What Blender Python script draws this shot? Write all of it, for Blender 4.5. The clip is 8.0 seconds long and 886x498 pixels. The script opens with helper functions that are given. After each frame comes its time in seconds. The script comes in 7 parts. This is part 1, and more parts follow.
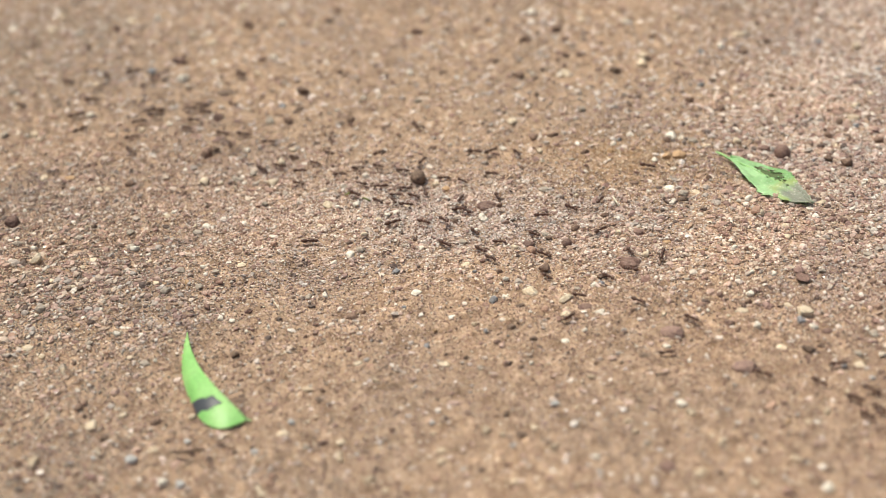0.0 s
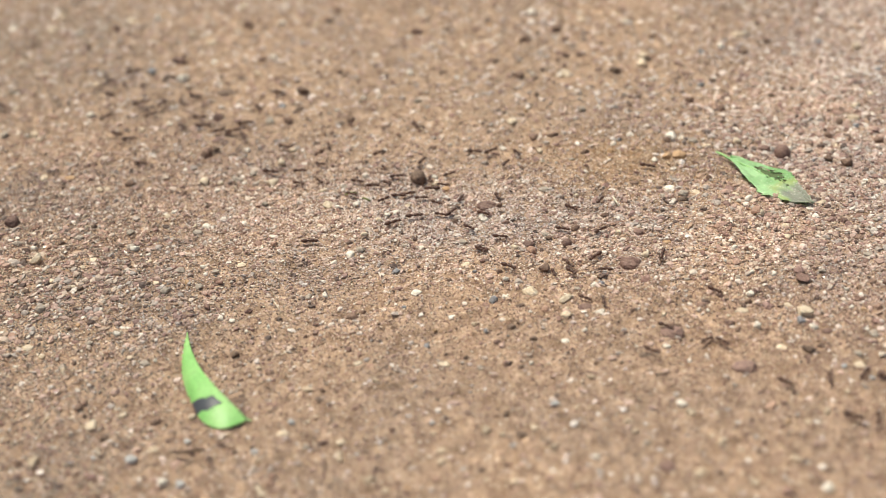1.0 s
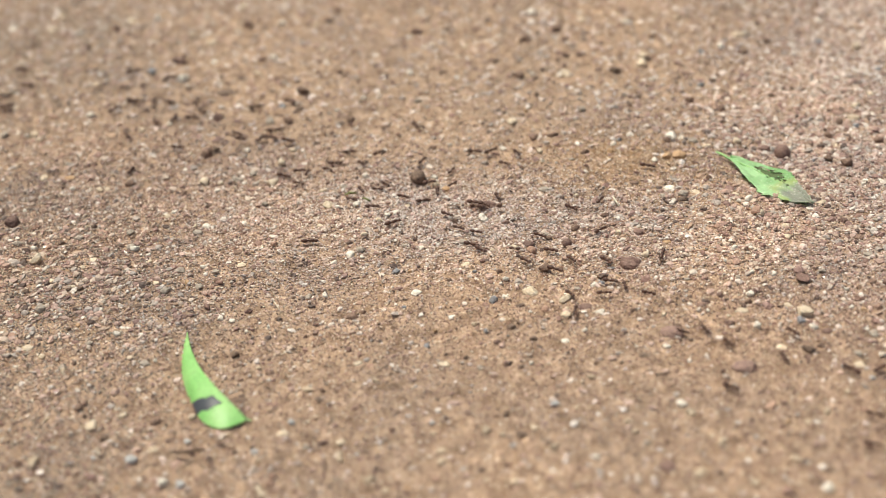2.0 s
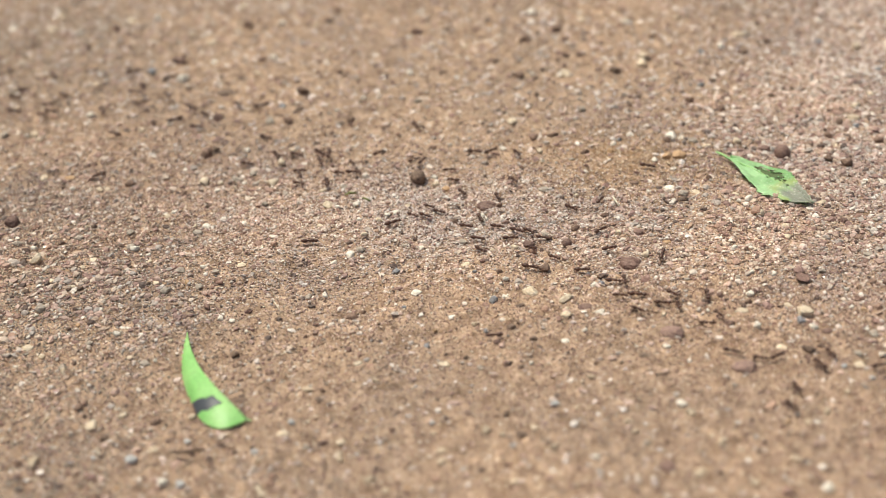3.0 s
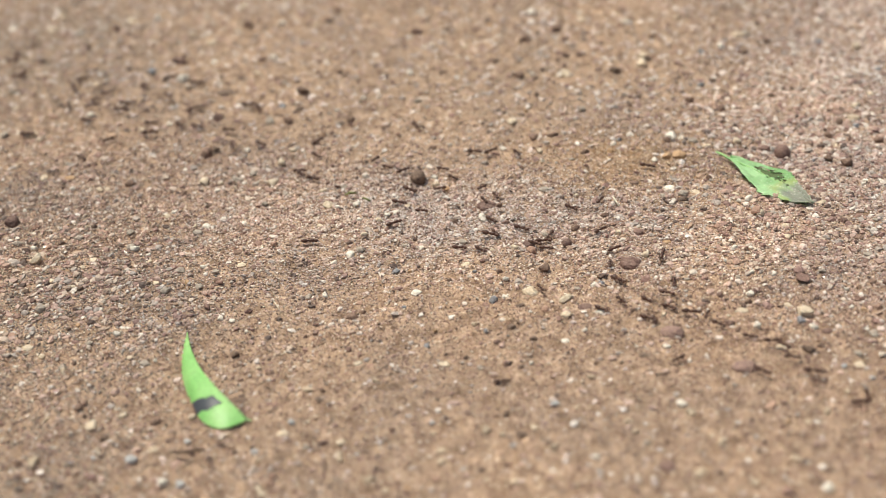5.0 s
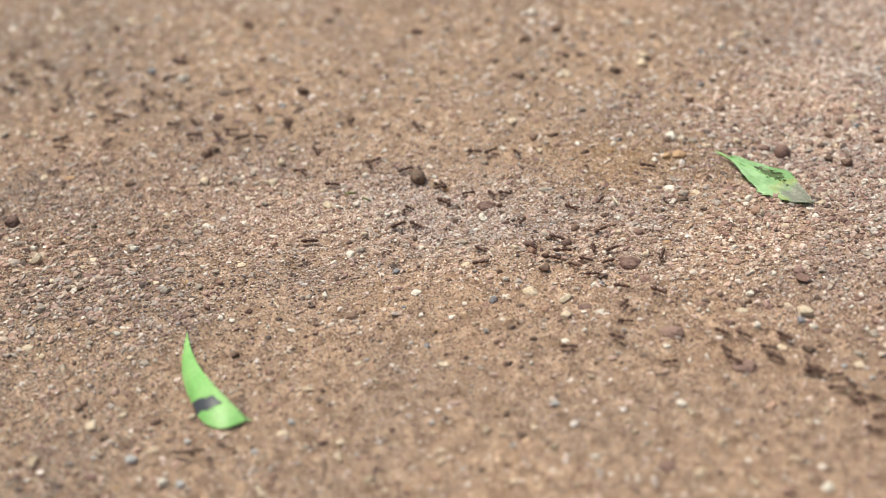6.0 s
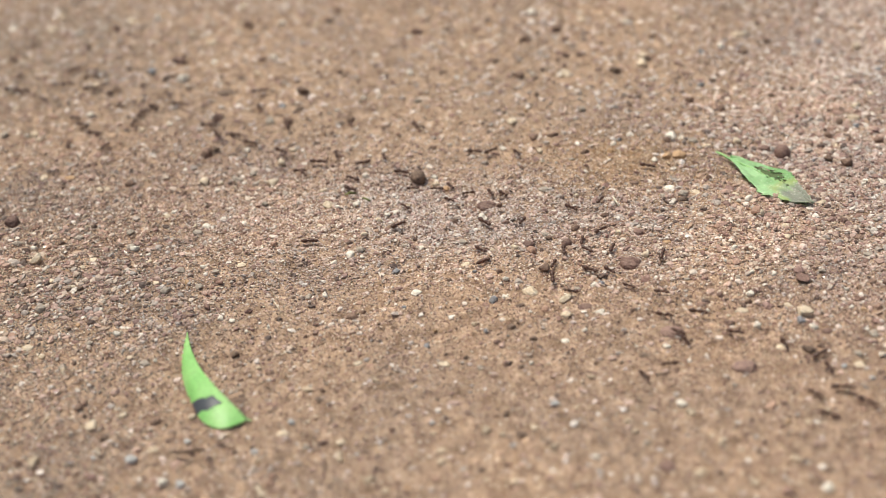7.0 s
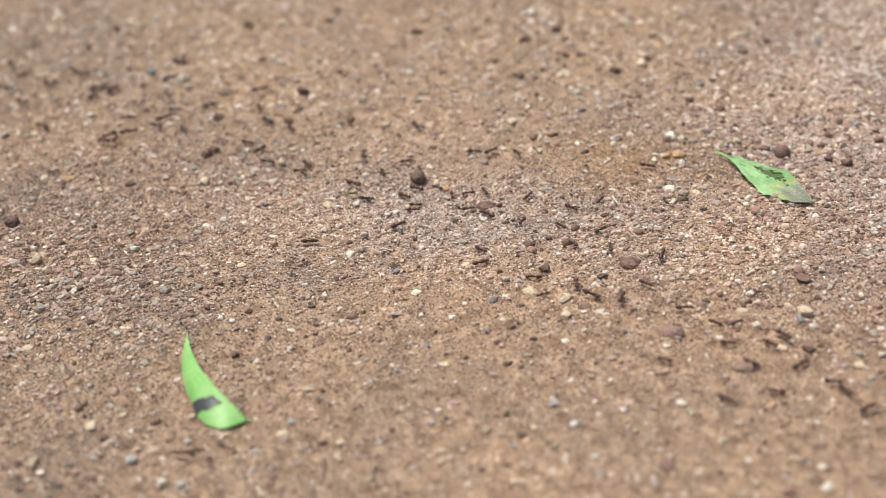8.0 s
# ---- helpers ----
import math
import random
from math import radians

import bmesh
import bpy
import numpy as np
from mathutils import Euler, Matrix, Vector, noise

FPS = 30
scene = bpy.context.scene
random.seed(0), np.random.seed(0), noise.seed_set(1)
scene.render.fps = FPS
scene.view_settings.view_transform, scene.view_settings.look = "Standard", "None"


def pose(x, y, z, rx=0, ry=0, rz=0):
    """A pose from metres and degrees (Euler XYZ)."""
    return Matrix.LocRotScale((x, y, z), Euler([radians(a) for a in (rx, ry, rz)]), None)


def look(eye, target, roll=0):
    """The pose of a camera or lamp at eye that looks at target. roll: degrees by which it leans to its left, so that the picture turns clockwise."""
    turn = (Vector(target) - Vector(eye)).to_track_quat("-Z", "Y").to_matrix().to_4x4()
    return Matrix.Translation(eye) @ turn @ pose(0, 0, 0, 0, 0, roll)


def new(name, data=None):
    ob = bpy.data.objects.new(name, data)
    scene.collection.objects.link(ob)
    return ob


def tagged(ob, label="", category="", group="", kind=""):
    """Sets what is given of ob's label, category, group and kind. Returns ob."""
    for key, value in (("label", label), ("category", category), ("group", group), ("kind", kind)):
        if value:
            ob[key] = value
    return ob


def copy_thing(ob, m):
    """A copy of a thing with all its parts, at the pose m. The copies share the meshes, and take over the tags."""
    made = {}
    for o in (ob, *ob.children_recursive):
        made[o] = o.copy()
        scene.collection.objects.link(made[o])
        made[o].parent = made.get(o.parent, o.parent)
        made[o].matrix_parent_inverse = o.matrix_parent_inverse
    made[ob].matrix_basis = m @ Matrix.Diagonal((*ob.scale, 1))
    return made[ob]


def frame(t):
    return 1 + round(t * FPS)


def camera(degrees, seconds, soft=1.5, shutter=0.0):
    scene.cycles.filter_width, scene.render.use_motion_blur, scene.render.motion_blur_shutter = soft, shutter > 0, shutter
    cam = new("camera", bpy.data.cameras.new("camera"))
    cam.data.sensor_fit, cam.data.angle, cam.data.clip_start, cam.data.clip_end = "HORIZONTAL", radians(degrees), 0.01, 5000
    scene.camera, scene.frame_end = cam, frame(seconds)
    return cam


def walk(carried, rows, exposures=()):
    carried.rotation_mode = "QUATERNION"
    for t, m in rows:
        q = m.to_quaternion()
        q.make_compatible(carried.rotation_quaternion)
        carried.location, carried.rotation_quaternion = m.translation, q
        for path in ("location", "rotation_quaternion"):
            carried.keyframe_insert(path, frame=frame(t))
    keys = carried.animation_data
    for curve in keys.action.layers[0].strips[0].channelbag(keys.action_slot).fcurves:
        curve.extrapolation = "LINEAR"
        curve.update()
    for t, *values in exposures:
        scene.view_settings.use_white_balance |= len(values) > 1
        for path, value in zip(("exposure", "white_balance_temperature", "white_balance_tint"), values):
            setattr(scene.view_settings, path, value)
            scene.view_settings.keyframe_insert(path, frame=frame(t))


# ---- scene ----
# camera: stands still, close over the sandy ground, looking down about 30 degrees
cam = camera(35, 8.0, soft=0.7, shutter=0.4)
EYE = (0.0, -0.7794, 0.45)
walk(cam, [(0.0, look(EYE, (0, 0, 0), -4.5)), (8.0, look(EYE, (0, 0, 0), -4.5))],
     exposures=[(0.0, 0.45, 6670, 1), (4.0, 0.39, 6600, 1), (8.0, 0.34, 6480, 3)])
cam.data.dof.use_dof = True
cam.data.dof.focus_distance = 0.895
cam.data.dof.aperture_fstop = 3.9

# light: open shade under a bright, hazy sky
world = bpy.data.worlds.new("sky")
scene.world = world
world.use_nodes = True
sky = world.node_tree.nodes.new("ShaderNodeTexSky")
sky.sky_type, sky.sun_disc = "NISHITA", False
sky.sun_elevation, sky.sun_rotation = radians(70), radians(-52)
sky.air_density, sky.dust_density = 1.0, 8.0
world.node_tree.nodes["Background"].inputs["Strength"].default_value = 0.088
world.node_tree.links.new(sky.outputs["Color"], world.node_tree.nodes["Background"].inputs["Color"])
sun = new("sun", bpy.data.lights.new("sun", "SUN"))
sun.data.energy, sun.data.angle, sun.data.color = 2.08, radians(13), (1.0, 0.95, 0.88)
sun.matrix_world = look((-0.45, 0.35, 1.55), (0, 0, 0))


# ---- materials ----
def material(name, rough=0.8, spec=0.3):
    m = bpy.data.materials.new(name)
    m.use_nodes = True
    b = m.node_tree.nodes["Principled BSDF"]
    b.inputs["Roughness"].default_value = rough
    b.inputs["Specular IOR Level"].default_value = spec
    return m, m.node_tree, b


def node(tree, kind, **values):
    n = tree.nodes.new("ShaderNode" + kind)
    for key, value in values.items():
        n.inputs[key.replace("_", " ")].default_value = value
    return n


def ramp(tree, source, stops, constant=False):
    n = tree.nodes.new("ShaderNodeValToRGB")
    n.color_ramp.interpolation = "CONSTANT" if constant else "LINEAR"
    while len(n.color_ramp.elements) < len(stops):
        n.color_ramp.elements.new(0.5)
    for e, (p, c) in zip(n.color_ramp.elements, stops):
        e.position, e.color = p, (*c, 1)
    tree.links.new(source, n.inputs["Fac"])
    return n.outputs["Color"]


def mix(tree, kind, fac, a, b):
    n = tree.nodes.new("ShaderNodeMix")
    n.data_type, n.blend_type = "RGBA", kind
    for value, socket in ((fac, n.inputs[0]), (a, n.inputs[6]), (b, n.inputs[7])):
        if isinstance(value, (int, float)):
            socket.default_value = value
        elif isinstance(value, tuple):
            socket.default_value = (*value, 1)
        else:
            tree.links.new(value, socket)
    return n.outputs[2]


def bump(tree, b, height, strength, distance):
    n = node(tree, "Bump", Strength=strength, Distance=distance)
    tree.links.new(height, n.inputs["Height"])
    tree.links.new(n.outputs["Normal"], b.inputs["Normal"])


TAN, ORANGE, CREAM, WHITE = (0.41, 0.31, 0.22), (0.43, 0.29, 0.18), (0.66, 0.55, 0.43), (0.82, 0.75, 0.65)
# UMBER and BROWN: real dark grains, deepened so the colour carries shade between grains
BROWN, UMBER, PINK, GREY = (0.285, 0.182, 0.152), (0.12, 0.084, 0.074), (0.605, 0.455, 0.41), (0.48, 0.42, 0.365)


def sand_material():
    m, t, b = material("sand", 0.9, 0.2)
    place = t.nodes.new("ShaderNodeTexCoord").outputs["Object"]
    cells = node(t, "TexVoronoi", Scale=850.0)
    wide = node(t, "TexNoise", Scale=9.0, Detail=6.0, Roughness=0.65)
    clump = node(t, "TexNoise", Scale=80.0, Detail=5.0, Roughness=0.62)
    fine = node(t, "TexNoise", Scale=300.0, Detail=5.0)
    for n in (cells, wide, clump, fine):
        t.links.new(place, n.inputs["Vector"])
    pick = t.nodes.new("ShaderNodeSeparateColor")
    t.links.new(cells.outputs["Color"], pick.inputs["Color"])
    grains = ramp(t, pick.outputs["Red"], [(0, UMBER), (0.2, BROWN), (0.4, TAN), (0.6, ORANGE), (0.8, PINK), (0.96, CREAM)])
    tone = ramp(t, wide.outputs["Fac"], [(0.35, (0.84, 0.83, 0.83)), (0.65, (1.07, 1.02, 0.96))])
    colour = mix(t, "MULTIPLY", 1.0, mix(t, "MIX", 0.6, grains, (0.422, 0.309, 0.226)), tone)
    colour = mix(t, "MULTIPLY", 1.0, colour, ramp(t, clump.outputs["Fac"], [(0.32, (0.56, 0.51, 0.47)), (0.5, (1.0, 0.99, 0.97)), (0.68, (1.3, 1.3, 1.3))]))
    t.links.new(mix(t, "MULTIPLY", 0.5, colour, ramp(t, fine.outputs["Fac"], [(0.3, (0.6, 0.55, 0.5)), (0.65, (1, 1, 1))])), b.inputs["Base Color"])
    bump(t, b, cells.outputs["Distance"], 0.7, 0.0008)
    return m


def grain_material(name, stops, rough):
    m, t, b = material(name, rough, 0.35)
    geo = t.nodes.new("ShaderNodeNewGeometry")
    place = t.nodes.new("ShaderNodeTexCoord").outputs["Object"]
    fine = node(t, "TexNoise", Scale=700.0, Detail=4.0)
    t.links.new(place, fine.inputs["Vector"])
    colour = ramp(t, geo.outputs["Random Per Island"], stops, True)
    wide = node(t, "TexNoise", Scale=8.0, Detail=6.0, Roughness=0.68)
    t.links.new(place, wide.inputs["Vector"])
    colour = mix(t, "MULTIPLY", 1.0, colour, ramp(t, wide.outputs["Fac"], [(0.35, (0.82, 0.83, 0.83)), (0.64, (1.12, 1.06, 0.96))]))
    t.links.new(mix(t, "MULTIPLY", 0.6, colour, ramp(t, fine.outputs["Fac"], [(0.3, (0.6, 0.56, 0.52)), (0.6, (1.05, 1.02, 1.0))])), b.inputs["Base Color"])
    bump(t, b, fine.outputs["Fac"], 0.4, 0.0003)
    # one grain in six is a glassy chip of quartz
    mixed = t.nodes.new("ShaderNodeMath")
    mixed.operation, mixed.inputs[1].default_value = "MULTIPLY", 61.7
    t.links.new(geo.outputs["Random Per Island"], mixed.inputs[0])
    part_of = t.nodes.new("ShaderNodeMath")
    part_of.operation = "FRACT"
    t.links.new(mixed.outputs[0], part_of.inputs[0])
    t.links.new(ramp(t, part_of.outputs[0], [(0, (rough + 0.1,) * 3), (0.84, (0.13, 0.13, 0.13))], True), b.inputs["Roughness"])
    return m


def stone_material(name, dark, light, rough=0.7, dusty=0.45, joined=False):
    """Its patterns are sized to a stone's own width, and differ from stone to stone; joined: for many stones in one mesh."""
    m, t, b = material(name, rough, 0.3)
    chance = t.nodes.new("ShaderNodeNewGeometry").outputs["Random Per Island"] if joined else t.nodes.new("ShaderNodeObjectInfo").outputs["Random"]
    width = 350 if joined else 1
    shift = t.nodes.new("ShaderNodeVectorMath")
    shift.operation = "MULTIPLY_ADD"
    t.links.new(chance, shift.inputs[0])
    shift.inputs[1].default_value = (37, 53, 71)
    t.links.new(t.nodes.new("ShaderNodeTexCoord").outputs["Object"], shift.inputs[2])
    fine = node(t, "TexNoise", Scale=9.0 * width, Detail=6.0, Roughness=0.65)
    blotch = node(t, "TexNoise", Scale=1.8 * width, Detail=4.0)
    dust = node(t, "TexNoise", Scale=4.5 * width, Detail=5.0, Roughness=0.7)
    for n in (fine, blotch, dust):
        t.links.new(shift.outputs[0], n.inputs["Vector"])
    base = ramp(t, blotch.outputs["Fac"], [(0.35, dark), (0.65, light)])
    base = mix(t, "MIX", ramp(t, dust.outputs["Fac"], [(0.46, (0, 0, 0)), (0.62, (dusty, dusty, dusty))]), base, (0.40, 0.295, 0.21))
    base = mix(t, "MULTIPLY", 1.0, base, ramp(t, chance, [(0, (0.85, 0.85, 0.85)), (1, (1.12, 1.11, 1.10))]))
    t.links.new(mix(t, "MULTIPLY", 0.6, base, ramp(t, fine.outputs["Fac"], [(0.3, (0.6, 0.56, 0.52)), (0.62, (1.1, 1.08, 1.05))])), b.inputs["Base Color"])
    bump(t, b, fine.outputs["Fac"], 0.5, 0.0005)
    return m


def plain(name, colour, rough, spec=0.4):
    m, t, b = material(name, rough, spec)
    n = node(t, "TexNoise", Scale=1500.0, Detail=3.0)
    t.links.new(t.nodes.new("ShaderNodeTexCoord").outputs["Object"], n.inputs["Vector"])
    t.links.new(mix(t, "MULTIPLY", 0.5, colour, ramp(t, n.outputs["Fac"], [(0.3, (0.5, 0.5, 0.5)), (0.7, (1.3, 1.3, 1.3))])), b.inputs["Base Color"])
    return m


SAND = sand_material()
# the WHITE share partly paints in glints off the quartz
FINE = grain_material("tan_grains", [(0, (0.40, 0.31, 0.23)), (0.25, (0.41, 0.30, 0.21)), (0.46, BROWN), (0.60, (0.50, 0.37, 0.30)), (0.74, CREAM), (0.79, (0.36, 0.25, 0.19)), (0.87, GREY), (0.88, (0.17, 0.118, 0.094)), (0.955, WHITE)], 0.5)
# white and UMBER shares raised: highlights and shaded gaps put into grain colour
PALE = grain_material("pale_grains", [(0, (0.566, 0.43, 0.398)), (0.20, (0.646, 0.55, 0.488)), (0.34, (0.444, 0.34, 0.286)), (0.50, PINK), (0.60, (0.475, 0.42, 0.398)), (0.70, BROWN), (0.82, (0.828, 0.775, 0.753)), (0.90, UMBER), (0.98, (0.646, 0.55, 0.488))], 0.45)
# the dark tones also paint in shaded gaps of this rough grit
DULL = grain_material("grey_grains", [(0, (0.40, 0.355, 0.31)), (0.18, (0.23, 0.20, 0.175)), (0.38, (0.36, 0.275, 0.215)), (0.52, (0.14, 0.105, 0.09)), (0.68, (0.56, 0.48, 0.39)), (0.75, (0.31, 0.275, 0.24)), (0.92, (0.76, 0.71, 0.63)), (0.95, (0.17, 0.165, 0.16))], 0.5)
COARSE = grain_material("coarse_grains", [(0, (0.424, 0.32, 0.265)), (0.14, (0.434, 0.31, 0.233)), (0.21, BROWN), (0.32, PINK), (0.47, (0.626, 0.53, 0.466)), (0.58, (0.475, 0.42, 0.398)), (0.72, UMBER), (0.80, (0.333, 0.22, 0.201)), (0.92, (0.808, 0.75, 0.721))], 0.45)
BEDDED = grain_material("bedded_gravel", [(0, (0.475, 0.345, 0.307)), (0.20, (0.566, 0.465, 0.403)), (0.32, (0.343, 0.225, 0.201)), (0.46, (0.404, 0.285, 0.249)), (0.58, (0.404, 0.36, 0.339)), (0.72, (0.455, 0.35, 0.286)), (0.80, (0.707, 0.65, 0.604)), (0.86, UMBER), (0.92, (0.273, 0.175, 0.159))], 0.5)
QUARTZ = grain_material("quartz_grains", [(0, (0.717, 0.64, 0.615)), (0.3, (0.667, 0.56, 0.535)), (0.5, (0.576, 0.48, 0.461)), (0.72, (0.808, 0.75, 0.721)), (0.88, PINK)], 0.4)
OCHRE = grain_material("ochre_grains", [(0, ORANGE), (0.3, (0.46, 0.30, 0.17)), (0.55, TAN), (0.7, (0.33, 0.205, 0.12)), (0.85, CREAM)], 0.5)
RUST = grain_material("brown_grains", [(0, BROWN), (0.3, (0.333, 0.215, 0.191)), (0.5, UMBER), (0.62, (0.374, 0.265, 0.217)), (0.85, (0.505, 0.37, 0.329)), (0.95, WHITE)], 0.5)
DARK_CHIPS = grain_material("dark_chips", [(0, (0.24, 0.16, 0.13)), (0.3, (0.31, 0.20, 0.165)), (0.55, (0.19, 0.14, 0.115)), (0.8, (0.34, 0.24, 0.18))], 0.6)
STONE_LOOKS = {
    "brown": ((0.145, 0.09, 0.07), (0.25, 0.16, 0.125)),
    "maroon": ((0.145, 0.084, 0.074), (0.23, 0.142, 0.122), 0.65, 0.3),
    "mauve": ((0.20, 0.125, 0.112), (0.30, 0.195, 0.172)),
    "cream": ((0.66, 0.54, 0.39), (0.78, 0.68, 0.54), 0.5, 0.6),
    "white": ((0.74, 0.69, 0.60), (0.88, 0.84, 0.77), 0.45, 0.5),
    "buff": ((0.47, 0.375, 0.27), (0.60, 0.50, 0.385), 0.6, 0.6),
    "grey": ((0.30, 0.26, 0.225), (0.49, 0.44, 0.38)),
    "blue": ((0.20, 0.21, 0.235), (0.34, 0.36, 0.40), 0.6, 0.4),
    # pale quartz, with the sky's bluish tint put into its colour
    "pale_blue": ((0.40, 0.405, 0.42), (0.55, 0.565, 0.585), 0.5, 0.45),
    "orange": ((0.42, 0.26, 0.14), (0.56, 0.38, 0.23)),
    "pink": ((0.34, 0.2, 0.15), (0.48, 0.32, 0.25)),
    "dark": ((0.10, 0.066, 0.053), (0.19, 0.128, 0.10)),
}
STONES = {key: stone_material(key + "_stone", *look_of) for key, look_of in STONE_LOOKS.items()}
SMALL_STONES = {key: stone_material("small_" + key + "_stone", *look_of, joined=True) for key, look_of in STONE_LOOKS.items()}
ANT_BODY = plain("ant_shell", (0.085, 0.038, 0.025), 0.34, 0.4)
ANT_LEG = plain("ant_leg", (0.14, 0.07, 0.045), 0.5, 0.3)


# ---- ground ----
WAVES = [(0.004 / (1 + 0.35 * i), 7 * 1.28 ** i, random.uniform(0, 6.28), random.uniform(0, 6.28)) for i in range(14)]
WAVES += [(0.0007, random.uniform(230, 560), random.uniform(0, 6.28), random.uniform(0, 6.28)) for _ in range(14)]


def height(x, y):
    """The ground's height in metres at the plan place x, y (numbers or arrays)."""
    z = 0
    for size, often, way, shift in WAVES:
        z = z + 0.35 * size * np.sin(often * (np.cos(way) * x + np.sin(way) * y) + shift)
    return z


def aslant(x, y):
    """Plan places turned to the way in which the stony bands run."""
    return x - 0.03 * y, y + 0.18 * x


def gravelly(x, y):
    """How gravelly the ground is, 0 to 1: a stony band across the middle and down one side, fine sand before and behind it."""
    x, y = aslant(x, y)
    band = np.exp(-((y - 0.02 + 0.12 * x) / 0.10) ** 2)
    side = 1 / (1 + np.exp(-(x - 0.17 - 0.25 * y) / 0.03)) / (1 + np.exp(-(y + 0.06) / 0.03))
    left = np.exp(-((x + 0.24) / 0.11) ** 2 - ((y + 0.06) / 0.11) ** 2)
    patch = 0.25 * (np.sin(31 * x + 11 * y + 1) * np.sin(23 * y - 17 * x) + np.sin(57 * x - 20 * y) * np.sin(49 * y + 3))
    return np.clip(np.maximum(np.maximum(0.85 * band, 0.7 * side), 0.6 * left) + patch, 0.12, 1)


def mesh_object(name, verts, faces, mat, smooth=False):
    """verts: (n, 3); faces: (m, 3) or (m, 4) arrays."""
    me = bpy.data.meshes.new(name)
    me.vertices.add(len(verts))
    me.vertices.foreach_set("co", np.ascontiguousarray(verts, dtype=np.float32).ravel())
    k = faces.shape[1]
    me.loops.add(faces.size)
    me.loops.foreach_set("vertex_index", faces.astype(np.int32).ravel())
    me.polygons.add(len(faces))
    me.polygons.foreach_set("loop_start", np.arange(0, faces.size, k, dtype=np.int32))
    me.polygons.foreach_set("use_smooth", np.full(len(faces), smooth))
    me.materials.append(mat)
    me.update(calc_edges=True)
    return new(name, me)


def steps(lo, hi, fine, far):
    inner = np.arange(lo, hi + fine / 2, fine)
    grow = np.cumsum(fine * 1.35 ** np.arange(1, 60))
    grow = grow[grow < far]
    return np.concatenate([lo - grow[::-1], inner, hi + grow])


def build_ground():
    xs, ys = steps(-0.56, 0.56, 0.004, 400), steps(-0.36, 0.70, 0.004, 400)
    X, Y = np.meshgrid(xs, ys)
    Z = height(X, Y)
    n = len(xs)
    i = (np.arange(len(ys) - 1)[:, None] * n + np.arange(n - 1)[None, :]).ravel()
    ob = mesh_object("ground", np.stack([X, Y, Z], -1).reshape(-1, 3), np.stack([i, i + 1, i + n + 1, i + n], 1), SAND, True)
    tagged(ob, "dry reddish tan sandy soil, finely grained", "ground", kind="structure")


build_ground()

# a grain of sand: a closed, angular chip of six facets
CHIP = (np.array([(1, 0, 0), (-0.5, 0.866, 0), (-0.5, -0.866, 0), (0, 0, 1), (0, 0, -1)], float),
        np.array([(0, 1, 3), (1, 2, 3), (2, 0, 3), (1, 0, 4), (2, 1, 4), (0, 2, 4)]))


def ico(sub):
    bm = bmesh.new()
    bmesh.ops.create_icosphere(bm, subdivisions=sub, radius=1)
    bm.verts.index_update()
    v = np.array([tuple(p.co) for p in bm.verts])
    f = np.array([[p.index for p in q.verts] for q in bm.faces])
    bm.free()
    return v, f


def turns(rng, n):
    q = rng.normal(size=(n, 4))
    q /= np.linalg.norm(q, axis=1)[:, None]
    w, x, y, z = q.T
    return np.stack([1 - 2 * (y * y + z * z), 2 * (x * y - z * w), 2 * (x * z + y * w),
                     2 * (x * y + z * w), 1 - 2 * (x * x + z * z), 2 * (y * z - x * w),
                     2 * (x * z - y * w), 2 * (y * z + x * w), 1 - 2 * (x * x + y * y)], -1).reshape(n, 3, 3)


def scatter(rng, n, weight):
    """n random plan places in the stretch of ground round the trail, denser where weight is high."""
    xs, ys = np.zeros(0), np.zeros(0)
    while len(xs) < n:
        x, y = rng.uniform(-0.7, 0.7, 2 * n), rng.uniform(-0.5, 0.85, 2 * n)
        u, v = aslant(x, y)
        past = np.hypot(np.maximum(np.abs(u) - 0.29 - 0.27 * v, 0), np.maximum(np.abs(v - 0.11) - 0.37, 0))
        keep = rng.uniform(size=2 * n) < weight(x, y) * np.exp(-(past / 0.045) ** 1.2)
        xs, ys = np.append(xs, x[keep]), np.append(ys, y[keep])
    return xs[:n], ys[:n]


def smooth(x, y):
    """Where the soil is fine and even, 0 to 1: in front of the trail, with one tongue across it."""
    x, y = aslant(x, y)
    near = 1 / (1 + np.exp((y + 0.10 - 0.06 * np.sin(9 * x + 1)) / 0.02)) / (1 + np.exp(-(x + 0.14 + 0.3 * y) / 0.03))
    return np.clip(near, 0, 1)


def far_sand(x, y):
    """Where fine sand lies beyond the trail, 0 to 1; the side beyond the toothed leaf stays gritty."""
    x, y = aslant(x, y)
    return 1 / (1 + np.exp(-(y - 0.185 - 0.02 * np.sin(14 * x)) / 0.02)) * (1 - 0.8 / (1 + np.exp(-(x - 0.20 - 0.35 * (y - 0.17)) / 0.03)))


def far_side(x, y):
    """The gritty stretch beyond the toothed leaf, 0 to 1."""
    x, y = aslant(x, y)
    return 1 / (1 + np.exp(-(x - 0.20 - 0.35 * (y - 0.17)) / 0.03)) / (1 + np.exp(-(y - 0.05) / 0.03))


def ochre(x, y):
    """A tongue of finer orange sand."""
    x, y = aslant(x, y)
    return np.exp(-((x - 0.14) / 0.06) ** 2 - ((y - 0.13) / 0.045) ** 2)


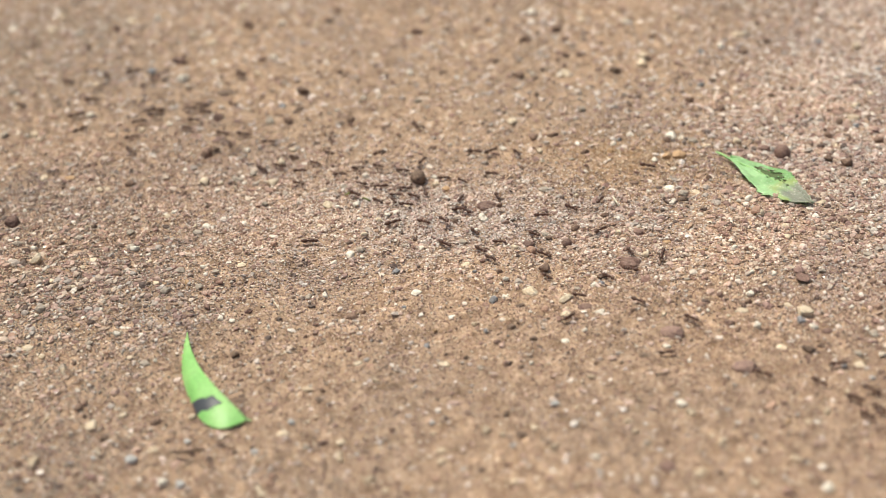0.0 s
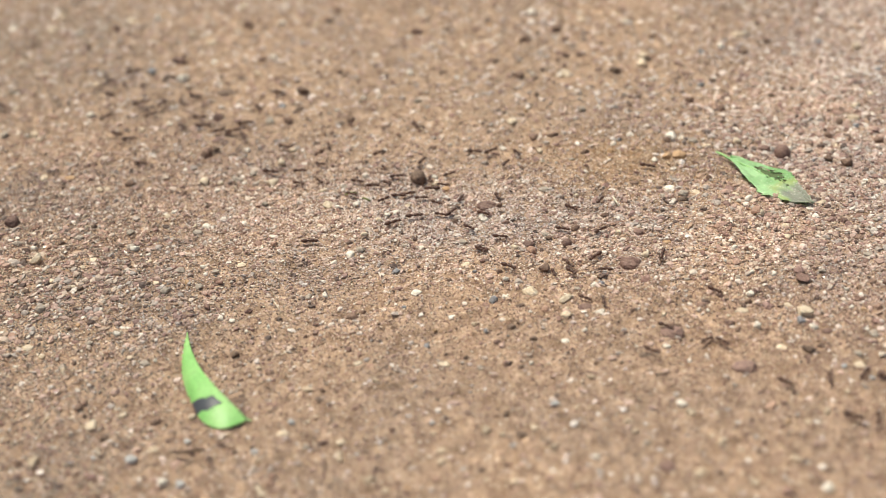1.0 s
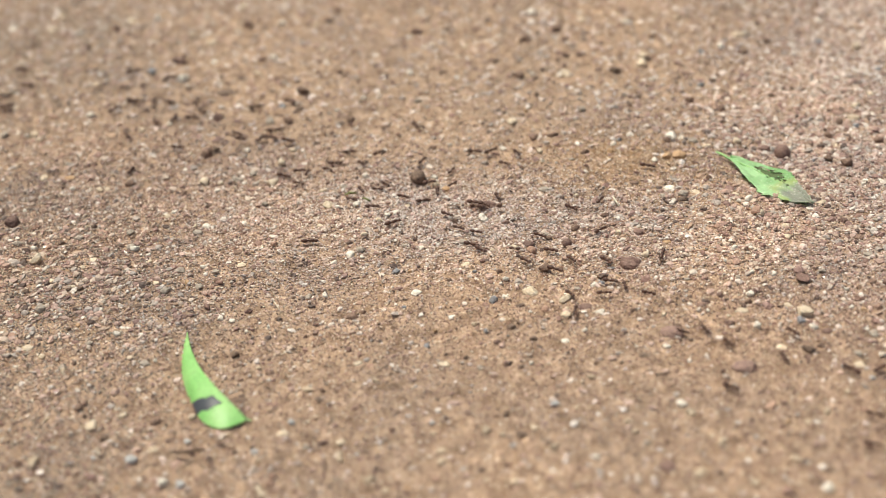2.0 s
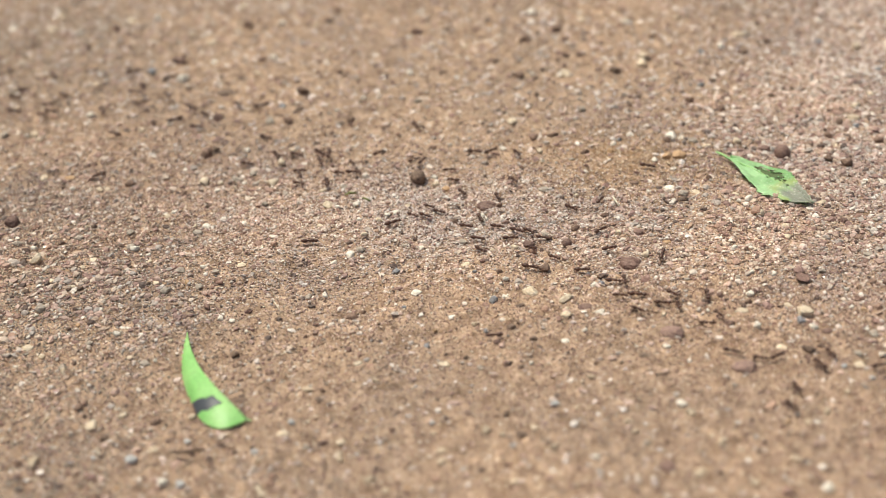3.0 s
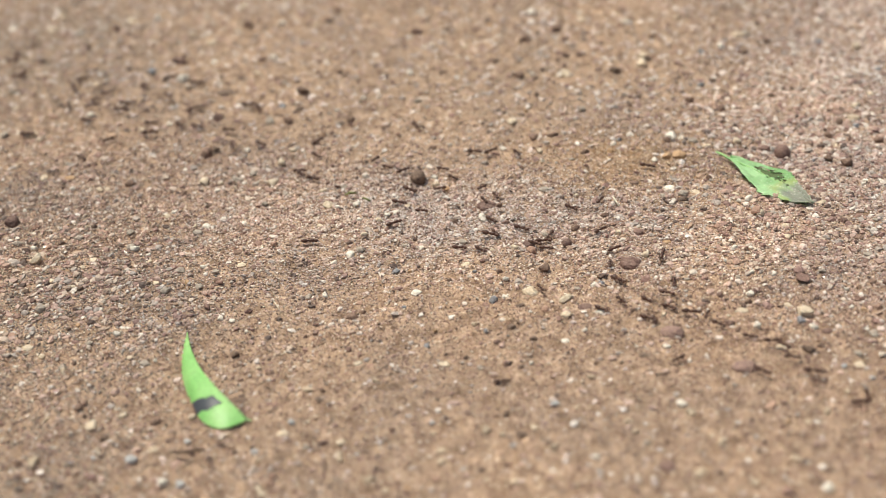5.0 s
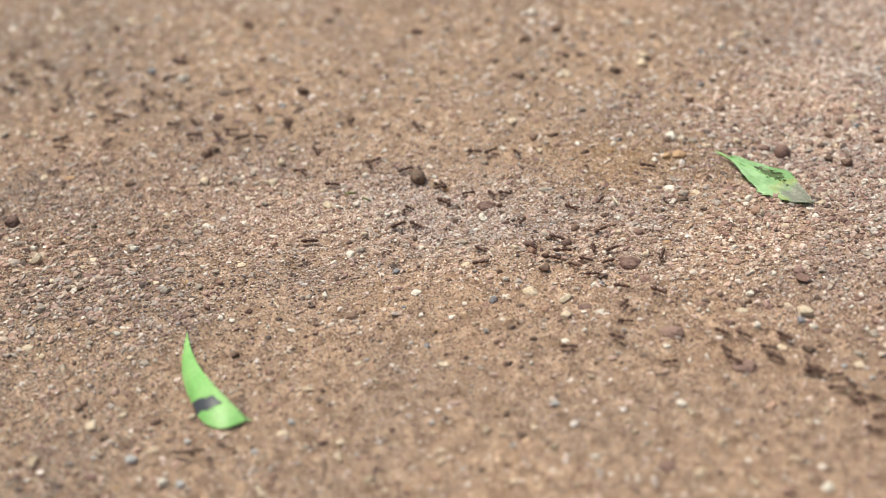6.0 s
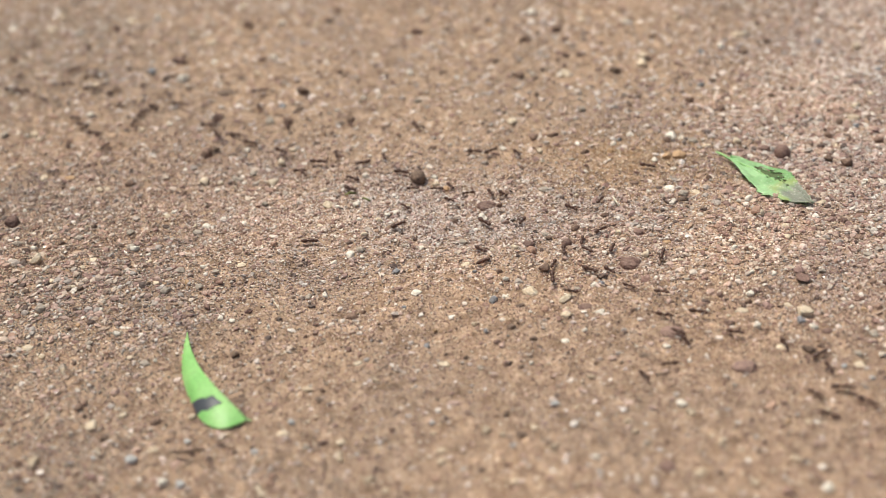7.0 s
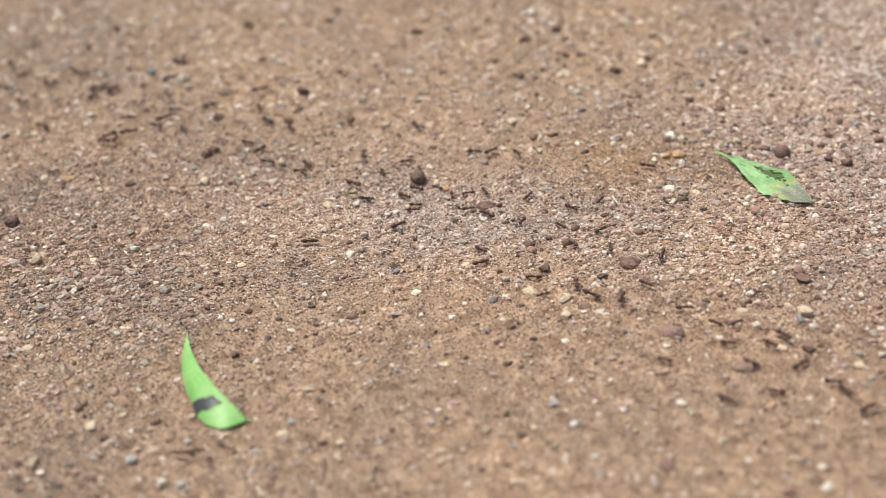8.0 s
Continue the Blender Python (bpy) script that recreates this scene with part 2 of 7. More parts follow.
def grains(name, label, seed, n, small, large, shape, mat, weight, sink, power=2.0):
    rng = np.random.default_rng(seed)
    x, y = scatter(rng, n, weight)
    free = np.ones(n, bool)
    for sx, sy, r in PLACED:
        free &= (x - sx) ** 2 + (y - sy) ** 2 > r * r
    x, y, n = x[free], y[free], int(free.sum())
    size = 0.5 * (small + (large - small) * rng.uniform(size=n) ** power) * (1 - 0.2 * smooth(x, y))
    v, f = shape
    k = len(v)
    body = v[None] * (1 + rng.uniform(-0.28, 0.28, (n, k, 1)))
    body = body * (np.stack([rng.uniform(0.85, 1.35, n), rng.uniform(0.75, 1.1, n), rng.uniform(0.5, 0.9, n)], 1))[:, None]
    body = np.einsum("nij,nkj->nki", turns(rng, n), body) * size[:, None, None]
    body[..., 2] *= 0.66
    body += np.stack([x, y, height(x, y) + sink * size], 1)[:, None]
    faces = (f[None] + (np.arange(n) * k)[:, None, None]).reshape(-1, 3)
    ob = mesh_object(name, body.reshape(-1, 3), faces, mat)
    tagged(ob, label, "gravel", kind="stuff")


def whitish(x, y):
    """Where pale quartz grains lie thickest, in the midst of the trail."""
    x, y = aslant(x, y)
    return np.exp(-((x + 0.01) / 0.12) ** 2 - ((y - 0.045) / 0.05) ** 2)


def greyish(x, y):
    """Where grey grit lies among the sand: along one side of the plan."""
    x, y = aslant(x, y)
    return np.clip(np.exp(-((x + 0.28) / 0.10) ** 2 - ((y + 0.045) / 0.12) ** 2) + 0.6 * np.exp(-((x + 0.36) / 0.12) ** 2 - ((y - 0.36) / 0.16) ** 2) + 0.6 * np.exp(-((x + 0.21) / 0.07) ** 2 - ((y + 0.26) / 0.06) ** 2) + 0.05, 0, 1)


def brownish(x, y):
    """Where darker, redder sand shows: at both near corners, and thinly before the trail."""
    thin = 0.65 * smooth(x, y)
    x, y = aslant(x, y)
    return np.clip(thin + 0.6 * np.exp(-((x + 0.20) / 0.10) ** 2 - ((y + 0.23) / 0.09) ** 2) + np.exp(-((x - 0.25) / 0.10) ** 2 - ((y + 0.15) / 0.14) ** 2) + 0.95 * np.exp(-((x + 0.25) / 0.13) ** 2 - ((y - 0.03) / 0.13) ** 2), 0, 1)


def pebbly(x, y):
    """Where small pebbles lie close together: round the toothed leaf and at the far side of the other one."""
    bare = 1 - 0.85 * ochre(x, y)
    x, y = aslant(x, y)
    zone = 0.9 * np.exp(-((x - 0.29) / 0.13) ** 2 - ((y - 0.14) / 0.12) ** 2) + 0.45 * np.exp(-((x + 0.27) / 0.09) ** 2 - ((y + 0.05) / 0.07) ** 2)
    zone = zone + 0.08 * np.exp(-((x + 0.14) / 0.13) ** 2 - ((y - 0.11) / 0.06) ** 2) + 0.12 * np.exp(-((x + 0.35) / 0.13) ** 2 - ((y - 0.3) / 0.12) ** 2)
    return np.clip((zone + 0.22 / (1 + np.exp(-(y - 0.24) / 0.04))) * bare, 0.02, 1)


# ---- helpers for things ----
def part(name, bm, mat, parent=None, label="", smooth=True):
    me = bpy.data.meshes.new(name)
    bm.to_mesh(me)
    bm.free()
    for p in me.polygons:
        p.use_smooth = smooth
    me.materials.append(mat)
    ob = new(name, me)
    ob.parent = parent
    return tagged(ob, label)


def ball(bm, centre, radii, seg=10, rings=7, taper=0.0):
    """An ellipsoid along x, thinner towards -x by taper."""
    made = bmesh.ops.create_uvsphere(bm, u_segments=seg, v_segments=rings, radius=1, matrix=Matrix.Rotation(radians(90), 4, "Y"))["verts"]
    for v in made:
        k = 1 - taper * max(0, -v.co.x)
        v.co = Vector((centre[0] + v.co.x * radii[0], centre[1] + v.co.y * radii[1] * k, centre[2] + v.co.z * radii[2] * k))


def tube(bm, places, radii, sides=5):
    """A closed tube through a few places."""
    rings = []
    for i, (p, r) in enumerate(zip(places, radii)):
        a, b = Vector(places[max(i - 1, 0)]), Vector(places[min(i + 1, len(places) - 1)])
        q = (b - a).to_track_quat("Z", "Y")
        rings.append([bm.verts.new(Vector(p) + q @ Vector((r * math.cos(6.2832 * k / sides), r * math.sin(6.2832 * k / sides), 0))) for k in range(sides)])
    for one, two in zip(rings, rings[1:]):
        for k in range(sides):
            bm.faces.new((one[k], one[(k + 1) % sides], two[(k + 1) % sides], two[k]))
    bm.faces.new(rings[0][::-1]), bm.faces.new(rings[-1])


# ---- pebbles ----
def stone_mesh(seed, kind, colour, fine):
    rng = random.Random(seed)
    bm = bmesh.new()
    bmesh.ops.create_icosphere(bm, subdivisions=4 if fine else 3, radius=1)
    cuts = [(Vector([rng.gauss(0, 1) for _ in range(3)]).normalized(), rng.uniform(0.5, 0.86)) for _ in range(0 if kind in ("round", "low", "block") else 12)]
    for v in bm.verts:
        d = v.co.normalized()
        r = 1 + (0.05 if kind == "round" else 0.3 if kind == "low" else 0.2) * noise.noise(d * 1.3 + Vector((seed, 0, 0))) + (0.03 if kind == "round" else 0.10) * noise.noise(d * 3.2 + Vector((0, seed, 0)))
        if kind == "block":
            r *= (d.x ** 6 + d.y ** 6 + d.z ** 6) ** (-1 / 6) * 0.85
        for n, away in cuts:
            c = d.dot(n)
            if c > 0.05:
                r = -math.log(math.exp(-38 * r) + math.exp(-38 * away / c)) / 38 + 0.01
        r += (0.04 if kind == "round" else 0.06) * noise.noise(d * 15 + Vector((seed, 0, 3))) + (0.05 if kind == "round" else 0.12) * noise.noise(d * 7 + Vector((0, 0, seed)))
        v.co = d * r
    for v in bm.verts:
        v.co = Vector((v.co.x, v.co.y * 0.86, v.co.z * {"round": 0.9, "flat": 0.3, "low": 0.44, "block": 0.55}.get(kind, 0.66)))
    me = bpy.data.meshes.new("pebble")
    bm.to_mesh(me)
    bm.free()
    for p in me.polygons:
        p.use_smooth = True
    me.materials.append(STONES[colour])
    return me


WORDS = {"brown": "dark reddish brown", "maroon": "dull maroon brown", "mauve": "dusty mauve brown", "cream": "pale cream", "white": "whitish quartz", "grey": "mottled grey",
         "blue": "blue-grey", "buff": "dusty buff", "pale_blue": "pale bluish grey", "orange": "ochre orange", "pink": "pale pinkish", "dark": "blackish brown"}
SHAPE = {"": "rough angular pebble", "round": "smooth rounded pebble", "flat": "flat chip of stone", "low": "low rounded stone", "block": "blocky angular pebble"}
STONE_MESHES, COUNT, PLACED, SMALL = {}, [0], [], []


def stone(x, y, mm, colour, kind=""):
    """One pebble, mm wide, bedded a little in the sand. The smallest are gathered, to be joined into one mesh."""
    COUNT[0] += 1
    key = (colour, kind, COUNT[0] % 4, mm > 8)
    if key not in STONE_MESHES:
        STONE_MESHES[key] = stone_mesh(len(STONE_MESHES) + 1, kind, colour, mm > 8)
    rng = random.Random(COUNT[0])
    k = mm / (2050 if kind == "round" else 2250 if kind else 1950)
    scale = (k * rng.uniform(0.95, 1.2), k * rng.uniform(0.9, 1.2), k * rng.uniform(0.9, 1.2))
    if kind == "round":
        scale = (k, k * 1.05, k)
    lean = 0.06 if kind in ("flat", "low") else 0.22
    turn = (rng.uniform(-lean, lean), rng.uniform(-lean, lean), rng.uniform(0, 6.28) if kind in ("", "round") else rng.uniform(-0.4, 0.4))
    place = (x, y, float(height(x, y)) + k * {"round": 0.6, "flat": 0.04, "low": 0.06, "block": 0.3}.get(kind, 0.28))
    PLACED.append((x, y, 0.8 * k))
    if mm < 5.51:
        SMALL.append((STONE_MESHES[key], Matrix.LocRotScale(place, Euler(turn), scale), colour))
        return
    ob = new("pebble", STONE_MESHES[key])
    ob.location, ob.rotation_euler, ob.scale = place, turn, scale
    size = "large" if mm > 10 else "small"
    tagged(ob, f"{size} {WORDS[colour]} {SHAPE[kind]} lying in sand", "pebble", "pebbles on the sand")


def small_stones():
    """The smallest pebbles, joined into one mesh."""
    bm = bmesh.new()
    colours = list(SMALL_STONES)
    me = bpy.data.meshes.new("small_pebbles")
    for shape, m, colour in SMALL:
        before = len(bm.verts)
        known = len(bm.faces)
        bm.from_mesh(shape)
        bm.verts.ensure_lookup_table()
        bm.faces.ensure_lookup_table()
        for v in bm.verts[before:]:
            v.co = m @ v.co
        for face in bm.faces[known:]:
            face.material_index, face.smooth = colours.index(colour), True
    bm.to_mesh(me)
    bm.free()
    for key in colours:
        me.materials.append(SMALL_STONES[key])
    tagged(new("small_pebbles", me), "small brown, grey and cream pebbles strewn over sand", "gravel", kind="stuff")


stone(-0.2210, 0.1292, 8.2, "brown")
stone(-0.1661, 0.1225, 8.1, "cream")
stone(-0.1545, 0.1193, 5.7, "cream")
stone(-0.1424, 0.1211, 8.1, "grey")
stone(-0.1319, 0.1303, 6.1, "grey")
stone(-0.1164, 0.1139, 9.7, "cream")
stone(-0.1127, 0.1444, 7.4, "cream")
stone(-0.1795, 0.1089, 6.8, "brown")
# dark stone added to stand for a shaded spot
stone(-0.1605, 0.0877, 5.5, "dark")
stone(-0.1295, 0.0828, 3.5, "white")
stone(-0.1838, 0.0817, 3.9, "white")
stone(-0.1868, 0.0752, 4.7, "cream")
stone(-0.1633, 0.0470, 7.2, "grey")
stone(-0.2360, 0.0676, 5.4, "dark")
stone(-0.2402, 0.0663, 3.1, "cream")
stone(-0.2667, 0.0262, 10.4, "cream")
stone(-0.2954, 0.0823, 11.0, "maroon")
stone(-0.2548, 0.0493, 5.7, "dark")
stone(-0.2430, 0.0513, 5.7, "grey")
stone(-0.2062, 0.0350, 6.8, "grey")
stone(-0.2103, 0.0028, 6.6, "dark", "flat")
stone(-0.1928, 0.0240, 3.7, "white")
stone(-0.1690, 0.0007, 6.5, "grey")
stone(-0.1758, -0.0245, 6.4, "grey")
stone(-0.1828, -0.0122, 5.7, "cream", "flat")
stone(-0.1628, -0.0149, 5.0, "orange")
stone(-0.1537, -0.0261, 5.7, "grey")
stone(-0.1435, -0.0185, 5.0, "brown")
stone(-0.1462, -0.0496, 5.5, "maroon")
stone(-0.2144, -0.0385, 5.9, "white", "flat")
stone(-0.2129, -0.0316, 4.9, "grey")
stone(-0.2303, -0.0136, 5.0, "dark")
stone(-0.2350, -0.0117, 3.9, "cream")
stone(-0.2585, -0.0237, 5.3, "maroon")
stone(-0.2513, -0.0355, 7.0, "grey")
stone(-0.2532, -0.0407, 3.5, "white")
stone(-0.0996, 0.0195, 5.5, "dark", "flat")
stone(-0.1066, 0.0940, 5.1, "grey")
stone(-0.2631, 0.1308, 5.7, "white")
stone(-0.2422, 0.1233, 4.9, "cream")
stone(-0.2383, 0.1292, 5.7, "cream")
stone(-0.2886, 0.1522, 7.5, "cream")
stone(-0.1846, 0.1511, 6.7, "white", "flat")
stone(-0.2694, 0.1501, 10.0, "orange", "flat")
stone(-0.2053, 0.1201, 4.0, "brown")
stone(-0.2888, 0.3525, 12.7, "dark", "flat")
stone(-0.3016, 0.4083, 7.6, "dark")
stone(-0.2748, 0.3394, 6.3, "dark")
stone(-0.2342, 0.3356, 10.4, "blue")
stone(-0.2038, 0.3108, 11.4, "white")
stone(-0.1983, 0.2944, 6.1, "grey")
stone(-0.2671, 0.3996, 13.1, "maroon", "flat")
stone(-0.2682, 0.3730, 4.9, "dark")
stone(-0.1680, 0.2845, 16.7, "dark", "flat")
stone(-0.1562, 0.3033, 6.6, "dark")
stone(-0.1721, 0.3117, 4.2, "dark")
stone(-0.1676, 0.2322, 10.2, "maroon")
stone(-0.1177, 0.2469, 7.6, "blue")
stone(-0.1256, 0.2200, 8.8, "grey")
stone(-0.1114, 0.2176, 8.4, "brown")
stone(-0.1698, 0.1694, 11.0, "brown")
stone(-0.1644, 0.1773, 7.7, "dark")
stone(-0.3344, 0.2300, 9.8, "grey")
stone(-0.3045, 0.2178, 7.5, "cream")
stone(-0.2716, 0.2541, 8.2, "white")
stone(-0.1206, 0.2959, 7.0, "grey")
stone(-0.2948, 0.1911, 4.3, "dark")
stone(-0.2749, 0.1726, 5.1, "grey")
stone(-0.0847, 0.4229, 9.2, "dark")
stone(-0.0076, 0.3810, 10.9, "maroon")
stone(0.0452, 0.3762, 12.9, "brown", "flat")
stone(0.0558, 0.3813, 7.0, "orange")
stone(0.0942, 0.3991, 10.9, "white")
stone(0.1118, 0.3539, 9.3, "brown")
stone(0.0836, 0.3375, 11.1, "brown")
stone(0.1163, 0.3293, 7.7, "brown")
stone(-0.0351, 0.3357, 9.1, "brown", "flat")
stone(-0.0154, 0.2877, 6.7, "white")
stone(0.0192, 0.2464, 5.4, "dark")
stone(0.0298, 0.2581, 10.0, "grey", "flat")
stone(0.0558, 0.2989, 6.5, "dark")
stone(0.0308, 0.3397, 7.0, "cream")
stone(0.0827, 0.2669, 6.6, "white")
stone(0.0717, 0.2663, 11.0, "brown")
stone(-0.0535, 0.2501, 5.4, "white")
stone(-0.0738, 0.2306, 4.2, "white")
stone(-0.0369, 0.1936, 9.5, "brown", "flat")
stone(-0.0631, 0.2114, 8.8, "brown")
stone(0.0710, 0.1991, 4.8, "orange")
stone(0.0820, 0.2229, 5.7, "dark")
stone(0.1062, 0.1753, 5.0, "white")
stone(0.0106, 0.1497, 5.8, "grey", "flat")
stone(-0.0020, 0.1461, 4.6, "brown")
stone(0.0490, 0.1362, 5.7, "white")
stone(0.0724, 0.1451, 7.5, "brown")
stone(0.0873, 0.1488, 7.9, "brown")
stone(0.0587, 0.1795, 8.2, "cream")
stone(0.1059, 0.1158, 7.3, "brown")
stone(0.1491, 0.2600, 10.9, "dark")
stone(0.1744, 0.2843, 7.8, "cream")
stone(0.1749, 0.2382, 6.5, "white")
stone(0.1959, 0.1967, 8.6, "brown")
stone(0.2157, 0.1779, 7.7, "brown")
stone(0.1710, 0.1352, 9.8, "white")
stone(0.1781, 0.1334, 5.4, "white")
stone(0.1668, 0.1295, 6.5, "brown")
stone(0.1424, 0.1435, 6.0, "white")
stone(0.1711, 0.1023, 10.4, "orange")
stone(0.2312, 0.1055, 11.2, "maroon", "low")
stone(0.2414, 0.0939, 12.3, "maroon", "round")
stone(0.2221, 0.0953, 4.0, "cream")
stone(0.2150, 0.1170, 6.5, "cream")
stone(0.2357, 0.1363, 7.4, "grey")
stone(0.2422, 0.1519, 7.1, "grey")
stone(0.2626, 0.1063, 6.8, "brown")
stone(0.2806, 0.1208, 8.1, "brown")
stone(0.2928, 0.1354, 7.4, "dark")
stone(0.2943, 0.1121, 6.0, "brown")
stone(0.3133, 0.1074, 8.0, "brown")
stone(0.2807, 0.0724, 8.6, "brown")
stone(0.2704, 0.0839, 7.1, "brown")
stone(0.1526, 0.0989, 5.2, "white")
stone(0.2037, 0.0321, 7.5, "white")
stone(0.2050, 0.0139, 8.8, "pink")
stone(0.1958, 0.0387, 5.3, "cream")
stone(0.0319, 0.0514, 13.0, "maroon", "low")
stone(0.0394, 0.0502, 5.7, "brown")
stone(0.0224, 0.0464, 4.5, "maroon")
stone(0.0272, 0.0391, 4.9, "white")
stone(0.0093, 0.0338, 5.6, "brown")
stone(0.0665, 0.0070, 5.8, "grey")
stone(0.0683, -0.0003, 5.1, "dark")
stone(0.0543, -0.0062, 7.9, "maroon", "low")
stone(0.0561, -0.0147, 7.2, "pink")
stone(0.0788, -0.0095, 6.8, "maroon", "round")
stone(0.0863, 0.0105, 7.3, "brown")
stone(0.1255, -0.0005, 9.1, "maroon", "low")
stone(0.1151, -0.0370, 14.8, "maroon", "low")
stone(0.1253, -0.0283, 5.6, "cream")
stone(0.1132, 0.0017, 5.8, "cream")
stone(0.1074, 0.0254, 6.0, "brown")
stone(0.1074, 0.0177, 4.4, "brown")
stone(0.1422, -0.0128, 6.5, "orange", "flat")
stone(0.0619, -0.0377, 8.1, "brown")
stone(0.0503, -0.0608, 8.6, "cream")
stone(0.0347, -0.0639, 5.1, "white")
stone(0.0283, -0.0681, 6.4, "blue")
stone(0.0430, -0.0748, 6.7, "dark", "flat")
stone(0.0783, -0.0612, 6.1, "grey", "flat")
stone(0.0891, -0.0589, 4.8, "white")
stone(0.0935, -0.0593, 4.1, "blue")
stone(0.0805, -0.0838, 10.0, "maroon", "flat")
stone(0.0699, -0.0747, 7.4, "cream")
stone(0.0683, -0.0940, 6.6, "cream")
stone(0.0886, -0.0905, 7.3, "white", "flat")
stone(0.1072, -0.0943, 4.3, "brown")
stone(0.1450, -0.0603, 5.1, "grey", "flat")
stone(0.1498, 0.0448, 5.3, "grey")
stone(0.1630, 0.0448, 7.2, "grey")
stone(0.1537, 0.0348, 4.9, "white")
stone(0.0244, -0.0222, 5.3, "maroon")
stone(0.0340, -0.0367, 5.3, "brown")
stone(-0.0134, 0.0954, 12.3, "dark", "round")
stone(-0.0015, 0.0881, 6.7, "cream")
stone(-0.0019, 0.0999, 4.4, "white")
stone(-0.0559, 0.0662, 7.0, "white")
stone(-0.0694, 0.0636, 5.4, "white")
stone(-0.0760, 0.0688, 8.1, "cream")
stone(-0.0356, 0.0496, 4.6, "white")
stone(-0.0299, 0.0511, 4.6, "white")
stone(-0.0405, 0.0406, 5.3, "cream")
stone(-0.0501, 0.1081, 6.0, "white")
stone(0.0048, 0.0790, 5.9, "orange")
stone(-0.0285, 0.0107, 3.7, "dark")
stone(-0.0245, 0.0054, 4.0, "grey")
stone(-0.0532, 0.0045, 6.2, "grey")
stone(0.0135, 0.0067, 5.5, "grey")
stone(0.1259, -0.1181, 11.8, "mauve", "low")
stone(0.1595, -0.1118, 4.9, "maroon")
stone(0.1636, -0.1181, 4.5, "brown")
stone(0.1367, -0.1042, 5.9, "brown", "flat")
stone(0.1505, -0.0971, 3.3, "white")
stone(0.1615, -0.1025, 3.6, "cream")
stone(0.1745, -0.1169, 6.1, "white")
stone(0.1783, -0.0835, 5.3, "white")
stone(0.1756, -0.0911, 5.0, "brown")
stone(0.1882, -0.0936, 6.3, "maroon", "flat")
stone(0.1705, -0.0988, 7.2, "cream", "flat")
stone(0.2048, -0.1055, 9.5, "cream", "block")
stone(0.2004, -0.1138, 6.8, "blue")
stone(0.2065, -0.1187, 5.1, "white")
stone(0.1974, -0.1420, 7.5, "dark")
stone(0.2049, -0.1387, 4.1, "brown")
stone(0.2131, -0.0714, 9.1, "maroon")
stone(0.2261, -0.0634, 5.1, "grey")
stone(0.1839, -0.1370, 6.9, "cream", "flat")
stone(0.1592, -0.1545, 14.2, "mauve", "low")
stone(0.2206, -0.1566, 8.3, "cream", "flat")
stone(0.2351, -0.1507, 5.3, "white")
stone(0.2235, -0.1726, 6.1, "pale_blue", "flat")
stone(0.2299, -0.1666, 4.9, "brown")
stone(0.1205, -0.1309, 4.4, "white")
stone(0.1407, -0.1410, 3.1, "white")
stone(0.1457, -0.1588, 2.5, "buff")
stone(0.1184, -0.1847, 6.1, "white")
stone(0.1223, -0.1908, 4.9, "buff")
stone(0.1921, -0.1983, 6.0, "buff")
stone(0.1799, -0.2059, 5.9, "buff", "flat")
stone(0.1842, -0.2082, 5.3, "white", "flat")
stone(0.1878, -0.2078, 4.2, "buff", "flat")
stone(0.1648, -0.1899, 6.5, "pink")
stone(0.1719, -0.1890, 4.5, "maroon")
stone(0.1609, -0.1941, 3.5, "dark")
stone(0.2376, -0.1293, 7.0, "grey")
stone(0.0360, -0.0983, 5.3, "dark")
stone(0.0477, -0.1127, 4.5, "dark")
stone(-0.0136, -0.1081, 4.6, "blue")
stone(-0.0462, -0.0973, 3.9, "brown")
stone(-0.0534, -0.1203, 5.8, "cream", "flat")
stone(-0.0046, -0.1281, 8.3, "cream", "flat")
stone(0.0081, -0.1268, 3.8, "dark")
stone(0.0155, -0.1366, 4.7, "grey")
stone(0.0381, -0.1376, 3.8, "dark")
stone(-0.0723, -0.1464, 5.0, "brown")
stone(0.0265, -0.1778, 5.7, "dark")
stone(0.0337, -0.1988, 6.8, "dark")
stone(-0.0343, -0.1854, 4.8, "brown")
stone(-0.0808, -0.1452, 6.0, "buff")
stone(-0.0573, -0.1712, 3.9, "brown")
stone(0.0149, -0.1931, 5.3, "buff")
stone(0.0688, -0.2230, 4.4, "white")
stone(-0.0616, -0.2039, 6.0, "buff")
stone(-0.0271, -0.2318, 3.1, "orange")
stone(-0.2507, -0.0749, 7.8, "cream", "flat")
stone(-0.2131, -0.0791, 5.4, "grey")
stone(-0.2252, -0.1010, 5.6, "grey")
stone(-0.1702, -0.1043, 2.3, "white")
stone(-0.1244, -0.1040, 6.9, "dark")
stone(-0.1492, -0.1432, 3.4, "cream")
stone(-0.1431, -0.1599, 4.4, "cream")
stone(-0.2068, -0.1436, 5.9, "brown")
stone(-0.1885, -0.1717, 6.7, "dark")
stone(-0.1976, -0.1601, 8.2, "cream")
stone(-0.1621, -0.1613, 7.1, "brown")
stone(-0.1524, -0.1769, 8.1, "brown", "flat")
stone(-0.2159, -0.1759, 5.1, "grey")
stone(-0.1710, -0.1930, 7.4, "pale_blue")
stone(-0.1062, -0.1924, 6.7, "pale_blue", "flat")
stone(-0.1522, -0.2123, 7.3, "white")
stone(-0.1432, -0.2152, 5.9, "pale_blue")
stone(-0.1753, -0.2131, 3.7, "orange")
stone(-0.1836, -0.2229, 5.4, "brown")
stone(-0.1025, -0.2224, 4.4, "cream")
stone(-0.2217, -0.1904, 8.9, "buff")
stone(-0.1166, -0.1926, 3.2, "dark")
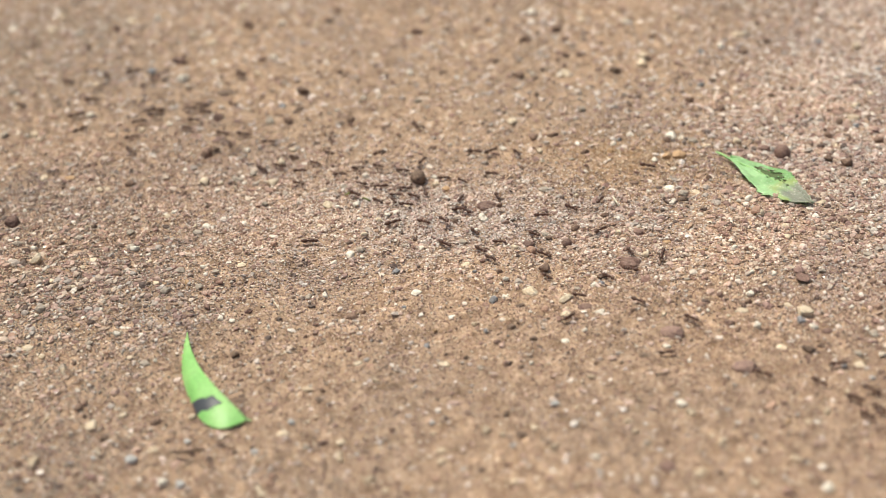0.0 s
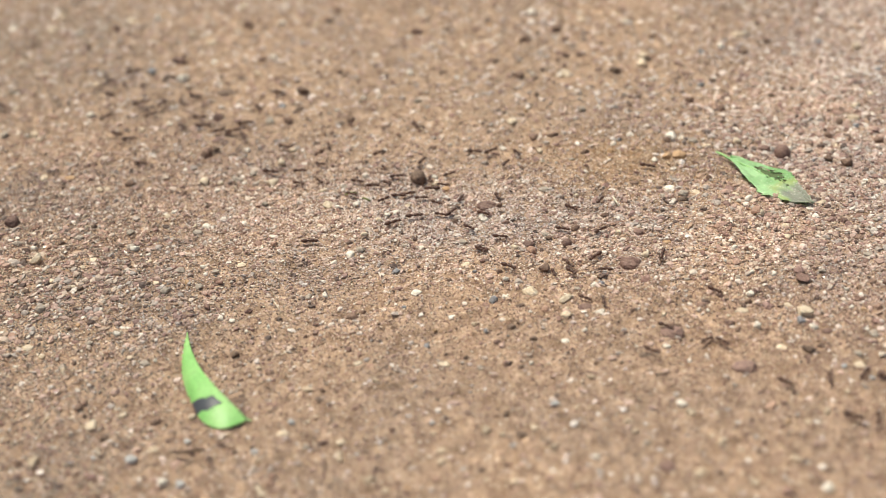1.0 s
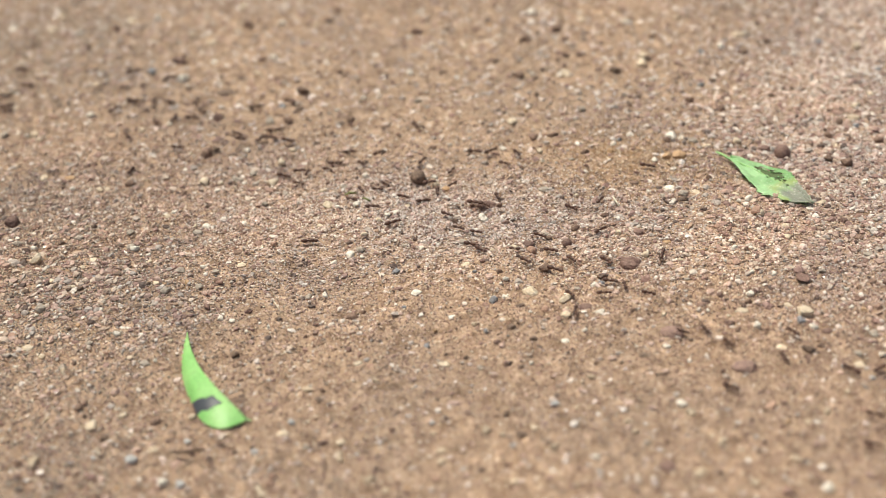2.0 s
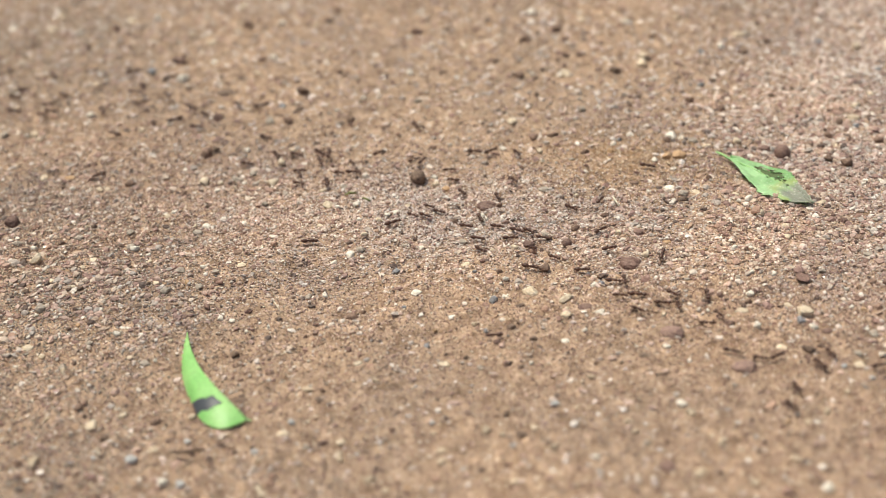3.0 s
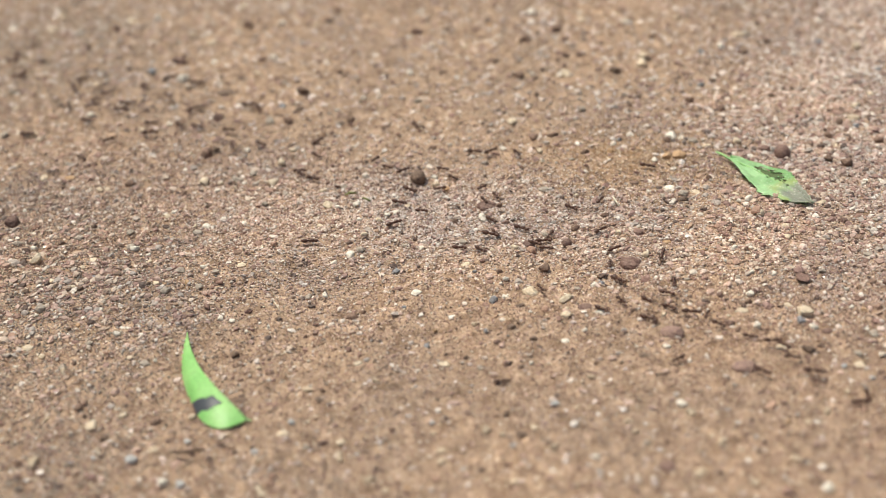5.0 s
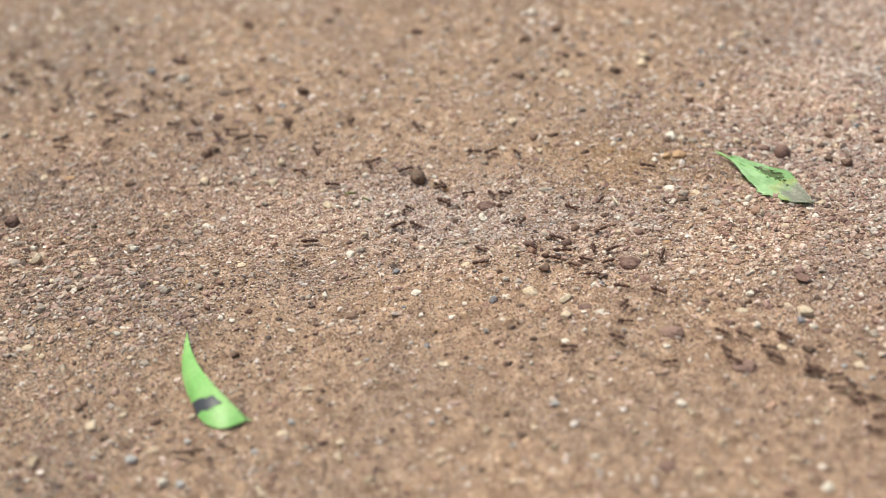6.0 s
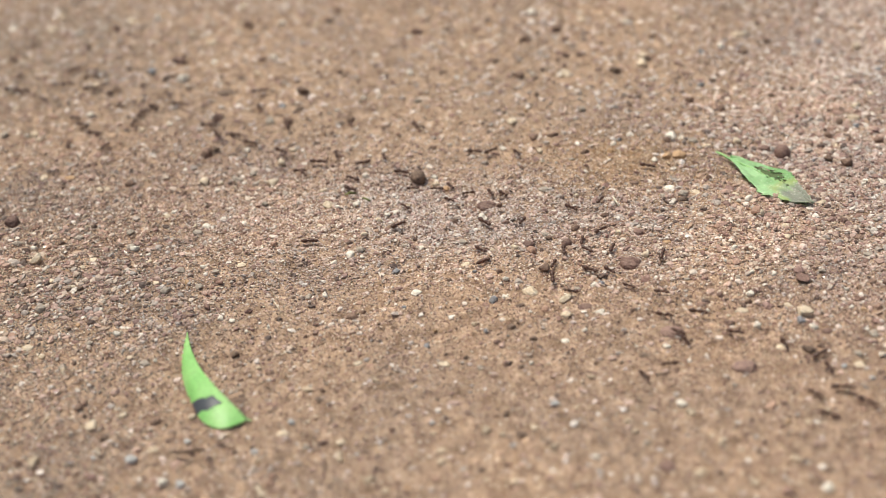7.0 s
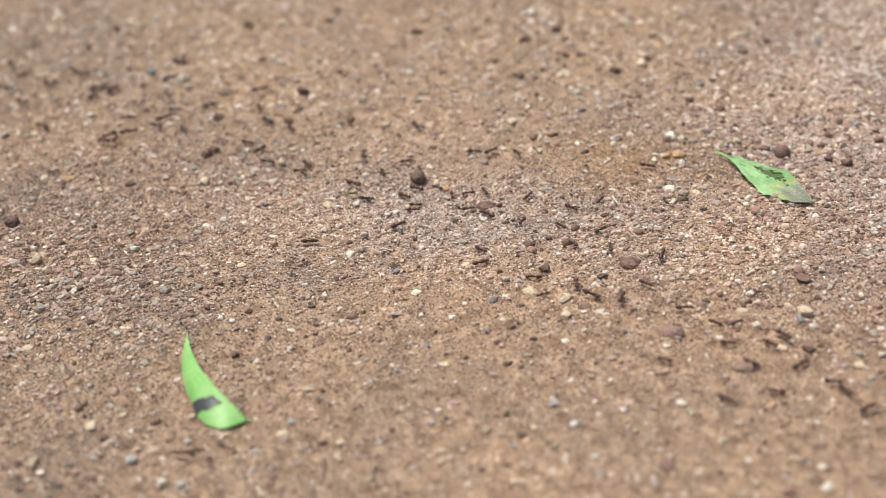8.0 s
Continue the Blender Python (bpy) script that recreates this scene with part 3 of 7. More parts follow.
stone(-0.1658, 0.0572, 3.4, "cream")
stone(-0.1585, 0.4224, 12.3, "brown")
stone(-0.2010, 0.4597, 7.9, "grey")
stone(-0.1281, 0.4218, 9.8, "white")
stone(0.1125, 0.2963, 7.5, "brown")
stone(0.1244, 0.2982, 6.5, "brown")
stone(0.0914, 0.2724, 5.0, "dark")
stone(0.0830, 0.2564, 5.4, "dark")
stone(0.1087, 0.2632, 9.8, "cream")
stone(0.1136, 0.1936, 8.6, "grey")
stone(-0.1028, 0.2678, 9.1, "dark")
stone(-0.1038, 0.2389, 6.3, "dark")
stone(-0.0742, 0.3048, 6.6, "brown")
stone(0.1731, 0.3574, 10.0, "white")
stone(0.1772, 0.2787, 8.3, "dark")
stone(0.1709, 0.2686, 11.0, "cream")
stone(0.2198, 0.2286, 6.2, "dark")
stone(0.2587, 0.2874, 8.4, "dark")
stone(0.2408, 0.2968, 9.0, "white")
stone(0.2678, 0.3237, 9.0, "grey")
stone(0.2802, 0.3055, 6.6, "dark")
stone(0.2580, 0.1945, 5.2, "dark")
stone(0.2969, 0.1951, 5.6, "dark")
stone(0.3131, 0.1624, 7.1, "cream")
stone(0.0913, -0.2051, 4.9, "buff")
stone(0.0954, -0.2157, 4.6, "grey")
stone(0.1329, -0.2189, 3.5, "cream")
stone(0.1421, -0.2253, 4.1, "cream")
stone(0.1546, -0.2204, 4.6, "maroon")
stone(0.1664, -0.2357, 6.0, "buff")
stone(0.2052, -0.2279, 4.8, "pink")
stone(0.1790, -0.2459, 4.4, "dark")
stone(0.1557, -0.2613, 5.4, "maroon")
stone(0.1752, -0.2595, 6.5, "white")
stone(0.1177, -0.2409, 6.7, "buff")
stone(0.1020, -0.2347, 9.6, "maroon", "flat")
stone(0.0522, -0.1765, 4.7, "pale_blue")
stone(-0.0096, -0.2156, 4.8, "buff")
stone(-0.0619, -0.1906, 5.6, "cream")
stone(-0.0454, -0.2251, 6.1, "buff")
stone(0.0265, -0.2382, 4.7, "cream")
stone(-0.0708, -0.1897, 5.3, "maroon")
stone(-0.2310, -0.1889, 6.5, "brown")
stone(-0.1818, -0.1541, 5.2, "cream")
stone(-0.0958, -0.2144, 5.2, "pink")
stone(-0.2762, 0.0295, 5.2, "dark")
stone(-0.1912, 0.0141, 4.4, "cream")
stone(-0.1581, 0.0590, 6.1, "white")
stone(-0.1540, 0.0381, 3.7, "white")
stone(-0.2301, 0.0763, 3.1, "cream")
stone(-0.2092, 0.0546, 6.9, "grey")
stone(-0.2283, 0.0221, 8.1, "cream", "flat")
stone(-0.2718, 0.0438, 6.0, "white")
stone(-0.2625, 0.0446, 5.3, "pink")
stone(-0.2844, 0.0496, 7.6, "grey")
stone(-0.2554, 0.0724, 3.1, "orange")
stone(-0.2771, 0.0964, 8.7, "brown", "flat")
stone(-0.2916, 0.1030, 3.2, "white")
stone(-0.1562, 0.1084, 5.6, "white")
stone(-0.1832, 0.1745, 4.2, "cream")
stone(-0.2142, 0.0385, 6.0, "dark", "flat")
stone(-0.2027, 0.0322, 6.7, "white")
stone(-0.1372, 0.1157, 4.0, "white")
stone(-0.1437, 0.1115, 3.2, "cream")
stone(-0.1396, 0.1695, 5.0, "white")
stone(-0.1053, 0.1672, 5.9, "cream")
stone(-0.0808, 0.0930, 5.5, "cream")
stone(-0.0545, 0.0452, 4.5, "white")
stone(-0.0798, 0.0439, 5.3, "cream", "flat")
stone(-0.0568, 0.0225, 3.0, "white")
stone(-0.0505, 0.0238, 5.9, "cream")
stone(-0.0594, 0.0022, 7.2, "white")
stone(-0.0700, -0.0069, 5.0, "white")
stone(-0.0862, 0.0182, 5.9, "dark", "flat")
stone(-0.1097, 0.0219, 5.2, "pink")
stone(-0.1303, 0.0025, 6.5, "cream", "low")
stone(-0.1194, 0.0802, 5.5, "grey")
stone(-0.1335, 0.0183, 6.6, "brown", "low")
stone(-0.0650, 0.0929, 5.5, "grey")
stone(-0.0220, 0.0623, 6.1, "cream", "flat")
stone(-0.0139, 0.0031, 4.7, "white")
stone(0.0284, 0.0332, 5.6, "white")
stone(0.0231, 0.0451, 4.5, "pink")
stone(0.0750, 0.1099, 3.2, "white")
stone(0.0744, 0.1236, 5.7, "cream")
stone(0.0726, 0.0669, 8.5, "grey", "low")
stone(0.0957, 0.1080, 4.8, "grey")
stone(0.1180, 0.1158, 4.0, "orange")
stone(0.1241, 0.1166, 6.4, "orange")
stone(0.1278, 0.1280, 4.9, "white")
stone(0.1328, 0.1318, 4.1, "blue")
stone(0.1620, 0.1026, 7.2, "orange")
stone(0.1331, 0.0709, 7.0, "brown", "flat")
stone(0.1413, 0.0553, 3.8, "white")
stone(0.1558, 0.0570, 7.6, "white", "low")
stone(0.0925, 0.0553, 3.8, "cream")
stone(0.0753, 0.0381, 3.7, "white")
stone(0.1320, 0.0171, 2.6, "blue")
stone(0.1113, 0.0136, 4.0, "pink")
stone(0.0450, -0.0098, 5.0, "cream")
stone(0.0308, -0.0076, 3.6, "cream")
stone(0.0368, -0.0460, 5.2, "white")
stone(0.0185, -0.0337, 3.5, "blue")
stone(0.0136, -0.0261, 7.0, "cream", "flat")
stone(0.2064, 0.0118, 6.2, "cream")
stone(0.2479, 0.1035, 6.0, "white")
stone(0.2604, 0.0833, 3.1, "blue")
stone(0.2613, 0.0513, 3.8, "white")
stone(0.2078, -0.0051, 5.0, "white")
stone(0.2191, -0.0032, 4.3, "cream")
stone(0.2167, -0.0183, 5.7, "cream")
stone(0.1807, -0.0298, 5.3, "white")
stone(0.1617, -0.0282, 4.2, "orange")
stone(0.2503, 0.0247, 5.2, "cream")
stone(0.2688, 0.0060, 6.5, "white", "flat")
stone(0.2766, -0.0044, 5.0, "grey")
stone(0.2570, -0.0034, 5.4, "maroon")
stone(0.2521, 0.0050, 3.6, "maroon")
stone(0.2010, -0.0033, 4.7, "dark")
stone(0.1968, 0.0297, 4.5, "white")
stone(0.1724, 0.0500, 7.6, "cream", "flat")
stone(0.1619, 0.0388, 7.5, "dark", "low")
stone(0.1841, 0.0647, 5.4, "brown")
stone(0.2849, 0.0473, 4.2, "white")
stone(0.2969, 0.0494, 4.5, "white")
stone(0.2584, -0.0469, 6.2, "grey")
stone(0.1852, -0.0176, 7.1, "brown", "flat")
stone(0.2594, -0.0259, 9.2, "brown", "flat")
stone(0.1981, -0.0233, 3.5, "orange")
stone(0.2109, -0.0359, 4.9, "brown")
stone(0.1457, -0.0383, 4.2, "cream")
stone(0.2821, 0.1047, 4.8, "cream")
stone(0.2400, 0.0426, 3.4, "white")
stone(0.2335, -0.0033, 4.0, "pink")
stone(0.1872, -0.0322, 3.5, "brown")
stone(0.1761, -0.0015, 4.3, "pink")
stone(0.1724, -0.0438, 3.8, "white")
stone(0.1942, -0.0472, 4.1, "dark")
stone(0.1977, -0.0612, 4.4, "white")
stone(0.1845, -0.0592, 4.1, "white")
stone(0.1748, -0.0643, 4.7, "grey")
stone(0.2092, -0.0563, 3.4, "cream")
stone(0.2373, -0.0539, 4.1, "pink")
stone(0.2529, -0.0762, 5.4, "brown")
stone(0.2366, -0.0802, 4.0, "white")
stone(-0.2642, 0.0167, 3.3, "white")
stone(-0.2344, 0.0150, 4.4, "cream")
stone(-0.2248, 0.0028, 5.8, "blue", "flat")
stone(-0.2512, -0.0016, 4.7, "cream")
stone(-0.2382, -0.0126, 4.3, "dark")
stone(-0.2653, -0.0119, 5.7, "dark")
stone(-0.1912, -0.0397, 6.3, "dark", "flat")
stone(-0.1539, 0.0026, 5.1, "white")
stone(-0.1457, -0.0065, 5.7, "grey")
stone(-0.1595, -0.0566, 5.5, "maroon", "flat")
stone(-0.1471, -0.0596, 4.8, "grey")
stone(-0.1366, -0.0631, 5.1, "white")
stone(-0.1294, -0.0672, 4.1, "white")
stone(-0.1562, -0.0696, 3.4, "dark")
stone(-0.2240, -0.1034, 5.5, "buff")
stone(-0.2186, -0.0973, 4.6, "brown")
stone(-0.2293, -0.0591, 3.8, "dark")
stone(-0.2252, -0.0534, 4.5, "orange")
stone(-0.1764, -0.1054, 5.8, "grey", "low")
stone(-0.1856, -0.0984, 5.2, "cream", "low")
stone(-0.1984, -0.0703, 4.7, "white")
stone(-0.2362, -0.0674, 4.7, "grey")
stone(-0.2632, -0.0604, 4.8, "pink")
stone(-0.2410, -0.0848, 4.3, "cream")
stone(-0.2537, -0.0947, 3.6, "white")
stone(-0.2018, -0.0903, 4.0, "pink")
stone(-0.1645, -0.0836, 3.7, "cream")
stone(-0.1067, -0.0767, 3.3, "white")
stone(-0.1198, -0.0797, 2.7, "white")
stone(-0.0843, -0.0872, 3.3, "brown")
stone(-0.0574, -0.0708, 7.4, "brown", "low")
stone(-0.0507, -0.0661, 4.1, "brown")
stone(-0.0528, -0.0562, 5.1, "pink", "low")
stone(-0.1036, -0.1211, 5.7, "brown", "low")
stone(-0.0591, -0.1044, 3.9, "maroon")
stone(-0.0459, -0.1234, 5.4, "pink", "low")
stone(-0.1103, -0.1173, 3.8, "buff")
stone(-0.0816, -0.1128, 2.9, "grey")
stone(-0.0082, -0.0939, 3.6, "orange")
stone(-0.0259, -0.0666, 3.4, "blue")
stone(-0.0188, -0.0522, 9.6, "white", "flat")
stone(-0.0847, -0.0417, 5.6, "grey")
stone(-0.0741, -0.0465, 4.8, "white")
stone(-0.1255, -0.0322, 3.2, "dark")
stone(-0.0306, -0.0235, 4.9, "blue")
stone(0.0023, -0.0414, 3.5, "dark")
stone(-0.0217, -0.0241, 3.5, "orange")
stone(-0.0826, -0.0077, 3.6, "dark")
stone(-0.0521, -0.0018, 3.6, "white")
stone(0.0210, -0.1010, 4.2, "blue")
stone(0.0268, -0.1119, 5.2, "maroon", "low")
stone(0.0151, -0.0912, 4.0, "cream")
stone(0.0772, -0.1097, 3.6, "white")
stone(0.0650, -0.1173, 5.1, "white", "low")
stone(0.0699, -0.0838, 3.3, "cream")
stone(0.0574, -0.0820, 4.7, "pink")
stone(0.0581, -0.0913, 2.6, "dark")
stone(0.0971, -0.1178, 3.2, "maroon")
stone(0.1242, -0.1009, 3.3, "cream")
stone(0.0934, -0.1427, 2.8, "dark")
stone(0.0442, -0.1331, 3.5, "white")
stone(0.0796, -0.1407, 2.8, "brown")
stone(0.1609, -0.0822, 5.0, "maroon")
stone(0.1981, -0.0934, 6.6, "cream", "flat")
stone(0.2131, -0.1227, 8.3, "maroon", "flat")
stone(0.2327, -0.1016, 3.6, "white")
stone(0.2390, -0.1056, 4.2, "orange")
stone(0.2477, -0.1038, 4.6, "pink")
stone(0.2345, -0.1258, 3.2, "white")
stone(0.2174, -0.1354, 4.7, "maroon", "flat")
stone(0.2227, -0.1496, 5.0, "grey")
stone(0.2122, -0.1591, 3.7, "pale_blue")
stone(-0.0902, 0.3580, 7.3, "cream")
stone(-0.1305, 0.3408, 8.6, "white")
stone(-0.1403, 0.3428, 7.2, "maroon")
stone(-0.0028, 0.3435, 4.3, "white")
stone(0.0045, 0.3446, 5.3, "white")
stone(-0.0248, 0.3129, 11.3, "brown", "flat")
stone(-0.0671, 0.3032, 6.5, "brown")
stone(-0.0575, 0.2835, 5.1, "dark")
stone(-0.1257, 0.3030, 5.1, "dark")
stone(-0.1155, 0.2892, 4.2, "white")
stone(-0.0413, 0.2518, 4.9, "white")
stone(-0.0102, 0.2347, 6.6, "grey")
stone(0.1041, 0.2628, 5.9, "white")
stone(0.1683, 0.2385, 4.9, "white")
stone(0.1256, 0.2358, 8.9, "dark", "flat")
stone(0.1270, 0.1976, 4.7, "white")
stone(0.0853, 0.1500, 5.8, "brown")
stone(0.1845, 0.1261, 8.1, "grey", "low")
stone(0.1925, 0.1154, 5.6, "cream")
stone(0.2101, 0.2246, 6.2, "blue")
stone(0.2605, 0.3225, 11.4, "buff", "low")
stone(0.2229, 0.2887, 6.5, "blue")
stone(0.1895, 0.3247, 6.6, "brown")
stone(0.1829, 0.2995, 5.1, "dark")
stone(0.3051, 0.1424, 9.9, "buff", "low")
stone(0.3041, 0.1318, 5.7, "blue")
stone(0.2180, 0.1304, 5.7, "brown")
stone(0.2447, 0.1448, 5.8, "brown")
stone(0.3233, 0.3000, 7.5, "blue")
stone(0.3473, 0.2786, 10.1, "cream")
stone(0.3340, 0.3396, 7.7, "white")
stone(-0.0777, 0.4450, 8.3, "brown")
stone(-0.0030, 0.4284, 7.2, "white")
stone(-0.1681, 0.4726, 9.5, "cream")
stone(-0.0972, 0.4134, 6.1, "cream")
stone(0.1365, 0.3763, 8.9, "cream", "low")
stone(0.1730, 0.3891, 7.0, "brown")
stone(0.2184, 0.3651, 6.8, "cream")
stone(0.2222, 0.2623, 5.9, "brown")
stone(0.2898, 0.2603, 6.8, "pink")
stone(0.3148, 0.2205, 5.7, "white")
stone(0.3508, 0.2302, 6.2, "blue")
stone(0.2763, 0.1741, 5.5, "brown")
stone(0.3303, 0.1846, 5.5, "cream")
stone(0.2247, 0.1999, 6.0, "maroon")
stone(0.2469, 0.2118, 5.2, "pink")
stone(-0.2152, -0.1791, 7.2, "maroon", "flat")
stone(-0.2491, -0.1152, 2.9, "cream")
stone(-0.1908, -0.1898, 3.8, "pale_blue")
stone(-0.1972, -0.2029, 4.4, "brown")
stone(-0.2281, -0.2019, 4.4, "maroon")
stone(-0.2142, -0.1911, 3.2, "dark")
stone(-0.2241, -0.1505, 3.4, "buff")
stone(-0.1429, -0.1810, 4.5, "pale_blue")
stone(-0.1602, -0.1860, 5.3, "buff", "low")
stone(-0.1699, -0.1810, 3.3, "buff")
stone(-0.1245, -0.1858, 4.7, "brown")
stone(-0.0921, -0.1802, 6.6, "cream", "low")
stone(-0.0879, -0.1733, 3.6, "pale_blue")
stone(-0.0968, -0.2198, 4.3, "pink")
stone(-0.1007, -0.2259, 4.5, "cream")
stone(-0.0837, -0.2258, 4.0, "maroon")
stone(-0.1040, -0.2002, 4.1, "buff")
stone(-0.0427, -0.1404, 4.1, "buff")
stone(-0.0796, -0.1566, 2.8, "buff")
stone(-0.0616, -0.1985, 4.1, "buff")
stone(-0.0794, -0.1939, 3.8, "grey")
stone(-0.0468, -0.2255, 4.8, "buff")
stone(-0.0383, -0.2331, 3.9, "buff")
stone(-0.0271, -0.2366, 4.5, "maroon")
stone(-0.0091, -0.2051, 4.9, "buff", "low")
stone(0.0122, -0.2349, 3.6, "cream")
stone(-0.0127, -0.1806, 3.9, "pale_blue")
stone(-0.0129, -0.1884, 4.1, "buff")
stone(-0.0128, -0.2296, 5.1, "pink", "low")
stone(0.0235, -0.1975, 3.8, "buff")
stone(0.0399, -0.1948, 4.1, "cream")
stone(0.0483, -0.2124, 4.0, "buff")
stone(0.0747, -0.1536, 4.6, "buff")
stone(0.0637, -0.1806, 4.5, "buff")
stone(0.1225, -0.1943, 3.8, "buff")
stone(0.0883, -0.1962, 4.4, "buff")
stone(0.1294, -0.2110, 3.2, "cream")
stone(0.1316, -0.2211, 3.1, "cream")
stone(0.1695, -0.2067, 3.8, "orange")
stone(0.1413, -0.2532, 3.6, "cream")
stone(0.1773, -0.2614, 4.9, "buff")
stone(0.2044, -0.2257, 4.0, "buff")
stone(0.0946, -0.2535, 3.6, "maroon")
stone(0.0895, -0.1688, 3.6, "pink")
stone(0.1496, -0.1717, 3.6, "grey")
stone(0.1616, -0.1784, 3.9, "maroon")
stone(0.2064, -0.1844, 3.6, "buff")
stone(0.2107, -0.2000, 3.8, "pink")
stone(0.1055, -0.2150, 3.4, "brown")
stone(0.0559, -0.2446, 3.9, "buff")
stone(-0.3421, 0.4509, 9.3, "cream")
stone(-0.3150, 0.4422, 9.3, "white")
stone(-0.2831, 0.4495, 8.3, "maroon")
stone(-0.2122, 0.3550, 11.6, "maroon")
stone(-0.2361, 0.3048, 7.5, "dark")
stone(-0.2082, 0.4082, 9.1, "cream")
stone(-0.1886, 0.3905, 10.0, "cream")
stone(-0.2208, 0.4041, 7.0, "grey")
stone(-0.3802, 0.4605, 9.4, "white")
stone(-0.3111, 0.2276, 8.8, "cream")
stone(-0.3161, 0.2265, 6.2, "grey")
stone(-0.3386, 0.4806, 9.5, "cream")
stone(-0.2713, 0.4644, 9.4, "cream")
stone(-0.2473, 0.4649, 8.4, "white")
stone(-0.3362, 0.2807, 7.3, "cream")
stone(-0.3016, 0.2576, 6.3, "pink")
stone(-0.2263, 0.2223, 5.7, "cream")
stone(-0.2051, 0.2288, 5.3, "white")
stone(-0.3492, 0.3176, 7.6, "grey")
stone(-0.2778, 0.3154, 6.1, "cream")
stone(-0.3521, 0.4196, 7.1, "brown")
stone(-0.1677, 0.4078, 8.1, "cream")
stone(-0.1815, 0.3449, 6.7, "white")
stone(-0.1428, 0.3125, 6.1, "cream")


# ---- sand and gravel round the pebbles ----
small_stones()


def sandy(x, y):
    return np.clip(far_sand(x, y) + smooth(x, y), 0, 1)


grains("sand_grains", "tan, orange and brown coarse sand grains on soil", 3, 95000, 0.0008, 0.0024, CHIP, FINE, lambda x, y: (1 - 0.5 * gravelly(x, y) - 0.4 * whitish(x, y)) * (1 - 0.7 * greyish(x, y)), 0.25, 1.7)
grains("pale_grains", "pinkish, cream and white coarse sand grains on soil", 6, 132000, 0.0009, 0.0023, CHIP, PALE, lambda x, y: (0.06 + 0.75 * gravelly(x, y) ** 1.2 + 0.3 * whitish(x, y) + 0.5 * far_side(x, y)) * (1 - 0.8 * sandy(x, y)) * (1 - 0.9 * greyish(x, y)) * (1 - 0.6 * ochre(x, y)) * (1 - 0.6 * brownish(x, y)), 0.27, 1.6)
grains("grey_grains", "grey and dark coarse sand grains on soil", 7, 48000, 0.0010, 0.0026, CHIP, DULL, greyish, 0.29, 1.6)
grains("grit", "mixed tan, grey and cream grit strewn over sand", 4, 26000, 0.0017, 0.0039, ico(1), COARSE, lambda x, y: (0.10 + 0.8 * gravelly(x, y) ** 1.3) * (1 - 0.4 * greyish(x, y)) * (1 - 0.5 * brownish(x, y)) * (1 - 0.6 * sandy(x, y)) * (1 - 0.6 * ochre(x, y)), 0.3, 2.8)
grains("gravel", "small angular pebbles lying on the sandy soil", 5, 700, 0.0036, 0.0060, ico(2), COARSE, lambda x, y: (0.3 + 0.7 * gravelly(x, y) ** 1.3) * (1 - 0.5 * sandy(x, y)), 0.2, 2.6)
grains("quartz_grains", "whitish and grey quartz grains strewn over soil", 9, 9500, 0.0010, 0.0026, CHIP, QUARTZ, whitish, 0.3, 1.6)
grains("ochre_grains", "orange tan fine sand grains on soil", 10, 7000, 0.0010, 0.0022, CHIP, OCHRE, ochre, 0.35, 1.6)
grains("brown_grains", "reddish brown coarse sand grains on soil", 11, 82000, 0.0009, 0.0024, CHIP, RUST, brownish, 0.3, 1.6)
grains("fine_gravel", "pinkish, cream and brown fine gravel bedded in soil", 8, 9500, 0.0026, 0.0064, ico(1), BEDDED, lambda x, y: pebbly(x, y) * (1 - 0.6 * far_sand(x, y)), 0.08, 2.0)
grains("pale_chips", "whitish chips of quartz strewn over fine sand", 12, 3300, 0.0020, 0.0062, ico(1), QUARTZ, lambda x, y: 0.45 * smooth(x, y) + far_sand(x, y), 0.0, 1.9)
grains("quartz_chips", "pale pinkish and whitish coarse grit bedded in soil", 14, 2600, 0.0020, 0.0056, ico(1), QUARTZ, lambda x, y: far_side(x, y) * (1 - 0.7 * np.exp(-((y - 0.05) / 0.09) ** 2)), 0.12, 1.9)
grains("dark_chips", "dark brown chips of stone strewn over fine sand", 13, 1700, 0.0022, 0.0066, ico(1), DARK_CHIPS, lambda x, y: 0.2 * smooth(x, y) + far_sand(x, y), 0.0, 1.9)


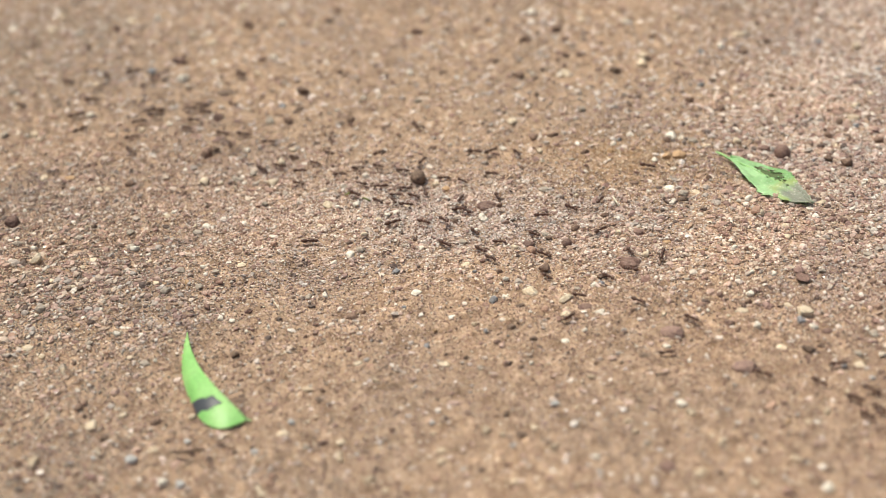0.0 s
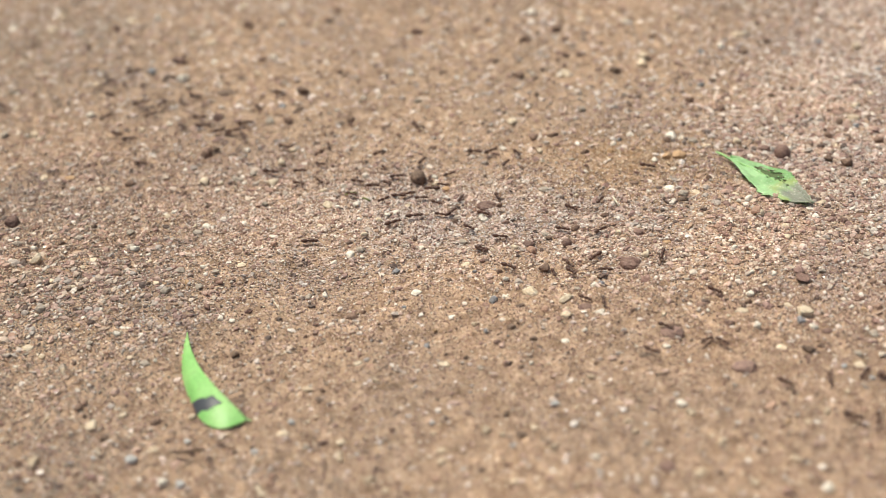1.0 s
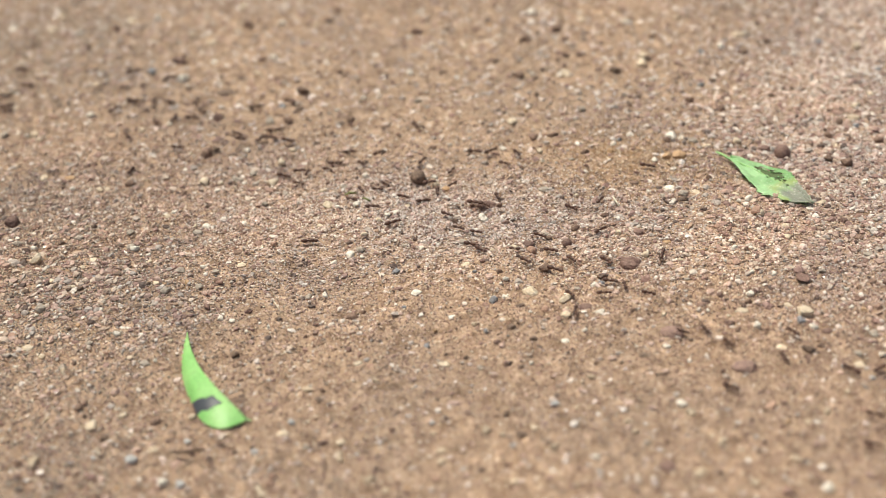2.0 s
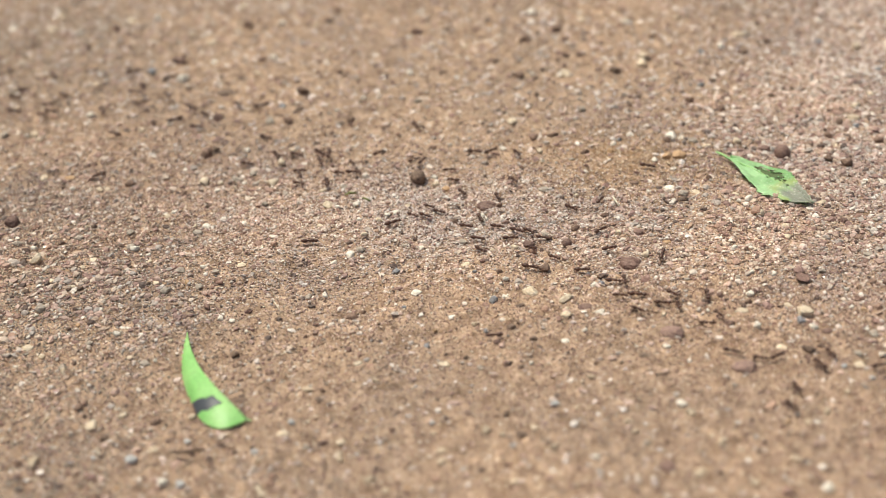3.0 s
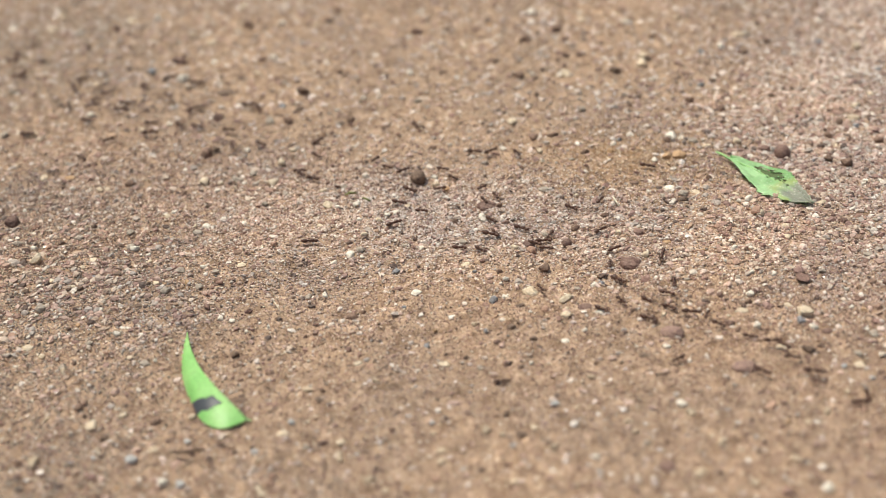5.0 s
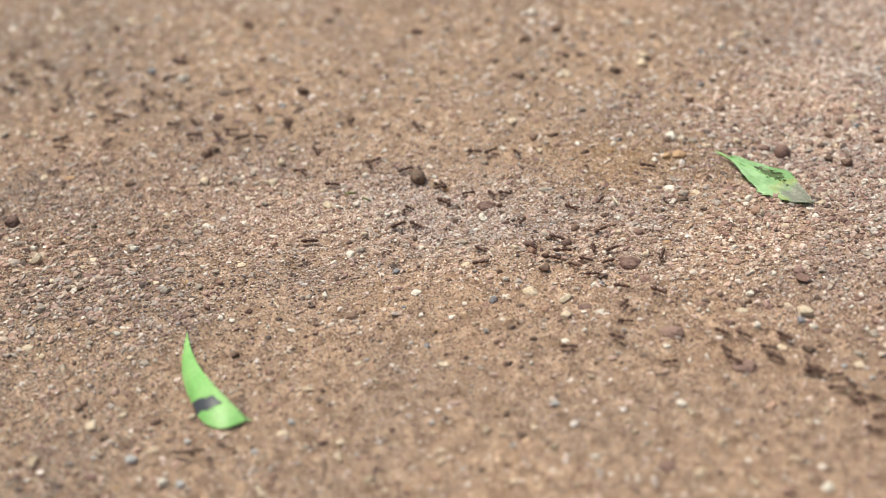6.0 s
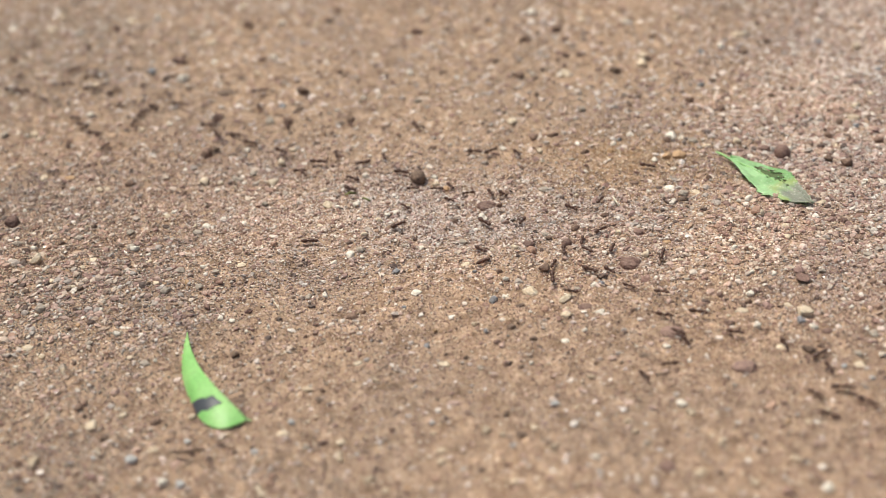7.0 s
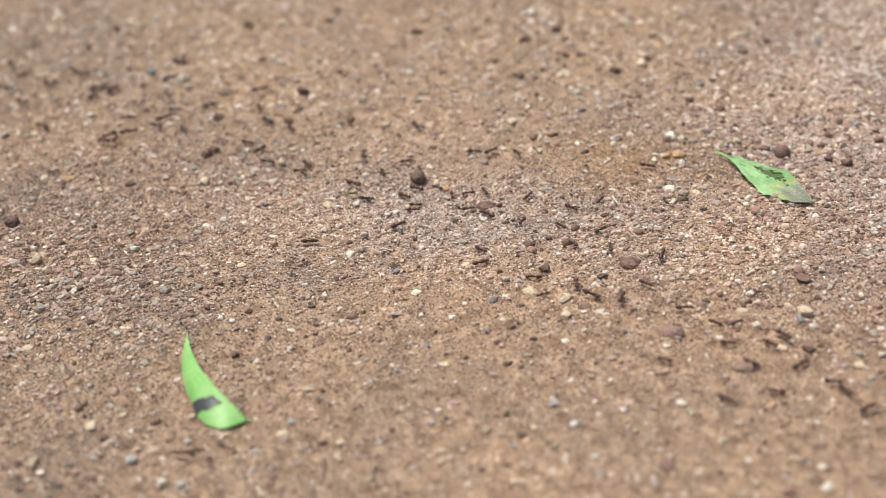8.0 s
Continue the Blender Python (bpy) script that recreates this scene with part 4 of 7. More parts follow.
# ---- leaves ----
def leaf_material(name, fresh, dark, dry, length):
    """Fresh at the stalk; where dry is given, dried out and speckled towards the tip (local +x)."""
    m, t, b = material(name, 0.42, 0.45)
    place = t.nodes.new("ShaderNodeTexCoord").outputs["Object"]
    wide = node(t, "TexNoise", Scale=55.0, Detail=4.0)
    fine = node(t, "TexNoise", Scale=420.0, Detail=4.0)
    for n in (wide, fine):
        t.links.new(place, n.inputs["Vector"])
    colour = ramp(t, wide.outputs["Fac"], [(0.3, dark), (0.6, fresh)])
    if dry:
        xyz = t.nodes.new("ShaderNodeSeparateXYZ")
        t.links.new(place, xyz.inputs["Vector"])
        along = t.nodes.new("ShaderNodeMath")
        along.operation = "MULTIPLY_ADD"
        along.inputs[1].default_value = 1 / length
        t.links.new(xyz.outputs["X"], along.inputs[0])
        shake = t.nodes.new("ShaderNodeMath")
        shake.operation = "MULTIPLY_ADD"
        shake.inputs[1].default_value, shake.inputs[2].default_value = 0.6, -0.30
        t.links.new(wide.outputs["Fac"], shake.inputs[0])
        off = t.nodes.new("ShaderNodeMath")
        off.operation, off.inputs[1].default_value = "SUBTRACT", 0.03 * length
        t.links.new(xyz.outputs["Y"], off.inputs[0])
        aside = t.nodes.new("ShaderNodeMath")
        aside.operation = "ABSOLUTE"
        t.links.new(off.outputs[0], aside.inputs[0])
        lean = t.nodes.new("ShaderNodeMath")
        lean.operation = "MULTIPLY_ADD"
        lean.inputs[1].default_value = -1.1 / length
        t.links.new(aside.outputs[0], lean.inputs[0])
        t.links.new(shake.outputs[0], lean.inputs[2])
        t.links.new(lean.outputs[0], along.inputs[2])
        worn = ramp(t, along.outputs[0], [(0.61, (0, 0, 0)), (0.72, (0.9, 0.9, 0.9))])
        yellow = ramp(t, along.outputs[0], [(0.49, (0, 0, 0)), (0.61, (0.5, 0.5, 0.5)), (0.69, (0, 0, 0))])
        # +y half darkened in colour: partly shade from its tilt, partly dead tissue
        upper_shade = ramp(t, off.outputs[0], [(0.0, (0.25, 0.25, 0.25)), (0.004, (1, 1, 1))])
        mottle = node(t, "TexNoise", Scale=190.0, Detail=5.0, Roughness=0.65)
        t.links.new(place, mottle.inputs["Vector"])
        far = ramp(t, mottle.outputs["Fac"], [(0.38, (0, 0, 0)), (0.54, (0.95, 0.95, 0.95))])
        colour = mix(t, "MIX", mix(t, "MULTIPLY", 1.0, far, upper_shade), colour, dark)
        colour = mix(t, "MIX", yellow, colour, (0.50, 0.42, 0.10))
        colour = mix(t, "MIX", worn, colour, dry)
        specks = node(t, "TexVoronoi", Scale=560.0)
        t.links.new(place, specks.inputs["Vector"])
        dots = ramp(t, specks.outputs["Distance"], [(0.22, (0.9, 0.9, 0.9)), (0.34, (0, 0, 0))])
        fewer = ramp(t, along.outputs[0], [(0.2, (0.3, 0.3, 0.3)), (0.6, (0.95, 0.95, 0.95))])
        patchy = ramp(t, fine.outputs["Fac"], [(0.45, (0, 0, 0)), (0.55, (1, 1, 1))])
        dots = mix(t, "MULTIPLY", 1.0, mix(t, "MULTIPLY", 1.0, dots, fewer), patchy)
        colour = mix(t, "MIX", dots, colour, (0.82, 0.80, 0.68))
    tone = ramp(t, fine.outputs["Fac"], [(0.3, (0.8, 0.8, 0.8)), (0.65, (1.1, 1.1, 1.1))])
    t.links.new(mix(t, "MULTIPLY", 0.6, colour, tone), b.inputs["Base Color"])
    bump(t, b, fine.outputs["Fac"], 0.25, 0.0004)
    glow = node(t, "BsdfTranslucent")
    glow.inputs["Color"].default_value = (*fresh, 1)
    share = node(t, "MixShader", Fac=0.25)
    out = t.nodes["Material Output"]
    t.links.new(b.outputs["BSDF"], share.inputs[1])
    t.links.new(glow.outputs["BSDF"], share.inputs[2])
    t.links.new(share.outputs["Shader"], out.inputs["Surface"])
    return m


def curve(ends, u):
    a, b, c, d = (Vector(p) for p in ends)
    return a * (1 - u) ** 3 + b * 3 * u * (1 - u) ** 2 + c * 3 * u * u * (1 - u) + d * u ** 3


def blade(place, rows, cols, thick, spot=None, keep_out=False):
    """A leaf blade of place(u, v), a sheet with thickness; with spot, only the faces for which spot(u, v) is true (or, keep_out, is not)."""
    bm = bmesh.new()
    grid = [[bm.verts.new(place(i / rows, j / cols)) for j in range(cols + 1)] for i in range(rows + 1)]
    for i in range(rows):
        for j in range(cols):
            if spot is None or bool(spot((i + 0.5) / rows, (j + 0.5) / cols)) != keep_out:
                bm.faces.new((grid[i][j], grid[i + 1][j], grid[i + 1][j + 1], grid[i][j + 1]))
    bmesh.ops.delete(bm, geom=[v for v in bm.verts if not v.link_faces], context="VERTS")
    bmesh.ops.recalc_face_normals(bm, faces=bm.faces[:])
    bmesh.ops.solidify(bm, geom=bm.faces[:], thickness=thick)
    return bm


def along(knots, u):
    """A smooth line through the knots, u from 0 to 1."""
    at = min(u, 0.99999) * (len(knots) - 1)
    i = int(at)
    p = [Vector(knots[max(0, min(len(knots) - 1, i + k))]) for k in (-1, 0, 1, 2)]
    w = at - i
    return 0.5 * (2 * p[1] + (p[2] - p[0]) * w + (2 * p[0] - 5 * p[1] + 4 * p[2] - p[3]) * w * w + (3 * p[1] - p[0] - 3 * p[2] + p[3]) * w ** 3)


def folded_leaf():
    """A fresh leaf folded along its midrib, the fold raised like a ridge, with a dark burnt spot."""
    root = new("fallen_leaf")
    root.location = (-0.1312, -0.1364, 0.0)
    base = Vector(root.location)
    outer = [(-0.1546, -0.0793, 0.0030), (-0.1545, -0.0927, 0.0030), (-0.1540, -0.1061, 0.0024), (-0.1525, -0.1194, 0.0020), (-0.1496, -0.1325, 0.0020), (-0.1455, -0.1440, 0.0012), (-0.1414, -0.1553, 0.0002), (-0.1351, -0.1670, 0.0002), (-0.1243, -0.1734, 0.0004), (-0.1120, -0.1681, 0.0010)]
    ridge = [(-0.1546, -0.0793, 0.003), (-0.1479, -0.112, 0.0036), (-0.1366, -0.1445, 0.0155), (-0.1120, -0.1678, 0.001)]

    def front(u, v):
        a, b = curve(ridge, u), along(outer, u)
        bulge = 0.0016 * math.sin(math.pi * v) * math.sin(math.pi * u)
        teeth = 0.0007 * max(0, 1 - 1.5 * ((u * 21) % 1)) * max(0, 12 * v - 11) * (0.1 < u < 0.6)
        return a.lerp(b, v) + Vector((-0.4 * bulge - teeth, -bulge, bulge)) - base

    def back(u, v):
        a = curve(ridge, u)
        w = 0.004 * math.sin(math.pi * u)
        return a + Vector((-0.4 * w * v, -0.3 * w * v, -(a.z - 0.002) * v - 0.0005)) - base

    def burnt(u, v):
        p = front(u, v) + base
        way = Vector((-0.1256, -0.1582)) - Vector((-0.1440, -0.1535))
        off = Vector((p.x + 0.1440, p.y + 0.1535))
        s = off.dot(way) / way.length_squared
        side = way.cross(off) / way.length
        side += 0.0007 * noise.noise(Vector((p.x * 500, p.y * 500, 1)))
        broad = float(np.interp(s, (-0.3, 0.2, 0.4, 0.62, 1.0), (0.0052, 0.0042, 0.0036, 0.0048, 0)))
        return s < 1 and -broad < side - 0.0006 * s < broad

    part("blade", blade(front, 120, 40, 0.0004, burnt, True), LEAF_FRESH, root, "bright fresh green half of the blade")
    part("burnt_spot", blade(front, 120, 40, 0.0004, burnt), BURNT, root, "blackish grey glossy dead spot")
    part("folded_half", blade(back, 40, 8, 0.0004), LEAF_FRESH, root)
    bm = bmesh.new()
    tube(bm, [curve(ridge, u) - base + Vector((0, 0, 0.0001)) for u in (0.55, 0.7, 0.85, 1)], [0.0002, 0.0004, 0.0006, 0.0007], 7)
    part("midrib", bm, LEAF_RIB, root, "pale green midrib")
    bm = bmesh.new()
    end = curve(ridge, 1) - base
    tube(bm, [end + Vector((-0.003, 0.001, 0)), end + Vector((0.0004, -0.0003, 0)), end + Vector((0.0024, -0.0006, -0.0004))], [0.0007, 0.0006, 0.0004], 7)
    part("stalk", bm, LEAF_RIB, root)
    tagged(root, "fresh bright green folded leaf with a dark spot lying on sand", "leaf", "fallen leaves")


def flat_leaf():
    """A toothed leaf lying flat, green at the stalk, dried grey and speckled at the tip."""
    a, b = Vector((0.2029, 0.0895, 0.0025)), Vector((0.2434, 0.0198, 0.0005))
    long = (b - a).length
    root = new("fallen_leaf")
    root.matrix_basis = Matrix.Translation(a) @ (b - a).to_track_quat("X", "Z").to_matrix().to_4x4()
    # half widths along the leaf, as shares of its length: the far half has a lobe, the near half is broad
    lobe = ([0, 0.04, 0.14, 0.27, 0.39, 0.48, 0.53, 0.6, 0.72, 0.81, 0.92, 1], [0.014, 0.050, 0.080, 0.115, 0.158, 0.198, 0.195, 0.162, 0.095, 0.058, 0.026, 0])
    broad = ([0, 0.1, 0.2, 0.34, 0.48, 0.6, 0.67, 0.72, 0.83, 0.9, 0.95, 1], [0.014, 0.050, 0.095, 0.155, 0.195, 0.218, 0.218, 0.190, 0.155, 0.130, 0.098, 0])

    def half_width(u, knots):
        return sum(float(np.interp(u + d, *knots)) * w for d, w in ((-0.03, 0.25), (0, 0.5), (0.03, 0.25)))

    def place(u, v):
        s = 2 * v - 1
        w = half_width(u, lobe if s > 0 else broad) * long
        w *= 1 + 0.05 * noise.noise(Vector((u * 14, 3 if s > 0 else 8, 0)))
        if abs(s) > 0.99 and s < 0 and u > 0.58:
            w += long * (0.022 + 0.009 * math.sin(31 * u)) * max(0, 1 - 1.6 * ((u * 11 + 0.3 * math.sin(9 * u)) % 1)) * (1.16 - u) * 2.3
        if abs(s) > 0.99 and s > 0 and u > 0.45:
            w += long * 0.012 * max(0, 1 - 2 * ((u * 13) % 1))
        z = 0.0022 * abs(s) ** 1.5 * (0.4 + 0.6 * math.sin(7 * u + (2 if s > 0 else 0))) + 0.002 * math.sin(math.pi * u) + 0.0009 * noise.noise(Vector((u * 9, v * 6, 5)))
        return Vector((u * long, s * w, z))

    def hole(u, v):
        return ((u - 0.43 + 0.35 * (v - 0.68)) / 0.17) ** 2 + ((v - 0.66) / 0.16) ** 2 < 1 + 2.2 * noise.noise(Vector((u * 30, v * 14, 3)))

    part("blade", blade(place, 130, 36, 0.0004, hole, True), LEAF_DRY, root, "green blade drying grey towards the tip")
    part("torn_patch", blade(lambda u, v: place(u, v) - Vector((0, 0, 0.0006)), 130, 36, 0.0003, hole), DEAD, root, "dark olive dead patch")
    bm = bmesh.new()
    tube(bm, [place(u, 0.5) + Vector((0, 0, 0.0003)) for u in (0, 0.25, 0.5, 0.75, 0.98)], [0.0006, 0.0005, 0.0004, 0.0003, 0.0002], 6)
    part("midrib", bm, LEAF_RIB, root, "pale green midrib")
    bm = bmesh.new()
    tube(bm, [Vector((0.003, 0, 0)), Vector((-0.005, 0.0003, 0.0005)), Vector((-0.012, -0.001, 0.001))], [0.0012, 0.0009, 0.0007], 7)
    part("stalk", bm, LEAF_RIB, root, "pale green stalk")
    tagged(root, "toothed green leaf drying grey at its tip on gravelly sand", "leaf", "fallen leaves")


LEAF_FRESH = leaf_material("fresh_leaf", (0.385, 0.69, 0.24), (0.27, 0.61, 0.175), None, 0.09)
LEAF_DRY = leaf_material("drying_leaf", (0.50, 0.76, 0.40), (0.22, 0.43, 0.16), (0.30, 0.27, 0.245), 0.0802)
LEAF_RIB = plain("leaf_rib", (0.36, 0.60, 0.24), 0.5)
BURNT = plain("burnt_leaf", (0.05, 0.055, 0.068), 0.36, 0.5)
DEAD = plain("dead_leaf", (0.09, 0.13, 0.05), 0.6, 0.3)
folded_leaf()
flat_leaf()


def twig(name, label, places, thick, mat):
    bm = bmesh.new()
    mid = Vector(places[1])
    tube(bm, [Vector(p) - mid for p in places], [thick * 0.7, thick, thick * 0.5], 6)
    ob = part(name, bm, mat)
    ob.location = mid
    tagged(ob, label, "twig", "bits of plant litter")


TWIG = plain("twig_bark", (0.17, 0.115, 0.085), 0.8, 0.2)
OLIVE = plain("olive_stem", (0.20, 0.22, 0.07), 0.6, 0.3)
STRAW = plain("dry_straw", (0.72, 0.64, 0.5), 0.6, 0.3)
twig("twig", "thin dark brown curved twig lying on sand", [(0.1096, -0.1573, 0.002), (0.1131, -0.1587, 0.003), (0.1181, -0.1547, 0.002)], 0.0006, TWIG)
twig("twig", "short brown broken twig lying on sand", [(-0.1480, -0.1928, 0.002), (-0.1412, -0.1944, 0.003), (-0.1321, -0.1924, 0.002)], 0.0012, TWIG)
twig("straw", "pale sliver of dry straw standing in gravel", [(0.1155, 0.0452, 0.004), (0.1168, 0.0413, 0.003), (0.1184, 0.0368, 0.001)], 0.0009, STRAW)
twig("straw", "hair-thin pale straw lying on gravelly sand", [(0.0669, -0.0469, 0.0030), (0.0713, -0.0568, 0.0030), (0.0752, -0.0643, 0.0020)], 0.0002, STRAW)
twig("straw", "pale sliver of dry straw lying on grit", [(-0.1054, -0.0497, 0.0020), (-0.1023, -0.0589, 0.0030), (-0.1001, -0.0633, 0.0020)], 0.0003, STRAW)
twig("stem", "short olive green bit of plant stem on sand", [(-0.0647, 0.0818, 0.0020), (-0.0607, 0.0826, 0.0030), (-0.0565, 0.0830, 0.0020)], 0.0008, OLIVE)
twig("stem", "short olive green bit of plant stem on sand", [(-0.0470, 0.0697, 0.0020), (-0.0497, 0.0716, 0.0030), (-0.0521, 0.0755, 0.0020)], 0.0007, OLIVE)



# ---- ants ----
def build_ant(mm, seed):
    """An ant mm long, standing on z = 0 and facing +x, in parts."""
    k = mm / 10000
    rng = random.Random(seed)
    root = new("ant")
    root.empty_display_size = 0.002

    def at(*p):
        return Vector(p) * k

    bm = bmesh.new()
    ball(bm, at(3.9, 0, 2.35), at(1.35, 1.15, 0.92), 12, 8, 0.15)
    for s in (-1, 1):
        tube(bm, [at(4.8, 0.45 * s, 2.1), at(5.35, 0.5 * s, 1.95), at(5.75, 0.12 * s, 1.85)], [0.2 * k, 0.16 * k, 0.05 * k])
    head = part("head", bm, ANT_BODY, root)
    for s in (-1, 1):
        bm = bmesh.new()
        w = rng.uniform(-0.3, 0.3)
        tube(bm, [at(4.7, 0.4 * s, 2.7), at(5.2, 1.4 * s, 3.5 + w), at(6.0, 1.8 * s, 3.0), at(6.9, 1.9 * s, 2.2 + w)], [0.1 * k, 0.1 * k, 0.09 * k, 0.1 * k])
        part("antenna", bm, ANT_LEG, head)
    bm = bmesh.new()
    ball(bm, at(2.0, 0, 2.45), at(1.1, 0.9, 1.0))
    ball(bm, at(0.7, 0, 2.25), at(1.15, 0.82, 0.88))
    tube(bm, [at(3.1, 0, 2.45), at(2.5, 0, 2.4)], [0.5 * k, 0.62 * k], 7)
    part("thorax", bm, ANT_BODY, root)
    bm = bmesh.new()
    ball(bm, at(-0.75, 0, 2.25), at(0.45, 0.48, 0.72), 8, 6)
    tube(bm, [at(0.0, 0, 2.1), at(-1.4, 0, 2.1)], [0.32 * k, 0.36 * k], 6)
    part("petiole", bm, ANT_BODY, root)
    bm = bmesh.new()
    ball(bm, at(-2.9, 0, 2.2), at(2.15, 1.32, 1.3), 12, 9, 0.35)
    part("abdomen", bm, ANT_BODY, root)
    legs = []
    for x, knee, foot in ((2.2, (0.9, 1.4, 0.9), (2.2, 2.2, -2.0)), (1.4, (-0.1, 1.7, 1.0), (-0.4, 2.8, -2.0)), (0.5, (-1.0, 1.6, 1.1), (-2.8, 2.9, -2.0))):
        for s in (-1, 1):
            bm = bmesh.new()
            mid = [(knee[i] + foot[i]) / 2 + (0, 0.15, 0.1)[i] for i in range(3)]
            tube(bm, [at(0, 0.1 * s, 0), at(knee[0], knee[1] * s, knee[2]), at(mid[0], mid[1] * s, mid[2]), at(foot[0], foot[1] * s, foot[2])], [0.10 * k, 0.10 * k, 0.065 * k, 0.04 * k])
            leg = part("leg", bm, ANT_LEG, root)
            leg.location = at(x, 0.45 * s, 2.0)
            legs.append(leg)
    return root


ANT_KINDS = [build_ant(mm, i) for i, mm in enumerate((9.0, 10.0, 11.4, 13.0))]
USED = [False] * len(ANT_KINDS)


def ant(kind, x, y, heading, standing):
    """An ant of one of the sizes on the ground; the first of each size is the one that was built."""
    m = pose(x, y, float(height(x, y)) + 0.0011, 0, 0, heading)
    if USED[kind]:
        ob = copy_thing(ANT_KINDS[kind], m)
    else:
        ob, USED[kind] = ANT_KINDS[kind], True
        ob.matrix_basis = m
    doing = "standing still beside the column" if standing else "walking in the column over sand"
    return tagged(ob, f"{('small', 'middling', 'middling', 'large')[kind]} glossy blackish brown ant {doing}", "ant", "ants of the column")


ANTS = []
ANTS.append(ant(3, -0.3329, 0.2824, 144, False))
ANTS.append(ant(3, -0.3021, 0.3239, -31, False))
ANTS.append(ant(2, -0.2709, 0.331, -69, False))
ANTS.append(ant(2, -0.2304, 0.3144, -78, False))
ANTS.append(ant(2, -0.2234, 0.3227, 40, True))
ANTS.append(ant(3, -0.2749, 0.278, -21, False))
ANTS.append(ant(3, -0.2822, 0.2508, 19, False))
ANTS.append(ant(2, -0.2756, 0.2274, 39, False))
ANTS.append(ant(2, -0.2291, 0.2323, 199, False))
ANTS.append(ant(3, -0.2177, 0.2397, -11, False))
ANTS.append(ant(3, -0.2178, 0.2505, 169, False))
ANTS.append(ant(2, -0.2317, 0.206, 1, False))
ANTS.append(ant(2, -0.2297, 0.1819, -66, False))
ANTS.append(ant(2, -0.1906, 0.2486, 181, False))
ANTS.append(ant(3, -0.1813, 0.2545, 158, False))
ANTS.append(ant(2, -0.1863, 0.2275, -21, False))
ANTS.append(ant(2, -0.19, 0.2136, -37, False))
ANTS.append(ant(2, -0.1609, 0.1981, -37, False))
ANTS.append(ant(2, -0.1531, 0.1788, -81, False))
ANTS.append(ant(3, -0.1449, 0.1972, -30, False))
ANTS.append(ant(2, -0.1577, 0.2533, -45, False))
ANTS.append(ant(2, -0.1242, 0.1785, -17, False))
ANTS.append(ant(0, -0.1037, 0.1536, -37, False))
ANTS.append(ant(3, -0.126, 0.1334, -53, False))
ANTS.append(ant(0, -0.0774, 0.1508, 150, False))
ANTS.append(ant(1, -0.0774, 0.1768, -80, False))
ANTS.append(ant(1, -0.0875, 0.134, -37, False))
ANTS.append(ant(0, -0.0563, 0.1212, -10, False))
ANTS.append(ant(1, -0.0695, 0.1155, -10, False))
ANTS.append(ant(1, -0.024, 0.1094, 160, False))
ANTS.append(ant(0, 0.0043, 0.0948, -10, False))
ANTS.append(ant(0, 0.0168, 0.0849, -51, False))
ANTS.append(ant(1, 0.0379, 0.0942, -20, False))
ANTS.append(ant(0, -0.0527, 0.0943, 151, False))
ANTS.append(ant(1, -0.0393, 0.086, 181, False))
ANTS.append(ant(1, -0.0224, 0.084, 170, False))
ANTS.append(ant(2, -0.009, 0.075, 93, False))
ANTS.append(ant(2, -0.0576, 0.0765, -49, False))
ANTS.append(ant(0, -0.0296, 0.0734, -10, False))
ANTS.append(ant(2, -0.0172, 0.0697, -44, False))
ANTS.append(ant(1, -0.042, 0.0673, -49, False))
ANTS.append(ant(0, -0.0308, 0.0638, -70, False))
ANTS.append(ant(1, -0.0228, 0.0584, -19, False))
ANTS.append(ant(1, 0.0127, 0.0485, 11, False))
ANTS.append(ant(1, 0.0173, 0.0421, 130, False))
ANTS.append(ant(1, 0.0017, 0.0306, -55, False))
ANTS.append(ant(1, 0.0214, 0.016, -64, False))
ANTS.append(ant(0, 0.0359, -0.0019, -19, False))
ANTS.append(ant(1, 0.066, 0.0279, -9, False))
ANTS.append(ant(1, 0.1162, -0.026, -76, False))
ANTS.append(ant(0, 0.1139, -0.047, 156, False))
ANTS.append(ant(0, 0.0618, -0.0484, -55, False))
ANTS.append(ant(1, 0.0982, -0.0533, -50, False))
ANTS.append(ant(0, 0.0784, -0.0737, -27, False))
ANTS.append(ant(1, 0.0699, -0.0973, 39, False))
ANTS.append(ant(1, 0.1383, -0.1078, -50, False))
ANTS.append(ant(0, 0.1186, -0.1395, 1, False))
ANTS.append(ant(2, 0.1664, -0.1645, -42, False))
ANTS.append(ant(1, 0.2082, -0.1601, 1, False))
ANTS.append(ant(1, 0.1939, -0.1756, -50, False))
ANTS.append(ant(1, 0.208, -0.1922, -34, False))
ANTS.append(ant(2, 0.2193, -0.1862, 129, False))
ANTS.append(ant(0, 0.2177, -0.2009, -57, False))
ANTS.append(ant(1, 0.21, -0.2072, -57, False))
ANTS.append(ant(3, -0.2497, 0.3328, 15, False))
ANTS.append(ant(2, -0.2127, 0.3552, 40, True))
ANTS.append(ant(3, -0.0131, 0.1859, -75, True))
ANTS.append(ant(2, 0.0281, 0.1301, -21, True))
ANTS.append(ant(2, 0.0393, 0.1271, 31, True))
ANTS.append(ant(1, 0.0579, 0.1202, -68, True))
ANTS.append(ant(2, 0.0867, 0.0386, -52, True))
ANTS.append(ant(1, 0.1071, 0.0448, 57, True))
ANTS.append(ant(1, 0.1011, 0.001, 35, True))
ANTS.append(ant(2, 0.1348, -0.0345, 70, True))
ANTS.append(ant(2, -0.0862, 0.0183, -9, True))
ANTS.append(ant(2, 0.1454, 0.0869, -31, True))
ANTS.append(ant(1, -0.0983, 0.1277, -10, True))
ANTS.append(ant(2, -0.0319, 0.0322, 21, True))
